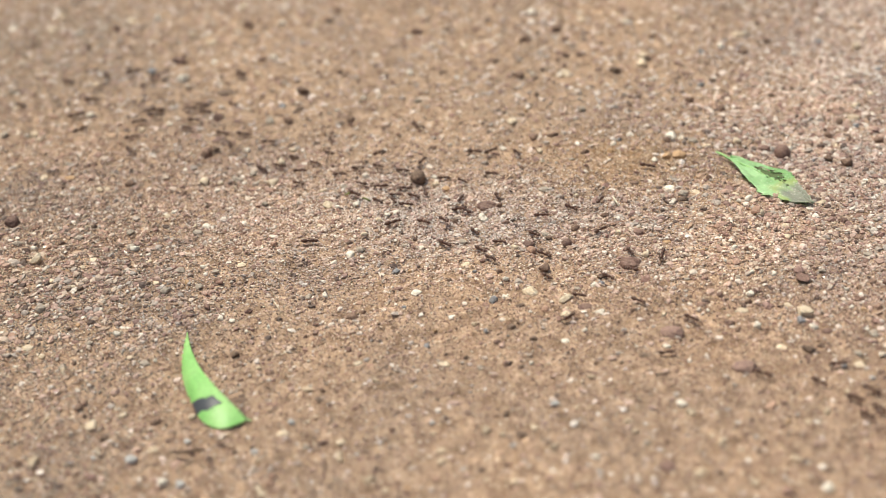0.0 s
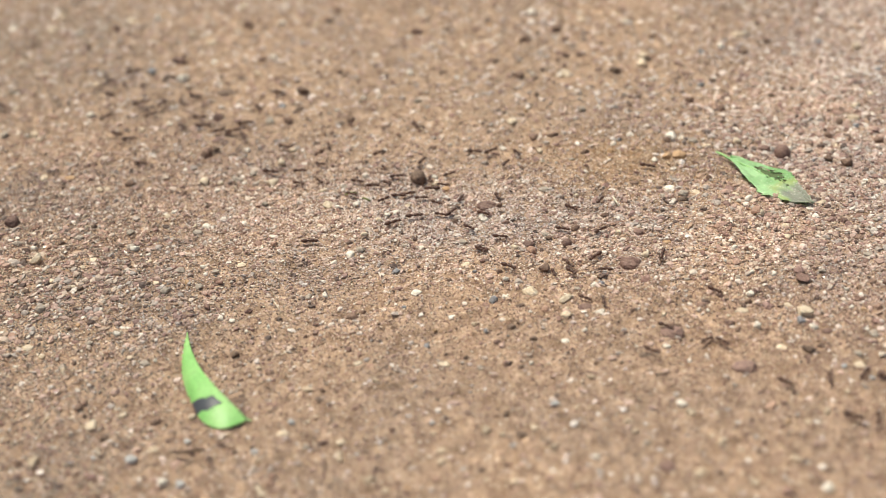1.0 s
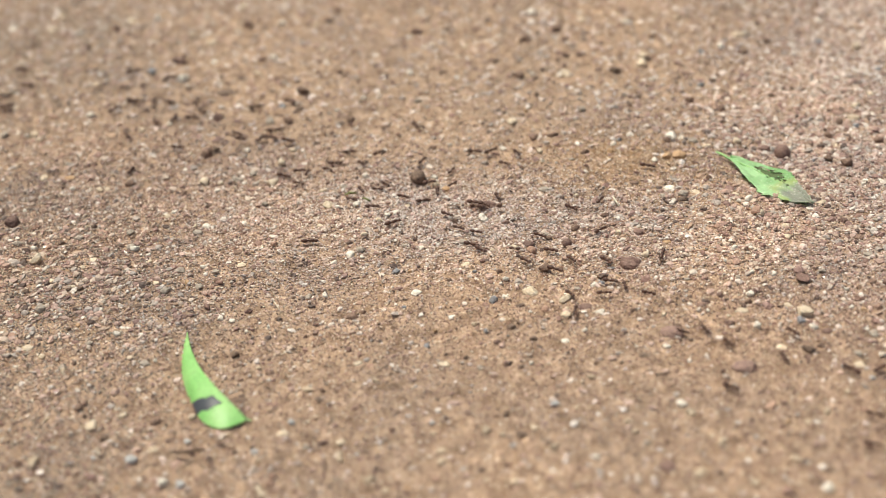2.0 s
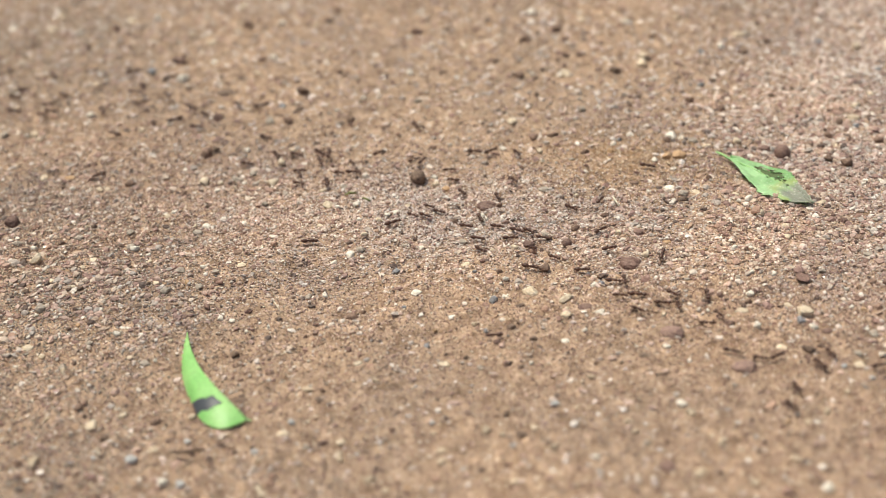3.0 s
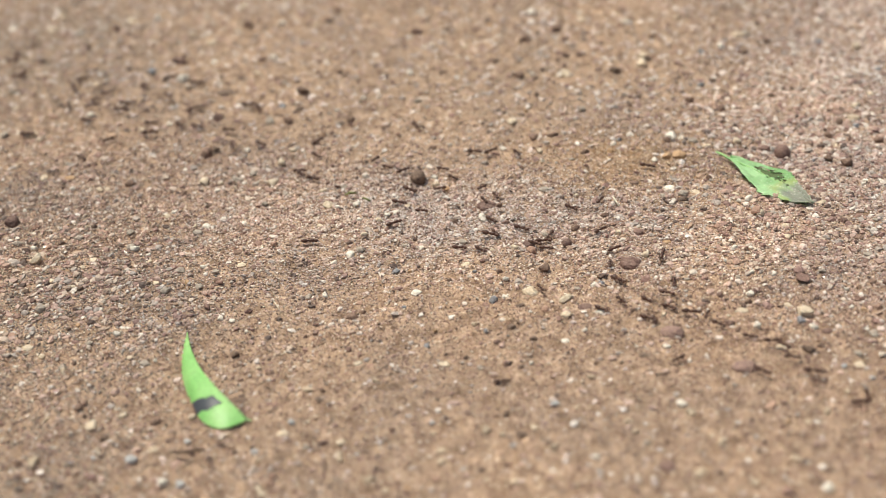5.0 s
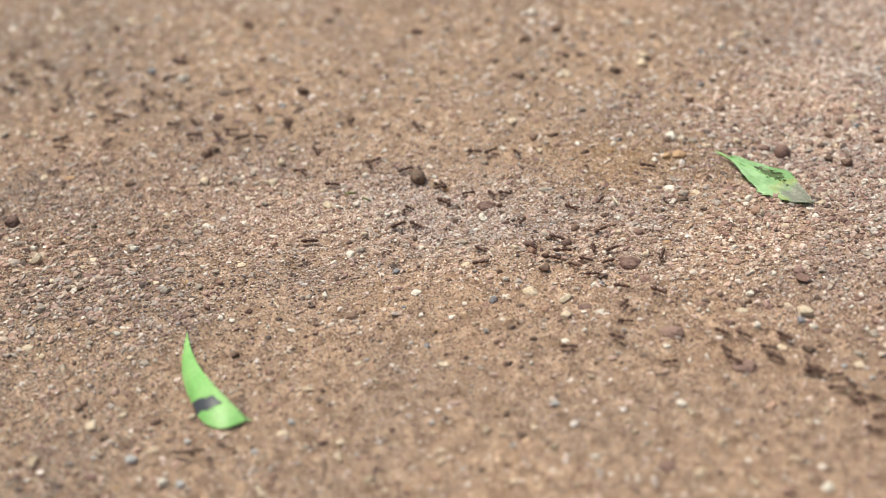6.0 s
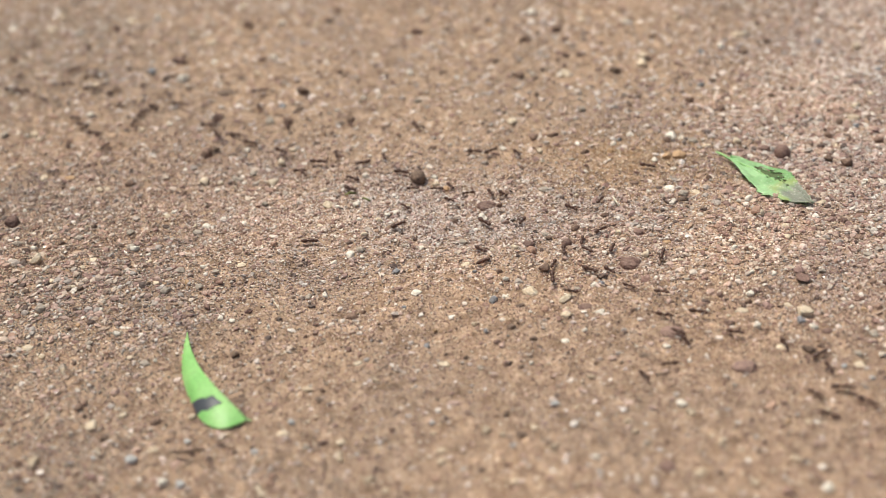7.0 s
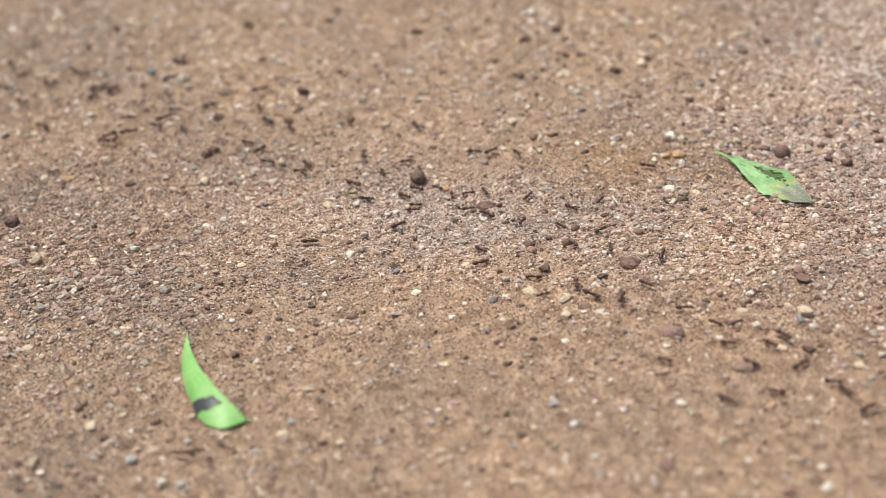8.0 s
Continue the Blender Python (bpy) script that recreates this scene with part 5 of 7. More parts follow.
ANTS.append(ant(1, -0.0984, 0.1055, -32, False))
ANTS.append(ant(1, 0.0234, -0.01, -55, True))
ANTS.append(ant(0, 0.0144, 0.0603, 68, False))
ANTS.append(ant(1, -0.0413, 0.1443, 29, False))
ANTS.append(ant(1, -0.0101, 0.1204, 58, False))
ANTS.append(ant(1, 0.0393, 0.0602, -79, True))
ANTS.append(ant(0, 0.0289, -0.0245, -45, False))
ANTS.append(ant(2, 0.0628, -0.02, -47, False))
ANTS.append(ant(3, -0.1787, 0.2428, -38, False))
ANTS.append(ant(0, -0.1142, 0.1372, -46, False))
ANTS.append(ant(0, -0.042, 0.1205, -36, False))
ANTS.append(ant(2, 0.0012, 0.0035, -48, False))
ANTS.append(ant(1, 0.1112, -0.0873, -47, False))
ANTS.append(ant(3, -0.1561, 0.3095, -49, False))
ANTS.append(ant(2, -0.4685, 0.407, -23, False))
ANTS.append(ant(3, -0.4257, 0.3907, -23, False))
ANTS.append(ant(3, -0.4145, 0.3319, -23, False))
ANTS.append(ant(2, -0.4111, 0.3026, -22, False))
ANTS.append(ant(3, -0.4893, 0.4335, -24, False))
ANTS.append(ant(2, -0.4768, 0.4007, -23, False))
ANTS.append(ant(2, -0.4436, 0.363, -23, False))
ANTS.append(ant(3, -0.4452, 0.3437, -23, False))
ANTS.append(ant(2, -0.4053, 0.3097, -22, False))
ANTS.append(ant(3, -0.5079, 0.4234, -23, False))
ANTS.append(ant(1, -0.0116, 0.0302, -34, False))
ANTS.append(ant(3, -0.4376, 0.3128, -22, False))
ANTS.append(ant(2, -0.5605, 0.4285, -23, False))
ANTS.append(ant(3, -0.5487, 0.4577, -24, False))
ANTS.append(ant(3, -0.4849, 0.2952, -22, False))
ANTS.append(ant(3, -0.5697, 0.411, -23, False))
ANTS.append(ant(1, 0.059, 0.0058, -50, False))


def stride(creature, shift):
    """Two sets of three legs swing by turns while the ant walks."""
    legs = [o for o in creature.children if o.name.startswith("leg")]
    for i, leg in enumerate(legs):
        side = -1 if i % 2 == 0 else 1
        phase = 1 if (i + i // 2) % 2 == 0 else -1
        home = leg.location.copy()
        rows = []
        for n in range(41):
            a = 17 * phase * (1 if (n + shift) % 2 == 0 else -1)
            rows.append((n * 0.2, Matrix.Translation(home) @ pose(0, 0, 0, 5 * side * (1 if a * side > 0 else 0), 0, a * side)))
        walk(leg, rows)


def march(creature, rows):
    """Rows of seconds, x, y, heading."""
    walk(creature, [(t, pose(x, y, float(height(x, y)) + 0.0011, 0, 0, h)) for t, x, y, h in rows])


def motions():
    march(ANTS[0], [(0, -0.3329, 0.2824, 144), (0.5, -0.346, 0.2871, 151), (1, -0.3507, 0.2835, 151), (1.5, -0.3547, 0.2889, 66), (3, -0.3041, 0.2626, -19), (3.5, -0.2873, 0.2539, -58), (4, -0.2665, 0.233, -11), (4.5, -0.243, 0.2173, 1), (6, -0.1826, 0.199, -10), (6.5, -0.1738, 0.1974, -21), (7, -0.1387, 0.1818, -37), (7.5, -0.1229, 0.1651, -47), (8, -0.1297, 0.1668, -132)])
    stride(ANTS[0], 0)
    march(ANTS[1], [(0, -0.3021, 0.3239, -31), (0.5, -0.2774, 0.313, -11), (1, -0.262, 0.2914, -44), (1.5, -0.2393, 0.2645, -30), (3, -0.2404, 0.2872, -22), (3.5, -0.2312, 0.2808, -11), (4, -0.2139, 0.271, -30), (4.5, -0.1863, 0.2467, 1), (6, -0.2008, 0.2549, 86), (6.5, -0.2089, 0.251, 127), (7, -0.2217, 0.2589, 136), (7.5, -0.2331, 0.2534, 51), (8, -0.2104, 0.2352, 26)])
    stride(ANTS[1], 1)
    march(ANTS[2], [(0, -0.2709, 0.331, -69), (0.5, -0.2672, 0.323, -49), (1, -0.267, 0.3217, -31), (1.5, -0.2615, 0.3029, -11), (3, -0.237, 0.3016, -74), (3.5, -0.237, 0.3016, -74), (4, -0.2365, 0.3015, -70), (4.5, -0.2355, 0.3013, -70), (6, -0.2277, 0.2859, -63), (6.5, -0.2195, 0.2696, -44), (7, -0.2023, 0.2583, -30), (7.5, -0.1781, 0.2452, -72), (8, -0.1763, 0.2579, 13)])
    stride(ANTS[2], 0)
    march(ANTS[3], [(0, -0.2304, 0.3144, -78), (0.5, -0.2437, 0.3088, -163), (1, -0.2515, 0.3044, -78), (1.5, -0.2219, 0.27, -70), (3, -0.2314, 0.2663, -155), (3.5, -0.2389, 0.2622, -70), (4, -0.2219, 0.2527, -29), (4.5, -0.2132, 0.24, -43), (6, -0.165, 0.1958, -64), (6.5, -0.1646, 0.1998, -44), (7, -0.1641, 0.1957, -61), (7.5, -0.1464, 0.165, -16), (8, -0.1227, 0.1448, -26)])
    stride(ANTS[3], 1)
    march(ANTS[4], [(0, -0.2234, 0.3227, 40), (0.5, -0.2254, 0.3194, -40), (1, -0.2152, 0.3138, -22), (1.5, -0.2134, 0.3111, -11), (3, -0.2147, 0.3137, 15), (3.5, -0.2147, 0.3137, 15), (4, -0.2147, 0.3137, 15), (4.5, -0.2147, 0.3137, 15), (6, -0.2147, 0.3137, 15), (6.5, -0.2147, 0.3137, 15), (7, -0.2147, 0.3137, 15), (7.5, -0.2147, 0.3137, 15), (8, -0.2147, 0.3137, 15)])
    march(ANTS[5], [(0, -0.2749, 0.278, -21), (0.5, -0.2583, 0.256, 1), (1, -0.2319, 0.2609, 14), (1.5, -0.2035, 0.2339, -66), (3, -0.201, 0.2313, -151), (3.5, -0.2184, 0.2452, -197), (4, -0.2318, 0.2445, -201), (4.5, -0.2455, 0.2547, -191), (6, -0.2458, 0.2429, -210), (6.5, -0.2673, 0.2427, -191), (7, -0.273, 0.2321, -209), (7.5, -0.2906, 0.2291, -197), (8, -0.3064, 0.2373, -209)])
    stride(ANTS[5], 1)
    march(ANTS[6], [(0, -0.2822, 0.2508, 19), (0.5, -0.2673, 0.2427, 70), (1, -0.2576, 0.2462, 49), (1.5, -0.2488, 0.2532, 27), (3, -0.2614, 0.2555, 112), (3.5, -0.2624, 0.2801, 27), (4, -0.2452, 0.2704, -29), (4.5, -0.2473, 0.266, -11), (6, -0.2299, 0.2627, -74), (6.5, -0.2221, 0.2557, -11), (7, -0.2296, 0.2452, -96), (7.5, -0.2233, 0.2323, -21), (8, -0.2138, 0.218, -43)])
    stride(ANTS[6], 0)
    march(ANTS[7], [(0, -0.2756, 0.2274, 39), (0.5, -0.2593, 0.2187, -27), (1, -0.243, 0.21, -28), (1.5, -0.2267, 0.2012, -28), (3, -0.1374, 0.1428, -29), (3.5, -0.1416, 0.1481, -53), (4, -0.1073, 0.1439, -62), (4.5, -0.1048, 0.1576, -50), (6, -0.0482, 0.1253, -76), (6.5, -0.0486, 0.1271, -76), (7, -0.0523, 0.1296, -161), (7.5, -0.0536, 0.1391, -246), (8, -0.0524, 0.1444, -276)])
    stride(ANTS[7], 1)
    march(ANTS[8], [(0, -0.2291, 0.2323, 199), (0.5, -0.2366, 0.238, 114), (1, -0.2222, 0.2406, 29), (1.5, -0.2155, 0.234, -37), (3, -0.2171, 0.2259, -74), (3.5, -0.2208, 0.2277, 11), (4, -0.2244, 0.2336, 38), (4.5, -0.2219, 0.2289, -11), (6, -0.201, 0.2208, -11), (6.5, -0.1812, 0.213, -10), (7, -0.1733, 0.2126, -21), (7.5, -0.1826, 0.2061, 64), (8, -0.1918, 0.2109, 114)])
    stride(ANTS[8], 0)
    march(ANTS[9], [(0, -0.2177, 0.2397, -11), (0.5, -0.198, 0.2255, -37), (1, -0.1781, 0.2166, -11), (1.5, -0.1499, 0.2052, -21), (3, -0.085, 0.154, -55), (3.5, -0.0768, 0.1564, 30), (4, -0.0822, 0.1679, 111), (4.5, -0.087, 0.1737, 26), (6, -0.0872, 0.1573, 111), (6.5, -0.0907, 0.1419, 26), (7, -0.0851, 0.1336, -20), (7.5, -0.0753, 0.1094, -54), (8, -0.0589, 0.0945, -42)])
    stride(ANTS[9], 1)
    march(ANTS[10], [(0, -0.2178, 0.2505, 169), (0.5, -0.2318, 0.2597, 150), (1, -0.2142, 0.2575, 65), (1.5, -0.1971, 0.2457, -20), (3, -0.1825, 0.2133, -30), (3.5, -0.1959, 0.2188, -115), (4, -0.2021, 0.2231, -60), (4.5, -0.1811, 0.212, -30), (6, -0.1845, 0.223, -61), (6.5, -0.1678, 0.2102, -37), (7, -0.169, 0.2222, -76), (7.5, -0.1523, 0.2093, -38), (8, -0.1277, 0.2165, -50)])
    stride(ANTS[10], 0)
    march(ANTS[11], [(0, -0.2317, 0.206, 1), (0.5, -0.2322, 0.2041, 1), (1, -0.233, 0.2032, 1), (1.5, -0.2333, 0.2053, 86), (3, -0.2441, 0.2103, 151), (3.5, -0.2496, 0.2093, 170), (4, -0.2494, 0.2082, 181), (4.5, -0.2483, 0.204, 206), (6, -0.2477, 0.1979, 249), (6.5, -0.2491, 0.1932, 258), (7, -0.2487, 0.1912, 249), (7.5, -0.2469, 0.1958, 164), (8, -0.2424, 0.1999, 79)])
    stride(ANTS[11], 1)
    march(ANTS[12], [(0, -0.2297, 0.1819, -66), (0.5, -0.2254, 0.1734, -51), (1, -0.2179, 0.1597, -28), (1.5, -0.217, 0.154, -73), (3, -0.2462, 0.1471, -144), (3.5, -0.2479, 0.1474, -179), (4, -0.2469, 0.1509, -200), (4.5, -0.2519, 0.1629, -243), (6, -0.2841, 0.1966, -200), (6.5, -0.2846, 0.1947, -190), (7, -0.2795, 0.2017, -268), (7.5, -0.2674, 0.2065, -312), (8, -0.2513, 0.198, -387)])
    stride(ANTS[12], 0)
    march(ANTS[13], [(0, -0.1906, 0.2486, 181), (0.5, -0.1935, 0.2427, 109), (1, -0.1992, 0.2601, 105), (1.5, -0.2047, 0.2612, 142), (3, -0.2118, 0.2737, 114), (3.5, -0.2115, 0.2714, 117), (4, -0.2114, 0.2702, 109), (4.5, -0.2106, 0.2712, 116), (6, -0.2109, 0.2735, 131), (6.5, -0.2112, 0.2758, 114), (7, -0.2112, 0.2758, 114), (7.5, -0.2112, 0.2758, 114), (8, -0.2112, 0.2758, 114)])
    stride(ANTS[13], 1)
    march(ANTS[14], [(0, -0.1813, 0.2545, 158), (0.5, -0.1801, 0.2642, 142), (1, -0.1891, 0.2716, 142), (1.5, -0.1865, 0.2688, 227), (3, -0.1898, 0.2496, 312), (3.5, -0.1725, 0.2473, 397), (4, -0.1683, 0.2597, 407), (4.5, -0.1626, 0.262, 374), (6, -0.1116, 0.2042, 294), (6.5, -0.1106, 0.201, 284), (7, -0.1116, 0.2042, 286), (7.5, -0.1117, 0.2063, 297), (8, -0.1084, 0.2006, 286)])
    stride(ANTS[14], 0)
    march(ANTS[15], [(0, -0.1863, 0.2275, -21), (0.5, -0.1876, 0.2309, -30), (1, -0.182, 0.232, -11), (1.5, -0.182, 0.2467, -38), (3, -0.1785, 0.2366, -54), (3.5, -0.1837, 0.2355, -54), (4, -0.1538, 0.1908, -37), (4.5, -0.1292, 0.1716, -54), (6, -0.1312, 0.1876, -21), (6.5, -0.1232, 0.1763, -17), (7, -0.0723, 0.1471, -80), (7.5, -0.0658, 0.132, -63), (8, -0.0385, 0.1075, -83)])
    stride(ANTS[15], 1)
    march(ANTS[16], [(0, -0.19, 0.2136, -37), (0.5, -0.1902, 0.2157, -49), (1, -0.194, 0.2175, -60), (1.5, -0.1681, 0.2004, -37), (3, -0.1162, 0.153, -62), (3.5, -0.085, 0.12, -69), (4, -0.0528, 0.0993, -43), (4.5, -0.0373, 0.0831, -29), (6, -0.017, 0.0283, -54), (6.5, -0.0225, 0.0323, -139), (7, -0.0592, 0.104, -217), (7.5, -0.0333, 0.0935, -132), (8, -0.0238, 0.0733, -47)])
    stride(ANTS[16], 0)
    march(ANTS[17], [(0, -0.1609, 0.1981, -37), (0.5, -0.1606, 0.195, -61), (1, -0.1633, 0.2005, -146), (1.5, -0.1607, 0.2051, -61), (3, -0.1024, 0.1557, -37), (3.5, -0.0812, 0.1393, -69), (4, -0.0887, 0.1434, -154), (4.5, -0.0918, 0.1277, -69), (6, -0.0742, 0.0979, -20), (6.5, -0.0689, 0.0927, -36), (7, -0.0609, 0.0854, -43), (7.5, -0.0549, 0.0777, -20), (8, -0.0498, 0.0702, -25)])
    stride(ANTS[17], 1)
    march(ANTS[18], [(0, -0.1531, 0.1788, -81), (0.5, -0.1372, 0.1641, -166), (1, -0.1444, 0.1921, -251), (1.5, -0.1416, 0.1945, -166), (3, -0.0836, 0.137, -81), (3.5, -0.0554, 0.1148, -55), (4, -0.0413, 0.1088, -10), (4.5, -0.026, 0.108, 32), (6, -0.0224, 0.11, 23), (6.5, -0.0212, 0.1098, 40), (7, -0.0253, 0.1069, -29), (7.5, -0.0215, 0.0941, -29), (8, -0.0152, 0.0807, -35)])
    stride(ANTS[18], 0)
    march(ANTS[19], [(0, -0.1449, 0.1972, -30), (0.5, -0.1457, 0.1973, 55), (1, -0.1526, 0.2016, 13), (1.5, -0.1335, 0.1901, -10), (3, -0.0773, 0.1461, -95), (3.5, -0.0661, 0.1257, -37), (4, -0.054, 0.1058, -75), (4.5, -0.0366, 0.0924, -43), (6, 0.0027, 0.0565, -50), (6.5, 0.01, 0.0481, -37), (7, 0.0282, 0.0248, -56), (7.5, 0.0383, 0.0209, -141), (8, 0.0312, 0.0359, -226)])
    stride(ANTS[19], 1)
    march(ANTS[20], [(0, -0.1577, 0.2533, -45), (0.5, -0.1328, 0.2387, -69), (1, -0.1362, 0.2426, -59), (1.5, -0.1339, 0.2422, 26), (3, -0.1538, 0.2492, -59), (3.5, -0.1491, 0.2268, -73), (4, -0.1569, 0.2106, -21), (4.5, -0.1572, 0.2045, -21), (6, -0.154, 0.2029, -10), (6.5, -0.1548, 0.197, -61), (7, -0.1513, 0.1976, -37), (7.5, -0.1566, 0.1983, -37), (8, -0.1405, 0.1836, -37)])
    stride(ANTS[20], 0)
    march(ANTS[21], [(0, -0.1242, 0.1785, -17), (0.5, -0.1142, 0.1689, -21), (1, -0.1116, 0.1665, -37), (1.5, -0.0881, 0.1471, -10), (3, -0.0594, 0.1129, -20), (3.5, -0.0342, 0.0843, 12), (4, 0.0003, 0.0618, -20), (4.5, 0.0118, 0.0462, -56), (6, 0.0727, -0.0033, -37), (6.5, 0.0718, -0.0112, -9), (7, 0.0754, -0.0203, -94), (7.5, 0.0917, -0.0503, -9), (8, 0.0785, -0.0595, -94)])
    stride(ANTS[21], 1)
    march(ANTS[22], [(0, -0.1037, 0.1536, -37), (0.5, -0.0936, 0.1415, 1), (1, -0.0834, 0.1314, -29), (1.5, -0.082, 0.1276, -37), (3, -0.0696, 0.1191, -37), (3.5, -0.0695, 0.1146, -10), (4, -0.0412, 0.0779, -37), (4.5, -0.0083, 0.0448, -9), (6, -0.0242, 0.0482, -94), (6.5, -0.0241, 0.049, -149), (7, -0.0229, 0.0544, -234), (7.5, -0.0193, 0.0659, -287), (8, -0.0163, 0.0597, -372)])
    stride(ANTS[22], 0)
    march(ANTS[23], [(0, -0.126, 0.1334, -53), (0.5, -0.1228, 0.1293, -29), (1, -0.1193, 0.126, -25), (1.5, -0.1152, 0.1252, -20), (3, -0.0779, 0.1012, -84), (3.5, -0.046, 0.0897, -29), (4, -0.0135, 0.0666, -20), (4.5, 0.0074, 0.0328, -36), (6, 0.0665, -0.0273, -28), (6.5, 0.0678, -0.048, -80), (7, 0.0649, -0.0522, -94), (7.5, 0.0639, -0.0521, -91), (8, 0.0853, -0.0745, -46)])
    stride(ANTS[23], 1)
    march(ANTS[24], [(0, -0.0774, 0.1508, 150), (0.5, -0.0828, 0.1499, 136), (1, -0.085, 0.154, 221), (1.5, -0.0515, 0.1295, 306), (3, -0.0605, 0.1311, 297), (3.5, -0.036, 0.1267, 322), (4, -0.0392, 0.1301, 237), (4.5, -0.0453, 0.1293, 322), (6, 0.0002, 0.0833, 315), (6.5, 0.0035, 0.0715, 316), (7, 0.0067, 0.0599, 316), (7.5, 0.007, 0.0494, 296), (8, 0.0185, 0.0435, 361)])
    stride(ANTS[24], 0)
    march(ANTS[25], [(0, -0.0774, 0.1768, -80), (0.5, -0.077, 0.165, -80), (1, -0.0783, 0.1643, -80), (1.5, -0.0747, 0.156, -45), (3, -0.0157, 0.125, 23), (3.5, 0.0097, 0.1009, -38), (4, 0.0131, 0.0977, -45), (4.5, 0.0131, 0.0977, -45), (6, 0.0038, 0.0829, -69), (6.5, 0.0088, 0.0804, -72), (7, 0.0083, 0.0796, -65), (7.5, 0.0081, 0.0737, -90), (8, 0.0089, 0.0653, -88)])
    stride(ANTS[25], 1)
    march(ANTS[26], [(0, -0.0875, 0.134, -37), (0.5, -0.0723, 0.1151, -10), (1, -0.0563, 0.0983, -29), (1.5, -0.059, 0.0893, -69), (3, -0.0104, 0.0391, -42), (3.5, 0.0116, 0.0042, -19), (4, 0.0061, 0.0029, -19), (4.5, 0.0061, 0.0029, -19), (6, 0.0224, -0.0274, 1), (6.5, 0.0224, -0.0274, 20), (7, 0.0242, -0.0263, 28), (7.5, 0.0224, -0.0274, 28), (8, 0.0224, -0.0274, 14)])
    stride(ANTS[26], 0)
    march(ANTS[27], [(0, -0.0563, 0.1212, -10), (0.5, -0.0405, 0.1034, -20), (1, -0.0353, 0.0913, -55), (1.5, -0.0511, 0.0923, -20), (3, -0.0008, 0.0443, -37), (3.5, 0.0171, 0.019, -72), (4, 0.0393, -0.0053, -84), (4.5, 0.0498, -0.0048, -36), (6, 0.0894, -0.0493, -9), (6.5, 0.0887, -0.0411, -36), (7, 0.109, -0.068, -43), (7.5, 0.1304, -0.0883, -18), (8, 0.1513, -0.112, -43)])
    stride(ANTS[27], 1)
    march(ANTS[28], [(0, -0.0695, 0.1155, -10), (0.5, -0.0591, 0.0997, -29), (1, -0.0452, 0.087, -10), (1.5, -0.0615, 0.0771, -10), (3, 0.0224, 0.0018, -28), (3.5, 0.0425, -0.0193, -48), (4, 0.0642, -0.0415, -45), (4.5, 0.0858, -0.0644, -47), (6, 0.0936, -0.123, -41), (6.5, 0.1153, -0.1053, -40), (7, 0.1286, -0.1213, -45), (7.5, 0.1452, -0.1373, -45), (8, 0.1627, -0.154, -45)])
    stride(ANTS[28], 0)
    march(ANTS[29], [(0, -0.024, 0.1094, 160), (0.5, -0.0236, 0.1073, 245), (1, -0.0049, 0.093, 273), (1.5, 0.0136, 0.0709, 310), (3, 0.0557, 0.009, 309), (3.5, 0.0602, -0.0013, 371), (4, 0.06, -0.0035, 380), (4.5, 0.0597, -0.0064, 332), (6, 0.0554, -0.0136, 317), (6.5, 0.0633, -0.024, 310), (7, 0.0675, -0.0344, 247), (7.5, 0.0555, -0.0428, 181), (8, 0.0543, -0.0446, 171)])
    stride(ANTS[29], 1)
    march(ANTS[30], [(0, 0.0043, 0.0948, -10), (0.5, 0.0036, 0.0976, 52), (1, 0.0084, 0.0993, 22), (1.5, 0.0105, 0.1016, 78), (3, 0.0087, 0.1055, -7), (3.5, 0.0181, 0.0796, -3), (4, 0.0289, 0.0769, -10), (4.5, 0.0336, 0.0778, -95), (6, 0.0206, 0.0675, -168), (6.5, 0.0206, 0.0675, -168), (7, 0.0206, 0.0675, -168), (7.5, 0.0206, 0.0675, -168), (8, 0.0206, 0.0675, -168)])
    stride(ANTS[30], 0)
    march(ANTS[31], [(0, 0.0168, 0.0849, -51), (0.5, 0.0154, 0.0809, -136), (1, 0.0038, 0.0829, -200), (1.5, 0.0088, 0.0812, -115), (3, 0.0111, 0.0885, -200), (3.5, -0.003, 0.0798, -134), (4, 0.0017, 0.0782, -200), (4.5, 0.0015, 0.0749, -179), (6, 0.0016, 0.0765, -158), (6.5, 0.0014, 0.0724, -149), (7, -0.0004, 0.0752, -190), (7.5, -0.0003, 0.0777, -217), (8, -0.0003, 0.0769, -217)])
    stride(ANTS[31], 1)
    march(ANTS[32], [(0, 0.0379, 0.0942, -20), (0.5, 0.0451, 0.0904, 12), (1, 0.0485, 0.1038, 56), (1.5, 0.0463, 0.1122, -29), (3, 0.0516, 0.079, -58), (3.5, 0.0495, 0.0667, -80), (4, 0.0476, 0.0443, -90), (4.5, 0.0543, 0.0221, -118), (6, 0.0943, -0.0176, -92), (6.5, 0.0952, -0.0105, -7), (7, 0.0883, -0.008, 78), (7.5, 0.0831, 0.0024, 99), (8, 0.0776, 0.0145, 128)])
    stride(ANTS[32], 0)
    march(ANTS[33], [(0, -0.0527, 0.0943, 151), (0.5, -0.0708, 0.0897, 236), (1, -0.0599, 0.0769, 321), (1.5, -0.0686, 0.0808, 332), (3, -0.0185, 0.0416, 318), (3.5, -0.0008, 0.0272, 326), (4, 0.0172, 0.0069, 312), (4.5, 0.0354, -0.0281, 271), (6, 0.1015, -0.1036, 343), (6.5, 0.1206, -0.1123, 330), (7, 0.132, -0.1285, 281), (7.5, 0.1389, -0.1306, 338), (8, 0.154, -0.1344, 343)])
    stride(ANTS[33], 1)
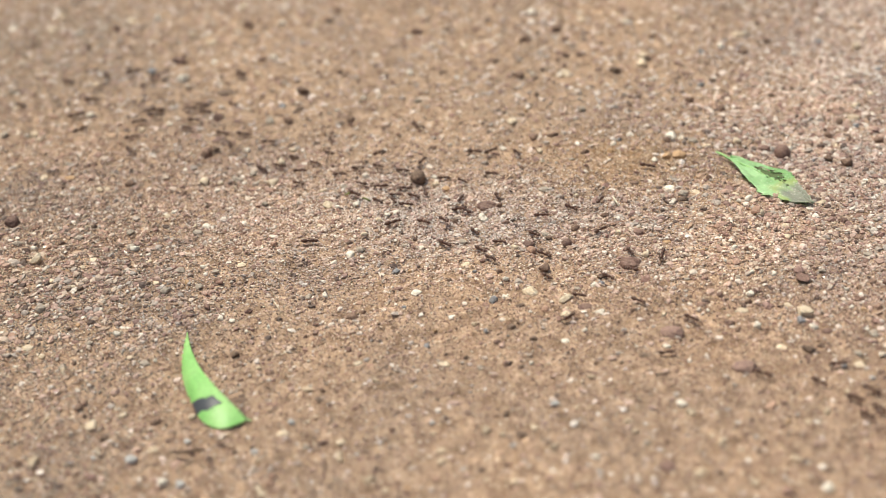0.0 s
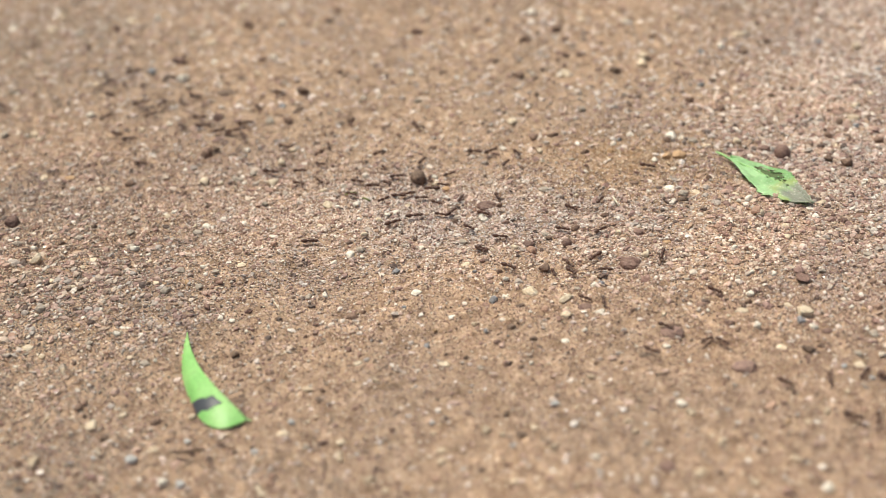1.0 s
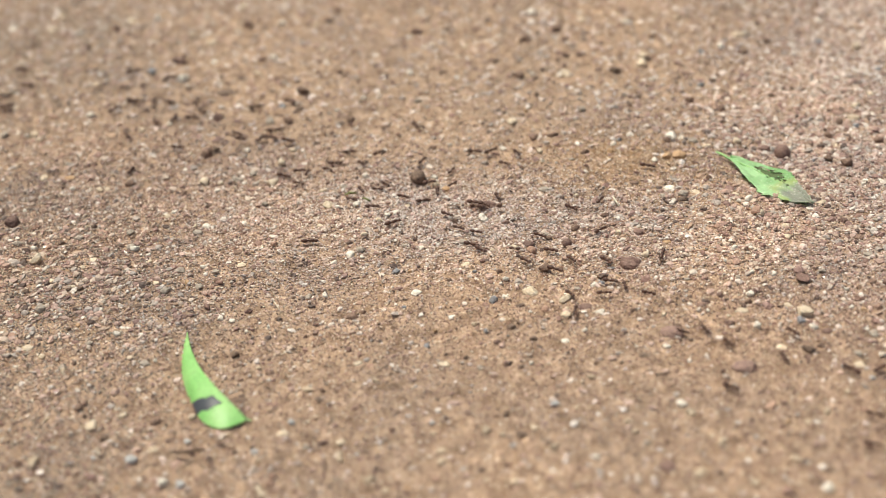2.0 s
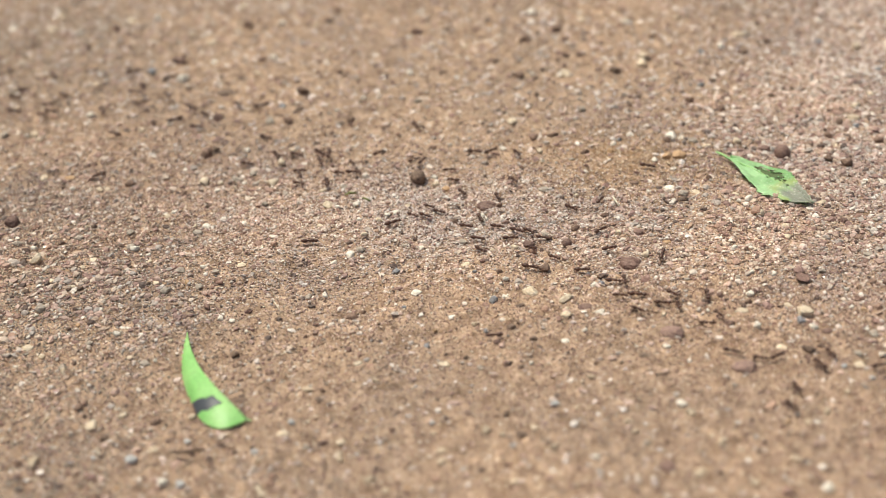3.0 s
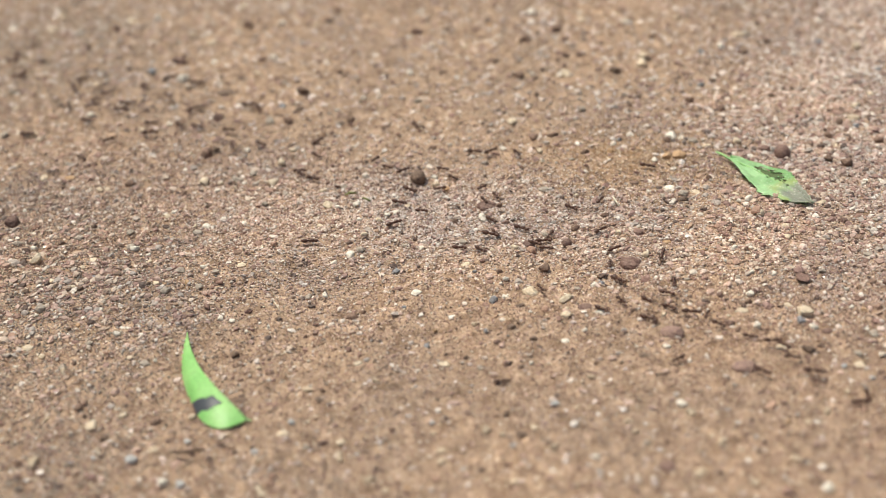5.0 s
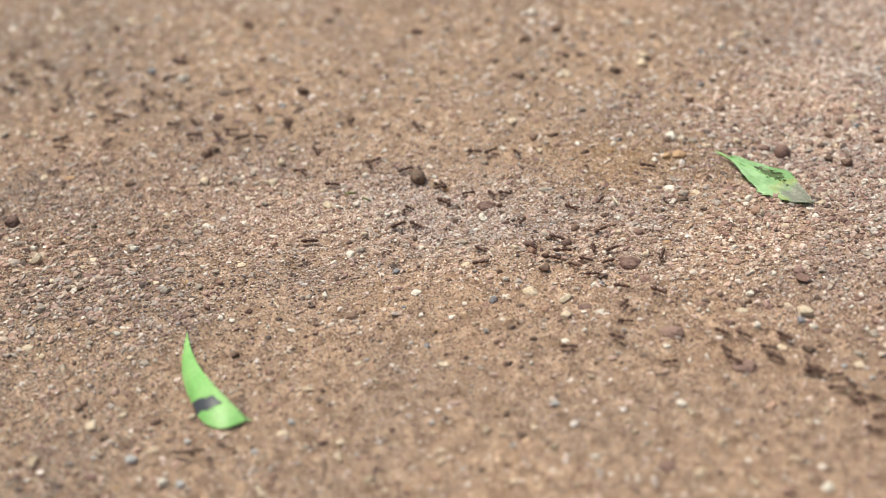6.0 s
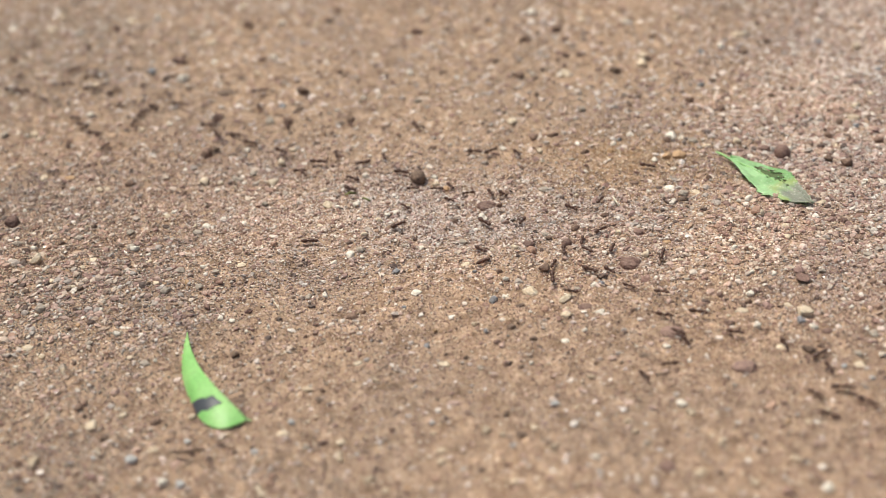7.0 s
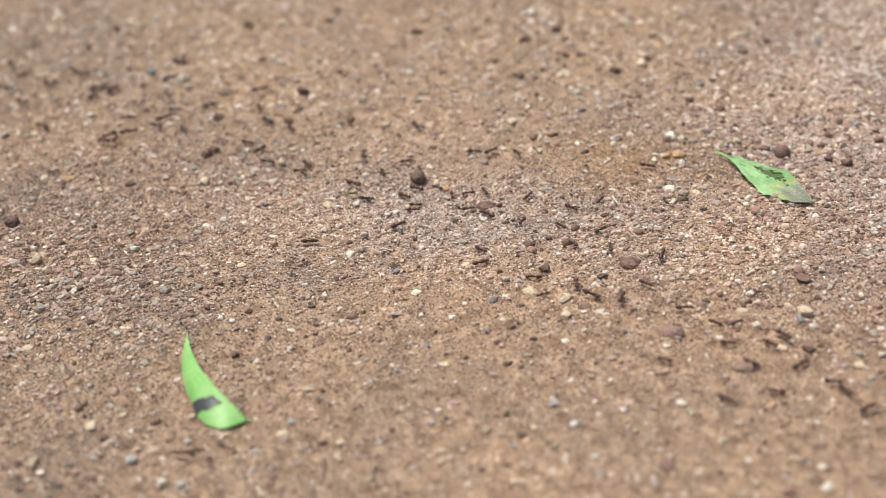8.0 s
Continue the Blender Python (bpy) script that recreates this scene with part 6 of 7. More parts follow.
    march(ANTS[34], [(0, -0.0393, 0.086, 181), (0.5, -0.0444, 0.086, 266), (1, -0.0277, 0.0731, 351), (1.5, -0.0257, 0.0728, 372), (3, 0.0364, 0.0197, 332), (3.5, 0.051, -0.0035, 332), (4, 0.0711, -0.0273, 324), (4.5, 0.0913, -0.0529, 304), (6, 0.1525, -0.1235, 313), (6.5, 0.1424, -0.1213, 288), (7, 0.1598, -0.1249, 334), (7.5, 0.1692, -0.1393, 287), (8, 0.1771, -0.1365, 309)])
    stride(ANTS[34], 0)
    march(ANTS[35], [(0, -0.0224, 0.084, 170), (0.5, -0.0216, 0.0889, 85), (1, -0.0285, 0.0996, 1), (1.5, -0.0214, 0.0975, 22), (3, 0.0159, 0.0674, -63), (3.5, 0.0159, 0.0674, -106), (4, 0.0198, 0.0676, -142), (4.5, 0.0206, 0.0675, -57), (6, 0.0534, 0.0238, -118), (6.5, 0.0534, 0.0238, -118), (7, 0.0534, 0.0238, -118), (7.5, 0.0534, 0.0238, -118), (8, 0.0534, 0.0238, -118)])
    stride(ANTS[35], 1)
    march(ANTS[36], [(0, -0.009, 0.075, 93), (0.5, -0.0041, 0.08, 170), (1, -0.0042, 0.0783, 170), (1.5, -0.0049, 0.0802, 246), (3, 0.0261, 0.0321, 282), (3.5, 0.0429, 0.0088, 310), (4, 0.051, 0.0173, 395), (4.5, 0.0445, 0.0237, 310), (6, 0.0742, -0.0215, 351), (6.5, 0.0754, -0.0266, 341), (7, 0.0883, -0.0444, 316), (7.5, 0.1089, -0.077, 342), (8, 0.1023, -0.0829, 427)])
    stride(ANTS[36], 0)
    march(ANTS[37], [(0, -0.0576, 0.0765, -49), (0.5, -0.0393, 0.0555, -28), (1, -0.0175, 0.0392, 1), (1.5, 0.0011, 0.0155, -36), (3, 0.0527, -0.0355, -27), (3.5, 0.068, -0.0612, -73), (4, 0.0755, -0.0701, -42), (4.5, 0.0938, -0.0842, -35), (6, 0.1531, -0.1515, -47), (6.5, 0.1716, -0.1737, -50), (7, 0.1909, -0.2047, -41), (7.5, 0.2073, -0.2271, -54), (8, 0.2227, -0.2492, -54)])
    stride(ANTS[37], 1)
    march(ANTS[38], [(0, -0.0296, 0.0734, -10), (0.5, -0.0276, 0.0756, 12), (1, -0.0123, 0.0648, -10), (1.5, -0.0017, 0.039, -43), (3, 0.0546, -0.0149, -28), (3.5, 0.0814, -0.0413, -27), (4, 0.0961, -0.0603, -36), (4.5, 0.1046, -0.0858, -93), (6, 0.1515, -0.1413, -62), (6.5, 0.1702, -0.164, -50), (7, 0.1884, -0.186, -50), (7.5, 0.1847, -0.1876, -135), (8, 0.17, -0.1811, -202)])
    stride(ANTS[38], 0)
    march(ANTS[39], [(0, -0.0172, 0.0697, -44), (0.5, -0.02, 0.0677, 1), (1, -0.0218, 0.0746, 12), (1.5, -0.0025, 0.0697, -10), (3, 0.0483, 0.008, -37), (3.5, 0.0441, 0.0005, -9), (4, 0.0662, -0.0225, -46), (4.5, 0.0881, -0.0463, -47), (6, 0.1248, -0.0779, -46), (6.5, 0.1314, -0.0934, -18), (7, 0.1436, -0.1019, -27), (7.5, 0.1753, -0.1231, -51), (8, 0.1859, -0.1292, -58)])
    stride(ANTS[39], 1)
    march(ANTS[40], [(0, -0.042, 0.0673, -49), (0.5, -0.0432, 0.0683, -54), (1, -0.0374, 0.0665, -139), (1.5, -0.0354, 0.0786, -54), (3, 0.0162, 0.0222, -28), (3.5, 0.0328, 0.0104, -44), (4, 0.0439, 0.0072, -19), (4.5, 0.0579, 0.0049, 1), (6, 0.0878, -0.032, -36), (6.5, 0.112, -0.0413, 27), (7, 0.1004, -0.0449, -58), (7.5, 0.0974, -0.0444, -48), (8, 0.1187, -0.0684, -48)])
    stride(ANTS[40], 0)
    march(ANTS[41], [(0, -0.0308, 0.0638, -70), (0.5, -0.0196, 0.0458, -43), (1, 0.0002, 0.0402, -28), (1.5, 0.0091, 0.0279, -28), (3, 0.0684, -0.0262, -43), (3.5, 0.095, -0.0588, -56), (4, 0.1197, -0.0786, 1), (4.5, 0.1455, -0.104, -43), (6, 0.204, -0.1697, 9), (6.5, 0.2207, -0.194, -56), (7, 0.2363, -0.2181, -55), (7.5, 0.251, -0.2409, -57), (8, 0.2648, -0.2627, -57)])
    stride(ANTS[41], 1)
    march(ANTS[42], [(0, -0.0228, 0.0584, -19), (0.5, -0.0067, 0.0477, -9), (1, -0.0022, 0.0566, -44), (1.5, -0.0025, 0.0494, -55), (3, 0.0434, 0.0013, -9), (3.5, 0.0666, -0.026, -43), (4, 0.0885, -0.0496, -47), (4.5, 0.1098, -0.073, -47), (6, 0.1749, -0.1418, -26), (6.5, 0.2004, -0.1628, -64), (7, 0.2025, -0.1631, -79), (7.5, 0.194, -0.1582, -64), (8, 0.2045, -0.1857, -64)])
    stride(ANTS[42], 0)
    march(ANTS[43], [(0, 0.0127, 0.0485, 11), (0.5, 0.0176, 0.0492, -19), (1, 0.0284, 0.0395, -37), (1.5, 0.0384, 0.0224, -56), (3, 0.1037, -0.0212, 11), (3.5, 0.1039, -0.0198, 19), (4, 0.1057, -0.0201, 19), (4.5, 0.1075, -0.0197, 27), (6, 0.1056, -0.0208, 27), (6.5, 0.1058, -0.0194, 51), (7, 0.1058, -0.0194, 66), (7.5, 0.1058, -0.0194, 59), (8, 0.1047, -0.0192, 84)])
    stride(ANTS[43], 1)
    march(ANTS[44], [(0, 0.0173, 0.0421, 130), (0.5, 0.0097, 0.0418, 136), (1, 0.0078, 0.0413, 51), (1.5, 0.0261, 0.0145, -28), (3, 0.0838, -0.0444, -9), (3.5, 0.1074, -0.0606, -93), (4, 0.1122, -0.0581, -67), (4.5, 0.1041, -0.0549, -67), (6, 0.1045, -0.068, -27), (6.5, 0.1138, -0.0739, -18), (7, 0.1235, -0.105, -26), (7.5, 0.1189, -0.0971, -50), (8, 0.1362, -0.0978, -8)])
    stride(ANTS[44], 0)
    march(ANTS[45], [(0, 0.0017, 0.0306, -55), (0.5, 0.0011, 0.0331, -55), (1, 0.0179, 0.0204, -50), (1.5, 0.0457, -0.0012, -9), (3, 0.1074, -0.0606, -93), (3.5, 0.1283, -0.083, -62), (4, 0.1295, -0.0801, -67), (4.5, 0.1368, -0.0927, -48), (6, 0.1939, -0.1639, -51), (6.5, 0.2112, -0.1877, -51), (7, 0.2274, -0.2117, -55), (7.5, 0.2424, -0.2349, -57), (8, 0.2566, -0.2568, -57)])
    stride(ANTS[45], 1)
    march(ANTS[46], [(0, 0.0214, 0.016, -64), (0.5, 0.0416, -0.0056, -49), (1, 0.0369, 0.0024, -19), (1.5, 0.0657, -0.0251, -28), (3, 0.1249, -0.0912, -18), (3.5, 0.1243, -0.0868, -43), (4, 0.1284, -0.097, -48), (4.5, 0.1539, -0.1153, -8), (6, 0.2007, -0.1837, -16), (6.5, 0.2054, -0.208, -25), (7, 0.2213, -0.2309, -54), (7.5, 0.2362, -0.2531, -56), (8, 0.2502, -0.274, -56)])
    stride(ANTS[46], 0)
    march(ANTS[47], [(0, 0.0359, -0.0019, -19), (0.5, 0.0569, -0.0167, -50), (1, 0.0771, -0.0359, -66), (1.5, 0.1, -0.0641, -18), (3, 0.155, -0.1054, -68), (3.5, 0.1723, -0.1398, -26), (4, 0.1744, -0.1412, -35), (4.5, 0.1798, -0.1535, -35), (6, 0.2174, -0.2067, -7), (6.5, 0.2181, -0.2073, 1), (7, 0.2335, -0.2307, -57), (7.5, 0.248, -0.2528, -57), (8, 0.2617, -0.2739, -57)])
    stride(ANTS[47], 1)
    march(ANTS[48], [(0, 0.066, 0.0279, -9), (0.5, 0.0713, 0.0178, -19), (1, 0.0776, 0.0085, -29), (1.5, 0.0652, -0.0058, -66), (3, 0.1322, -0.0836, -51), (3.5, 0.1418, -0.0912, -57), (4, 0.1467, -0.103, -35), (4.5, 0.1663, -0.1218, -43), (6, 0.2093, -0.1797, -70), (6.5, 0.2256, -0.204, -55), (7, 0.2409, -0.2276, -57), (7.5, 0.2553, -0.2499, -57), (8, 0.2687, -0.2712, -57)])
    stride(ANTS[48], 0)
    march(ANTS[49], [(0, 0.1162, -0.026, -76), (0.5, 0.1376, -0.0517, -49), (1, 0.158, -0.0778, -52), (1.5, 0.1776, -0.1035, -53), (3, 0.2073, -0.1491, -75), (3.5, 0.213, -0.1455, 10), (4, 0.2246, -0.1537, -17), (4.5, 0.2285, -0.1559, -17), (6, 0.2739, -0.2304, -57), (6.5, 0.2871, -0.2527, -59), (7, 0.2997, -0.2739, -59), (7.5, 0.3116, -0.294, -59), (8, 0.3228, -0.313, -59)])
    stride(ANTS[49], 1)
    march(ANTS[50], [(0, 0.1139, -0.047, 156), (0.5, 0.1072, -0.0433, 129), (1, 0.0984, -0.0439, 171), (1.5, 0.0978, -0.0512, 256), (3, 0.1338, -0.0932, 271), (3.5, 0.1345, -0.0945, 191), (4, 0.1338, -0.0932, 181), (4.5, 0.1354, -0.0934, 96), (6, 0.1925, -0.1644, 11), (6.5, 0.2099, -0.188, -51), (7, 0.2261, -0.2119, -55), (7.5, 0.2412, -0.2351, -57), (8, 0.2554, -0.257, -57)])
    stride(ANTS[50], 0)
    march(ANTS[51], [(0, 0.0618, -0.0484, -55), (0.5, 0.0807, -0.0772, -60), (1, 0.0815, -0.0761, -42), (1.5, 0.1024, -0.0982, -46), (3, 0.1686, -0.1487, -26), (3.5, 0.1738, -0.1655, -50), (4, 0.19, -0.1677, -34), (4.5, 0.217, -0.1859, -114), (6, 0.2143, -0.188, -43), (6.5, 0.2303, -0.2122, -55), (7, 0.2452, -0.2353, -57), (7.5, 0.2593, -0.2572, -57), (8, 0.2725, -0.2782, -58)])
    stride(ANTS[51], 1)
    march(ANTS[52], [(0, 0.0982, -0.0533, -50), (0.5, 0.1123, -0.0931, -50), (1, 0.1223, -0.1155, -42), (1.5, 0.1316, -0.1424, -86), (3, 0.1814, -0.1775, -78), (3.5, 0.1963, -0.1831, -25), (4, 0.213, -0.2066, -55), (4.5, 0.2286, -0.2299, -55), (6, 0.2702, -0.2932, -56), (6.5, 0.2825, -0.3123, -57), (7, 0.2942, -0.3304, -57), (7.5, 0.3054, -0.3477, -57), (8, 0.316, -0.3641, -57)])
    stride(ANTS[52], 0)
    march(ANTS[53], [(0, 0.0784, -0.0737, -27), (0.5, 0.0951, -0.0936, 1), (1, 0.0917, -0.0826, 86), (1.5, 0.0902, -0.0742, 10), (3, 0.1018, -0.0797, -18), (3.5, 0.1032, -0.0812, -27), (4, 0.1057, -0.0828, -35), (4.5, 0.1011, -0.0828, -43), (6, 0.1033, -0.0875, -128), (6.5, 0.0895, -0.0792, -213), (7, 0.0744, -0.0706, -203), (7.5, 0.065, -0.064, -215), (8, 0.0576, -0.0694, -161)])
    stride(ANTS[53], 1)
    march(ANTS[54], [(0, 0.0699, -0.0973, 39), (0.5, 0.0905, -0.1181, -41), (1, 0.1105, -0.1387, -46), (1.5, 0.1297, -0.16, -46), (3, 0.1739, -0.1951, -67), (3.5, 0.1869, -0.2066, -86), (4, 0.2034, -0.2286, -50), (4.5, 0.219, -0.2505, -54), (6, 0.2603, -0.3108, -55), (6.5, 0.2726, -0.329, -56), (7, 0.2843, -0.3463, -56), (7.5, 0.2955, -0.3628, -56), (8, 0.3061, -0.3785, -56)])
    stride(ANTS[54], 0)
    march(ANTS[55], [(0, 0.1383, -0.1078, -50), (0.5, 0.1575, -0.1526, -56), (1, 0.1759, -0.1749, -50), (1.5, 0.1904, -0.2046, -25), (3, 0.2366, -0.2703, -54), (3.5, 0.2503, -0.2904, -56), (4, 0.2632, -0.3096, -56), (4.5, 0.2755, -0.3279, -56), (6, 0.3088, -0.3775, -56), (6.5, 0.3189, -0.3926, -56), (7, 0.3286, -0.407, -56), (7.5, 0.3378, -0.4207, -56), (8, 0.3466, -0.4339, -56)])
    stride(ANTS[55], 1)
    march(ANTS[56], [(0, 0.1186, -0.1395, 1), (0.5, 0.1315, -0.138, 12), (1, 0.1427, -0.1305, 36), (1.5, 0.1434, -0.1243, 87), (3, 0.1477, -0.1109, 167), (3.5, 0.1458, -0.1106, 252), (4, 0.1591, -0.1254, 310), (4.5, 0.1714, -0.1368, 352), (6, 0.2203, -0.193, 308), (6.5, 0.2359, -0.2171, 305), (7, 0.2506, -0.24, 303), (7.5, 0.2644, -0.2617, 303), (8, 0.2774, -0.2824, 302)])
    stride(ANTS[56], 0)
    march(ANTS[57], [(0, 0.1664, -0.1645, -42), (0.5, 0.1846, -0.1865, -50), (1, 0.2026, -0.2077, -42), (1.5, 0.2186, -0.2304, -54), (3, 0.261, -0.2936, -56), (3.5, 0.2736, -0.3126, -57), (4, 0.2855, -0.3308, -57), (4.5, 0.2969, -0.348, -57), (6, 0.3279, -0.395, -57), (6.5, 0.3373, -0.4092, -57), (7, 0.3463, -0.4229, -57), (7.5, 0.3549, -0.436, -57), (8, 0.3632, -0.4485, -57)])
    stride(ANTS[57], 1)
    march(ANTS[58], [(0, 0.2082, -0.1601, 1), (0.5, 0.2131, -0.1698, -8), (1, 0.2297, -0.1747, -44), (1.5, 0.2282, -0.1719, 41), (3, 0.2297, -0.1642, 9), (3.5, 0.2298, -0.1668, -8), (4, 0.2298, -0.1668, -88), (4.5, 0.2298, -0.1668, -89), (6, 0.2745, -0.2396, -57), (6.5, 0.2876, -0.2615, -59), (7, 0.3, -0.2822, -59), (7.5, 0.3117, -0.3019, -59), (8, 0.3229, -0.3205, -59)])
    stride(ANTS[58], 0)
    march(ANTS[59], [(0, 0.1939, -0.1756, -50), (0.5, 0.2127, -0.1963, -8), (1, 0.2008, -0.1724, 77), (1.5, 0.1887, -0.1515, 111), (3, 0.1779, -0.1489, 26), (3.5, 0.1987, -0.1798, -50), (4, 0.2154, -0.2036, -55), (4.5, 0.2132, -0.1944, -140), (6, 0.2093, -0.1949, -222), (6.5, 0.2107, -0.1951, -307), (7, 0.2267, -0.2187, -392), (7.5, 0.2416, -0.2415, -417), (8, 0.2557, -0.2631, -417)])
    stride(ANTS[59], 1)
    march(ANTS[60], [(0, 0.208, -0.1922, -34), (0.5, 0.2191, -0.206, -7), (1, 0.2151, -0.2093, 78), (1.5, 0.2056, -0.1954, -7), (3, 0.2512, -0.2629, -55), (3.5, 0.2646, -0.2835, -57), (4, 0.2772, -0.3031, -57), (4.5, 0.2892, -0.3217, -57), (6, 0.3218, -0.3722, -57), (6.5, 0.3317, -0.3875, -57), (7, 0.3412, -0.4021, -57), (7.5, 0.3502, -0.416, -57), (8, 0.3588, -0.4294, -57)])
    stride(ANTS[60], 0)
    march(ANTS[61], [(0, 0.2193, -0.1862, 129), (0.5, 0.2152, -0.1831, 137), (1, 0.2195, -0.1707, 52), (1.5, 0.2188, -0.168, 137), (3, 0.1989, -0.1605, 116), (3.5, 0.1922, -0.1579, 116), (4, 0.1855, -0.1554, 31), (4.5, 0.1934, -0.1661, -26), (6, 0.1932, -0.1671, -17), (6.5, 0.1969, -0.1703, -57), (7, 0.2138, -0.1942, -51), (7.5, 0.2297, -0.218, -55), (8, 0.2446, -0.2409, -57)])
    stride(ANTS[61], 1)
    march(ANTS[62], [(0, 0.2177, -0.2009, -57), (0.5, 0.2333, -0.2246, -55), (1, 0.2479, -0.2471, -57), (1.5, 0.2617, -0.2685, -57), (3, 0.2987, -0.3264, -57), (3.5, 0.3098, -0.3439, -57), (4, 0.3203, -0.3605, -57), (4.5, 0.3304, -0.3763, -57), (6, 0.358, -0.4196, -57), (6.5, 0.3665, -0.4328, -57), (7, 0.3745, -0.4455, -57), (7.5, 0.3823, -0.4576, -57), (8, 0.3897, -0.4693, -57)])
    stride(ANTS[62], 0)
    march(ANTS[63], [(0, 0.21, -0.2072, -57), (0.5, 0.2258, -0.2303, -55), (1, 0.2405, -0.2524, -56), (1.5, 0.2544, -0.2735, -56), (3, 0.2917, -0.3307, -57), (3.5, 0.3029, -0.348, -57), (4, 0.3136, -0.3644, -57), (4.5, 0.3238, -0.38, -57), (6, 0.3517, -0.4229, -57), (6.5, 0.3602, -0.4359, -57), (7, 0.3684, -0.4485, -57), (7.5, 0.3762, -0.4605, -57), (8, 0.3837, -0.472, -57)])
    stride(ANTS[63], 1)
    march(ANTS[64], [(0, -0.2497, 0.3328, 15), (0.5, -0.2497, 0.3328, 15), (1, -0.2497, 0.3328, 15), (1.5, -0.2497, 0.3328, 15), (3, -0.2497, 0.3328, 15), (3.5, -0.2497, 0.3328, 15), (4, -0.2317, 0.3222, -30), (4.5, -0.2137, 0.3113, -30), (6, -0.1516, 0.2767, 26), (6.5, -0.1469, 0.2758, -22), (7, -0.1384, 0.273, 1), (7.5, -0.1378, 0.2763, 14), (8, -0.1378, 0.2763, 14)])
    stride(ANTS[64], 0)
    march(ANTS[77], [(0, -0.0319, 0.0322, 21), (0.5, -0.0319, 0.0322, 21), (1, -0.0319, 0.0322, 21), (1.5, -0.0319, 0.0322, 21), (3, -0.0319, 0.0322, 21), (3.5, -0.0319, 0.0322, 21), (4, -0.0319, 0.0322, 21), (4.5, -0.0319, 0.0322, 21), (6, -0.0282, 0.0293, 30), (6.5, -0.0282, 0.0293, 30), (7, -0.0282, 0.0293, 30), (7.5, -0.0282, 0.0293, 30), (8, -0.0282, 0.0293, 30)])
    march(ANTS[78], [(0, -0.0984, 0.1055, -32), (0.5, -0.0984, 0.1055, -32), (1, -0.0984, 0.1055, -32), (1.5, -0.0984, 0.1055, -32), (3, -0.0984, 0.1055, -32), (3.5, -0.0984, 0.1055, -32), (4, -0.0924, 0.1142, -117), (4.5, -0.0979, 0.1195, -54), (6, -0.095, 0.119, -62), (6.5, -0.095, 0.119, -62), (7, -0.095, 0.119, -62), (7.5, -0.095, 0.119, -62), (8, -0.095, 0.119, -62)])
    stride(ANTS[78], 0)
    march(ANTS[80], [(0, 0.0144, 0.0603, 68), (0.5, 0.0144, 0.0603, 68), (1, 0.0144, 0.0603, 68), (1.5, 0.0144, 0.0603, -17), (3, 0.0638, -0.0012, -28), (3.5, 0.0783, -0.0155, -47), (4, 0.1003, -0.04, -48), (4.5, 0.1018, -0.0397, -75), (6, 0.1011, -0.0375, -160), (6.5, 0.0976, -0.0322, -237), (7, 0.0902, -0.0219, -231), (7.5, 0.0866, -0.0164, -258), (8, 0.0823, -0.0135, -237)])
    stride(ANTS[80], 0)
    march(ANTS[81], [(0, -0.0413, 0.1443, 29), (0.5, -0.0413, 0.1443, 29), (1, -0.0413, 0.1443, 29), (1.5, -0.0413, 0.1443, 29), (3, -0.0413, 0.1443, 29), (3.5, -0.0413, 0.1443, 29), (4, -0.0421, 0.1379, -56), (4.5, -0.0433, 0.1354, -108), (6, -0.0433, 0.1326, -139), (6.5, -0.0392, 0.1393, -168), (7, -0.0372, 0.1343, -83), (7.5, -0.0319, 0.1297, 1), (8, -0.021, 0.125, 1)])
    stride(ANTS[81], 1)
    march(ANTS[82], [(0, -0.0101, 0.1204, 58), (0.5, -0.0101, 0.1204, 58), (1, -0.0101, 0.1204, 58), (1.5, -0.0101, 0.1204, 58), (3, -0.0101, 0.1204, 58), (3.5, -0.0101, 0.1204, 58), (4, -0.0101, 0.1204, 58), (4.5, -0.0101, 0.1204, -27), (6, 0.0445, 0.0618, -29), (6.5, 0.0433, 0.062, -57), (7, 0.0433, 0.062, -57), (7.5, 0.0522, 0.054, -29), (8, 0.0601, 0.0567, 56)])
    stride(ANTS[82], 0)
    march(ANTS[83], [(0, 0.0393, 0.0602, -79), (0.5, 0.0393, 0.0602, -79), (1, 0.0393, 0.0602, -79), (1.5, 0.0393, 0.0602, -79), (3, 0.0393, 0.0602, -79), (3.5, 0.0393, 0.0602, -79), (4, 0.0393, 0.0602, -79), (4.5, 0.0393, 0.0602, -79), (6, 0.0357, 0.0633, -66), (6.5, 0.0357, 0.0633, -66), (7, 0.0351, 0.065, -73), (7.5, 0.0314, 0.0681, -73), (8, 0.0314, 0.0681, -73)])
    march(ANTS[84], [(0, 0.0289, -0.0245, -45), (0.5, 0.0497, -0.0453, -42), (1, 0.0664, -0.0444, -80), (1.5, 0.0657, -0.0576, -73), (3, 0.1096, -0.0975, -47), (3.5, 0.1296, -0.1203, -50), (4, 0.1489, -0.1432, -17), (4.5, 0.1359, -0.1458, -102), (6, 0.1194, -0.149, -174), (6.5, 0.1195, -0.1506, -174), (7, 0.1192, -0.1506, -174), (7.5, 0.1194, -0.149, -202), (8, 0.1169, -0.1475, -214)])
    stride(ANTS[84], 0)
    march(ANTS[85], [(0, 0.0628, -0.02, -47), (0.5, 0.0849, -0.0439, -50), (1, 0.0946, -0.0282, -135), (1.5, 0.0809, -0.019, -57), (3, 0.1529, -0.0835, -96), (3.5, 0.1419, -0.08, -181), (4, 0.1328, -0.071, -224), (4.5, 0.127, -0.0557, -139), (6, 0.1863, -0.1305, -54), (6.5, 0.2049, -0.1545, -52), (7, 0.201, -0.1493, 33), (7.5, 0.193, -0.1482, 118), (8, 0.1881, -0.1574, 33)])
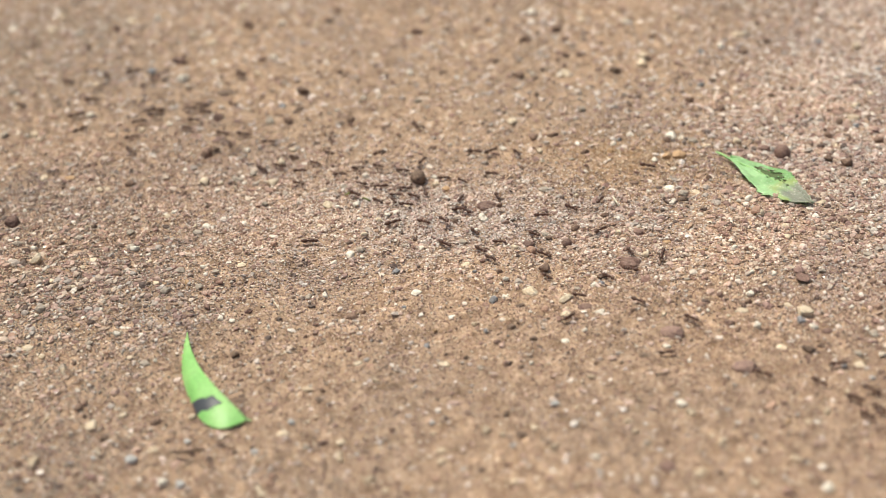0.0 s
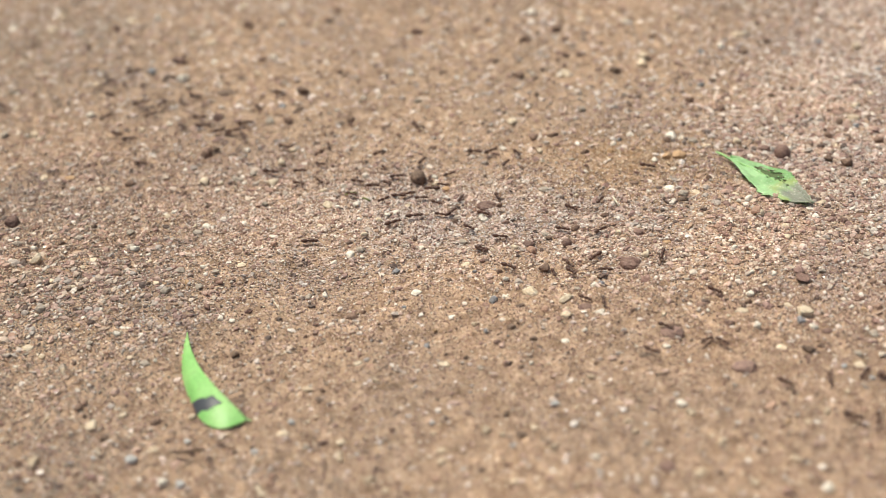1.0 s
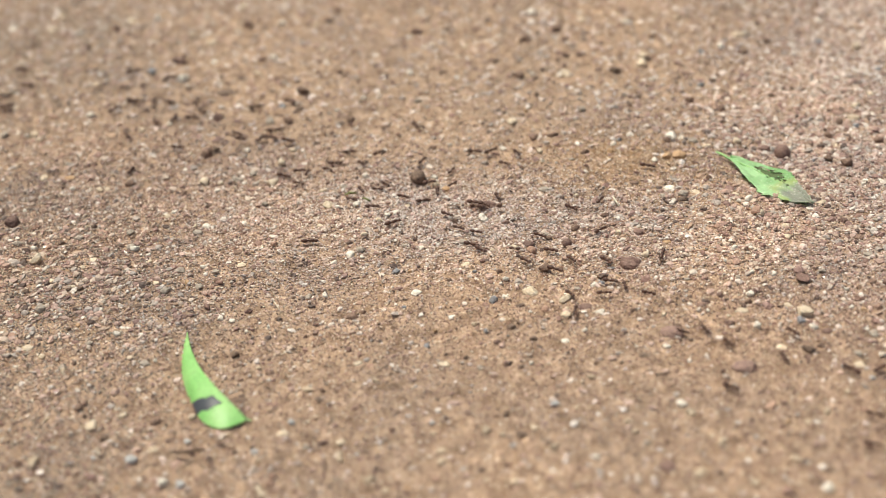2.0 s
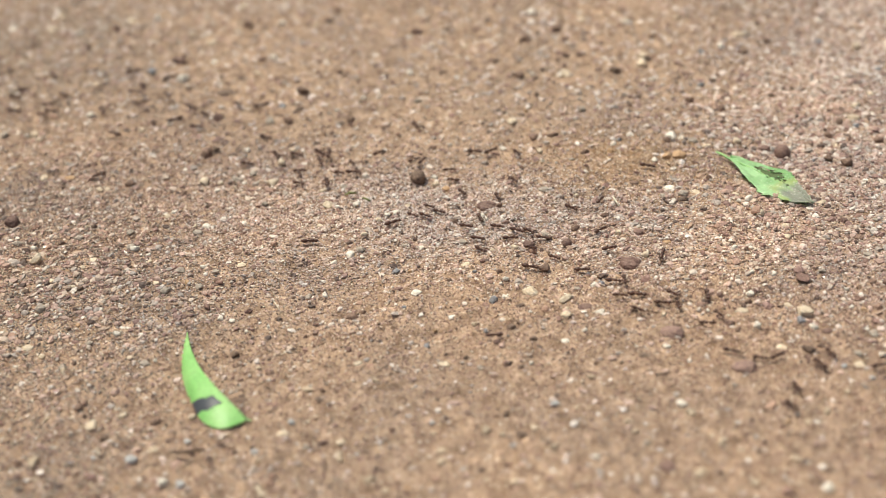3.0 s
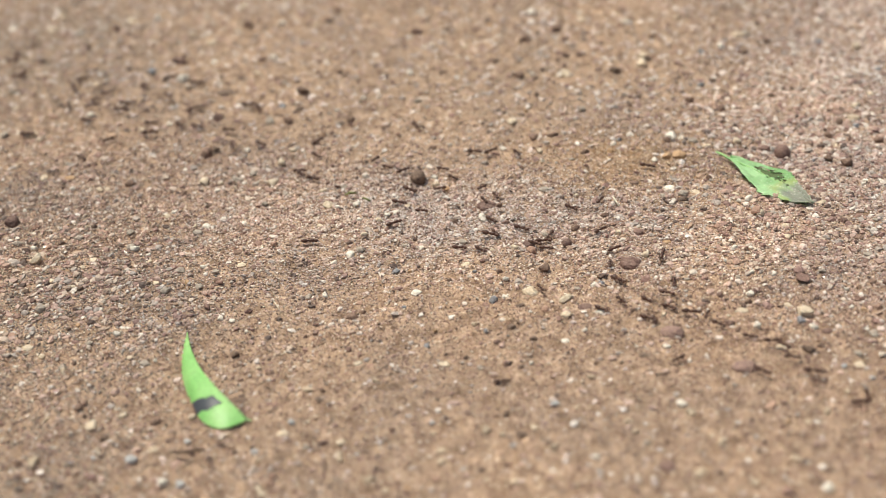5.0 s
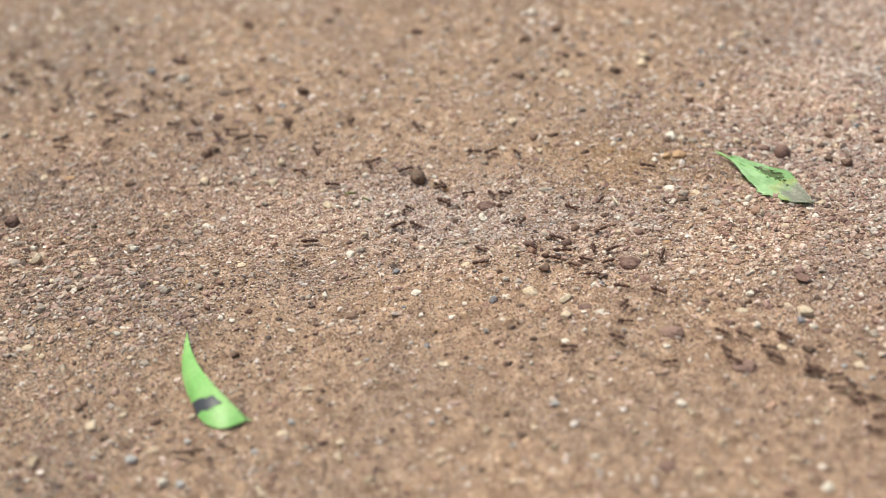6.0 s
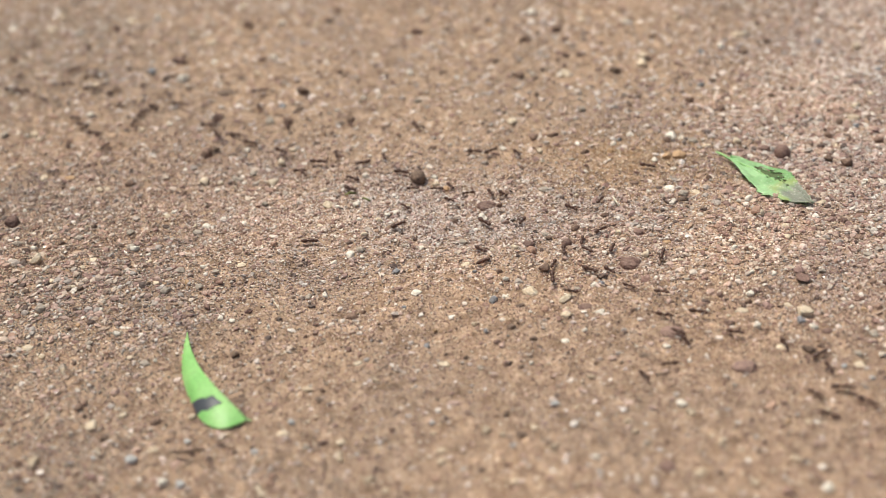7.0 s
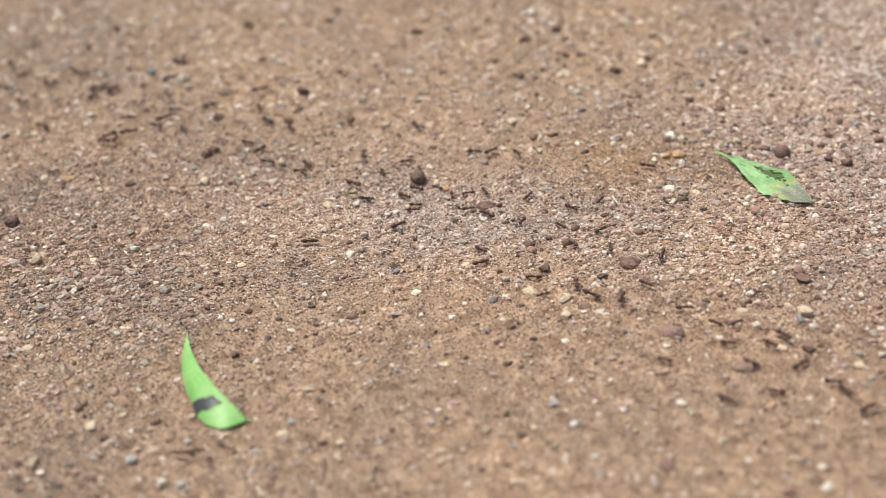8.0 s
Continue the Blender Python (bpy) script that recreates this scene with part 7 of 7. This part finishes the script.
    stride(ANTS[85], 1)
    march(ANTS[86], [(0, -0.1787, 0.2428, -38), (0.5, -0.1617, 0.2295, -38), (1, -0.145, 0.2146, -11), (1.5, -0.1206, 0.2028, 13), (3, -0.1271, 0.1894, -44), (3.5, -0.1342, 0.1705, -44), (4, -0.1458, 0.1678, 41), (4.5, -0.152, 0.1718, 113), (6, -0.1451, 0.1892, 28), (6.5, -0.1292, 0.1723, -47), (7, -0.1136, 0.1558, -47), (7.5, -0.0982, 0.1394, -47), (8, -0.0933, 0.135, -62)])
    stride(ANTS[86], 0)
    march(ANTS[87], [(0, -0.1142, 0.1372, -46), (0.5, -0.099, 0.1213, -46), (1, -0.0832, 0.1064, -58), (1.5, -0.0869, 0.1176, 27), (3, -0.0978, 0.1186, 112), (3.5, -0.0943, 0.1118, 27), (4, -0.0855, 0.113, -10), (4.5, -0.0854, 0.1112, -20), (6, -0.0203, 0.0539, -49), (6.5, -0.0393, 0.0776, 36), (7, -0.0178, 0.0823, -10), (7.5, -0.0284, 0.0732, -20), (8, -0.0184, 0.052, -9)])
    stride(ANTS[87], 1)
    march(ANTS[88], [(0, -0.042, 0.1205, -36), (0.5, -0.034, 0.1138, -38), (1, -0.0372, 0.1179, -67), (1.5, -0.0421, 0.1081, -64), (3, -0.007, 0.0502, -42), (3.5, 0.0109, 0.0305, -35), (4, 0.0312, 0.004, -9), (4.5, 0.0265, 0.0213, -72), (6, 0.0796, -0.0363, -44), (6.5, 0.104, -0.0535, -44), (7, 0.1265, -0.0783, -24), (7.5, 0.1508, -0.0987, -18), (8, 0.1633, -0.1137, 24)])
    stride(ANTS[88], 0)
    march(ANTS[89], [(0, 0.0012, 0.0035, -48), (0.5, 0.0194, -0.0165, -48), (1, 0.0393, -0.0369, -42), (1.5, 0.0452, -0.0297, -45), (3, 0.1122, -0.0775, -18), (3.5, 0.1078, -0.0736, -103), (4, 0.1038, -0.0686, -18), (4.5, 0.118, -0.079, -8), (6, 0.1765, -0.15, -48), (6.5, 0.1884, -0.1622, -26), (7, 0.2035, -0.1841, -16), (7.5, 0.22, -0.2078, -55), (8, 0.2114, -0.2025, 30)])
    stride(ANTS[89], 1)
    march(ANTS[90], [(0, 0.1112, -0.0873, -47), (0.5, 0.1314, -0.1106, -50), (1, 0.1509, -0.134, -56), (1.5, 0.1542, -0.1316, -81), (3, 0.1539, -0.1435, -29), (3.5, 0.1613, -0.1438, -29), (4, 0.1627, -0.1539, -34), (4.5, 0.1571, -0.1514, -42), (6, 0.2101, -0.2181, -50), (6.5, 0.2256, -0.2407, -54), (7, 0.2401, -0.2624, -56), (7.5, 0.2539, -0.2829, -56), (8, 0.2668, -0.3025, -57)])
    stride(ANTS[90], 0)
    march(ANTS[91], [(0, -0.1561, 0.3095, -49), (0.5, -0.1386, 0.2892, -49), (1, -0.1214, 0.2693, -49), (1.5, -0.1043, 0.2496, -70), (3, -0.1346, 0.2456, 15), (3.5, -0.1351, 0.2446, -73), (4, -0.1357, 0.2436, -73), (4.5, -0.1362, 0.2426, -73), (6, -0.136, 0.2404, -66), (6.5, -0.1353, 0.2424, -69), (7, -0.1353, 0.2424, -73), (7.5, -0.1353, 0.2424, -73), (8, -0.1353, 0.2424, -73)])
    stride(ANTS[91], 1)
    march(ANTS[92], [(0, -0.4685, 0.407, -23), (0.5, -0.4499, 0.3989, -23), (1, -0.4314, 0.3909, -23), (1.5, -0.4132, 0.3831, -23), (3, -0.3595, 0.3586, -70), (3.5, -0.3452, 0.3532, -31), (4, -0.34, 0.3749, 54), (4.5, -0.338, 0.377, 112), (6, -0.334, 0.3698, 149), (6.5, -0.3435, 0.3679, 181), (7, -0.348, 0.3439, 266), (7.5, -0.348, 0.3439, 330), (8, -0.3463, 0.3473, 375)])
    stride(ANTS[92], 0)
    march(ANTS[93], [(0, -0.4257, 0.3907, -23), (0.5, -0.4075, 0.3829, -23), (1, -0.3895, 0.3751, -23), (1.5, -0.3718, 0.3674, -23), (3, -0.3178, 0.3379, -58), (3.5, -0.3274, 0.3496, -52), (4, -0.3238, 0.3391, -38), (4.5, -0.3006, 0.3236, 1), (6, -0.2872, 0.3416, 41), (6.5, -0.2885, 0.3357, 1), (7, -0.286, 0.3352, 29), (7.5, -0.2897, 0.3421, 60), (8, -0.291, 0.3362, -20)])
    stride(ANTS[93], 1)
    march(ANTS[94], [(0, -0.4145, 0.3319, -23), (0.5, -0.3972, 0.3247, -23), (1, -0.38, 0.3175, -23), (1.5, -0.3555, 0.3285, -11), (3, -0.3023, 0.3004, -48), (3.5, -0.2832, 0.2932, -22), (4, -0.2832, 0.2932, 28), (4.5, -0.2692, 0.2928, 28), (6, -0.262, 0.2914, 50), (6.5, -0.2605, 0.2969, 50), (7, -0.2605, 0.2969, 50), (7.5, -0.2605, 0.2969, 50), (8, -0.2611, 0.3005, 50)])
    stride(ANTS[94], 0)
    march(ANTS[95], [(0, -0.4111, 0.3026, -22), (0.5, -0.3941, 0.2957, -22), (1, -0.3773, 0.2888, -22), (1.5, -0.3607, 0.282, -22), (3, -0.3106, 0.2572, -36), (3.5, -0.3045, 0.2561, 14), (4, -0.2992, 0.2682, -21), (4.5, -0.2904, 0.2698, -30), (6, -0.3037, 0.2679, -42), (6.5, -0.2916, 0.2689, -30), (7, -0.2492, 0.2642, -69), (7.5, -0.2463, 0.2804, -44), (8, -0.2029, 0.2466, -21)])
    stride(ANTS[95], 1)
    march(ANTS[96], [(0, -0.4893, 0.4335, -24), (0.5, -0.4703, 0.4251, -24), (1, -0.4514, 0.4168, -24), (1.5, -0.4328, 0.4087, -24), (3, -0.378, 0.3847, -24), (3.5, -0.3598, 0.3751, -70), (4, -0.3577, 0.3875, 15), (4.5, -0.3586, 0.3917, -74), (6, -0.3644, 0.3889, -67), (6.5, -0.3629, 0.3821, -67), (7, -0.3613, 0.3818, -61), (7.5, -0.3613, 0.3818, -61), (8, -0.3615, 0.3716, -67)])
    stride(ANTS[96], 0)
    march(ANTS[97], [(0, -0.4768, 0.4007, -23), (0.5, -0.4583, 0.3927, -23), (1, -0.4399, 0.3848, -23), (1.5, -0.4217, 0.377, -23), (3, -0.3683, 0.3541, -23), (3.5, -0.3505, 0.3444, 42), (4, -0.3539, 0.3488, 127), (4.5, -0.3553, 0.3553, 212), (6, -0.3205, 0.3275, 297), (6.5, -0.3218, 0.3387, 338), (7, -0.3024, 0.3204, 349), (7.5, -0.284, 0.3108, 349), (8, -0.2665, 0.3008, 330)])
    stride(ANTS[97], 1)
    march(ANTS[98], [(0, -0.4436, 0.363, -23), (0.5, -0.4257, 0.3555, -23), (1, -0.408, 0.348, -23), (1.5, -0.3904, 0.3405, -23), (3, -0.3382, 0.3156, -28), (3.5, -0.3208, 0.3063, -43), (4, -0.3001, 0.2965, -48), (4.5, -0.2687, 0.2768, 28), (6, -0.2932, 0.2894, 113), (6.5, -0.3072, 0.2899, 188), (7, -0.3168, 0.294, 133), (7.5, -0.3318, 0.3026, 120), (8, -0.3526, 0.3219, 169)])
    stride(ANTS[98], 0)
    march(ANTS[99], [(0, -0.4452, 0.3437, -23), (0.5, -0.4275, 0.3363, -23), (1, -0.41, 0.329, -23), (1.5, -0.3927, 0.3218, -23), (3, -0.3415, 0.2988, -28), (3.5, -0.3243, 0.2898, -11), (4, -0.3113, 0.2987, -11), (4.5, -0.2938, 0.3127, -48), (6, -0.3, 0.3081, -92), (6.5, -0.2883, 0.3081, -7), (7, -0.2805, 0.3043, -11), (7.5, -0.275, 0.2997, 1), (8, -0.2781, 0.3038, 86)])
    stride(ANTS[99], 1)
    march(ANTS[100], [(0, -0.4053, 0.3097, -22), (0.5, -0.3883, 0.3027, -22), (1, -0.3714, 0.2958, -22), (1.5, -0.363, 0.3104, -23), (3, -0.3115, 0.2839, -11), (3.5, -0.2827, 0.2728, -52), (4, -0.2628, 0.269, -21), (4.5, -0.2747, 0.2668, 14), (6, -0.2647, 0.2616, -37), (6.5, -0.2835, 0.2457, -122), (7, -0.2828, 0.2466, -37), (7.5, -0.2654, 0.2498, 9), (8, -0.2401, 0.2408, -4)])
    stride(ANTS[100], 0)
    march(ANTS[101], [(0, -0.5079, 0.4234, -23), (0.5, -0.4889, 0.4152, -23), (1, -0.47, 0.407, -23), (1.5, -0.4514, 0.399, -23), (3, -0.3967, 0.3753, -23), (3.5, -0.3789, 0.3676, -23), (4, -0.361, 0.3589, -31), (4.5, -0.348, 0.3439, -11), (6, -0.3505, 0.3444, -11), (6.5, -0.3513, 0.3483, 1), (7, -0.3492, 0.3177, -11), (7.5, -0.3319, 0.3143, -30), (8, -0.3172, 0.3233, -11)])
    stride(ANTS[101], 1)
    march(ANTS[102], [(0, -0.0116, 0.0302, -34), (0.5, 0.006, 0.0122, -48), (1, 0.0247, -0.0087, -48), (1.5, 0.0353, -0.019, -64), (3, 0.1007, -0.0596, -18), (3.5, 0.1224, -0.0726, -51), (4, 0.1163, -0.0685, -57), (4.5, 0.1201, -0.0704, -27), (6, 0.1647, -0.1267, -48), (6.5, 0.1835, -0.1504, -51), (7, 0.1851, -0.136, -82), (7.5, 0.1823, -0.1533, -57), (8, 0.201, -0.1771, -17)])
    stride(ANTS[102], 0)
    march(ANTS[103], [(0, -0.4376, 0.3128, -22), (0.5, -0.4203, 0.3057, -22), (1, -0.4033, 0.2988, -22), (1.5, -0.3864, 0.2919, -22), (3, -0.3363, 0.2698, -27), (3.5, -0.3196, 0.2612, -27), (4, -0.303, 0.2527, -27), (4.5, -0.2863, 0.2441, -42), (6, -0.2525, 0.2346, -29), (6.5, -0.2432, 0.2266, -11), (7, -0.233, 0.2289, -96), (7.5, -0.2468, 0.2101, -181), (8, -0.2481, 0.208, -142)])
    stride(ANTS[103], 1)
    march(ANTS[104], [(0, -0.5605, 0.4285, -23), (0.5, -0.5411, 0.4202, -23), (1, -0.5219, 0.412, -23), (1.5, -0.5029, 0.4039, -23), (3, -0.4472, 0.3801, -23), (3.5, -0.429, 0.3723, -23), (4, -0.4111, 0.3646, -23), (4.5, -0.3933, 0.357, -23), (6, -0.3404, 0.3315, -22), (6.5, -0.3277, 0.3278, -22), (7, -0.31, 0.3182, -28), (7.5, -0.2925, 0.3088, -28), (8, -0.2756, 0.2894, -22)])
    stride(ANTS[104], 0)
    march(ANTS[105], [(0, -0.5487, 0.4577, -24), (0.5, -0.529, 0.449, -24), (1, -0.5095, 0.4405, -24), (1.5, -0.4902, 0.4321, -24), (3, -0.4336, 0.4074, -24), (3.5, -0.4152, 0.3993, -24), (4, -0.397, 0.3913, -24), (4.5, -0.379, 0.3835, -24), (6, -0.3244, 0.354, -31), (6.5, -0.3077, 0.3482, 29), (7, -0.3029, 0.3484, 42), (7.5, -0.3039, 0.3536, 29), (8, -0.3029, 0.3484, -56)])
    stride(ANTS[105], 1)
    march(ANTS[106], [(0, -0.4849, 0.2952, -22), (0.5, -0.4676, 0.2884, -22), (1, -0.4505, 0.2816, -22), (1.5, -0.4336, 0.2749, -22), (3, -0.3839, 0.2551, -22), (3.5, -0.3676, 0.2487, -22), (4, -0.3515, 0.2423, -22), (4.5, -0.3355, 0.2354, -27), (6, -0.287, 0.2111, 27), (6.5, -0.2853, 0.2158, 9), (7, -0.2631, 0.2189, -29), (7.5, -0.2606, 0.2174, -10), (8, -0.2359, 0.2139, 9)])
    stride(ANTS[106], 0)
    march(ANTS[107], [(0, -0.5697, 0.411, -23), (0.5, -0.5504, 0.4029, -23), (1, -0.5314, 0.3949, -23), (1.5, -0.5126, 0.387, -23), (3, -0.4574, 0.3638, -23), (3.5, -0.4394, 0.3562, -23), (4, -0.4216, 0.3487, -23), (4.5, -0.4039, 0.3413, -23), (6, -0.3519, 0.3182, -28), (6.5, -0.3345, 0.309, -74), (7, -0.338, 0.3097, -159), (7.5, -0.3501, 0.297, -74), (8, -0.3331, 0.2881, -28)])
    stride(ANTS[107], 1)
    march(ANTS[108], [(0, 0.059, 0.0058, -50), (0.5, 0.0674, -0.0187, -55), (1, 0.0767, -0.0457, -60), (1.5, 0.0835, -0.0735, -75), (2.25, 0.0623, -0.0977, -125), (3, 0.0257, -0.1079, -178), (3.3, 0.0175, -0.1044, -165), (3.5, 0.0114, -0.1134, -110), (3.7, 0.0127, -0.1193, -75), (4, 0.0178, -0.1346, -62), (4.3, 0.0238, -0.1528, -55), (4.5, 0.0209, -0.1545, -100), (4.7, 0.0201, -0.1565, -60), (5.1, 0.0304, -0.1478, 10), (5.8, 0.0597, -0.1248, 12), (6, 0.0659, -0.1262, -15), (6.5, 0.0913, -0.1357, -41), (7, 0.1032, -0.1591, -64), (7.5, 0.1206, -0.1729, -54), (8, 0.1422, -0.185, -41)])
    stride(ANTS[108], 0)


motions()
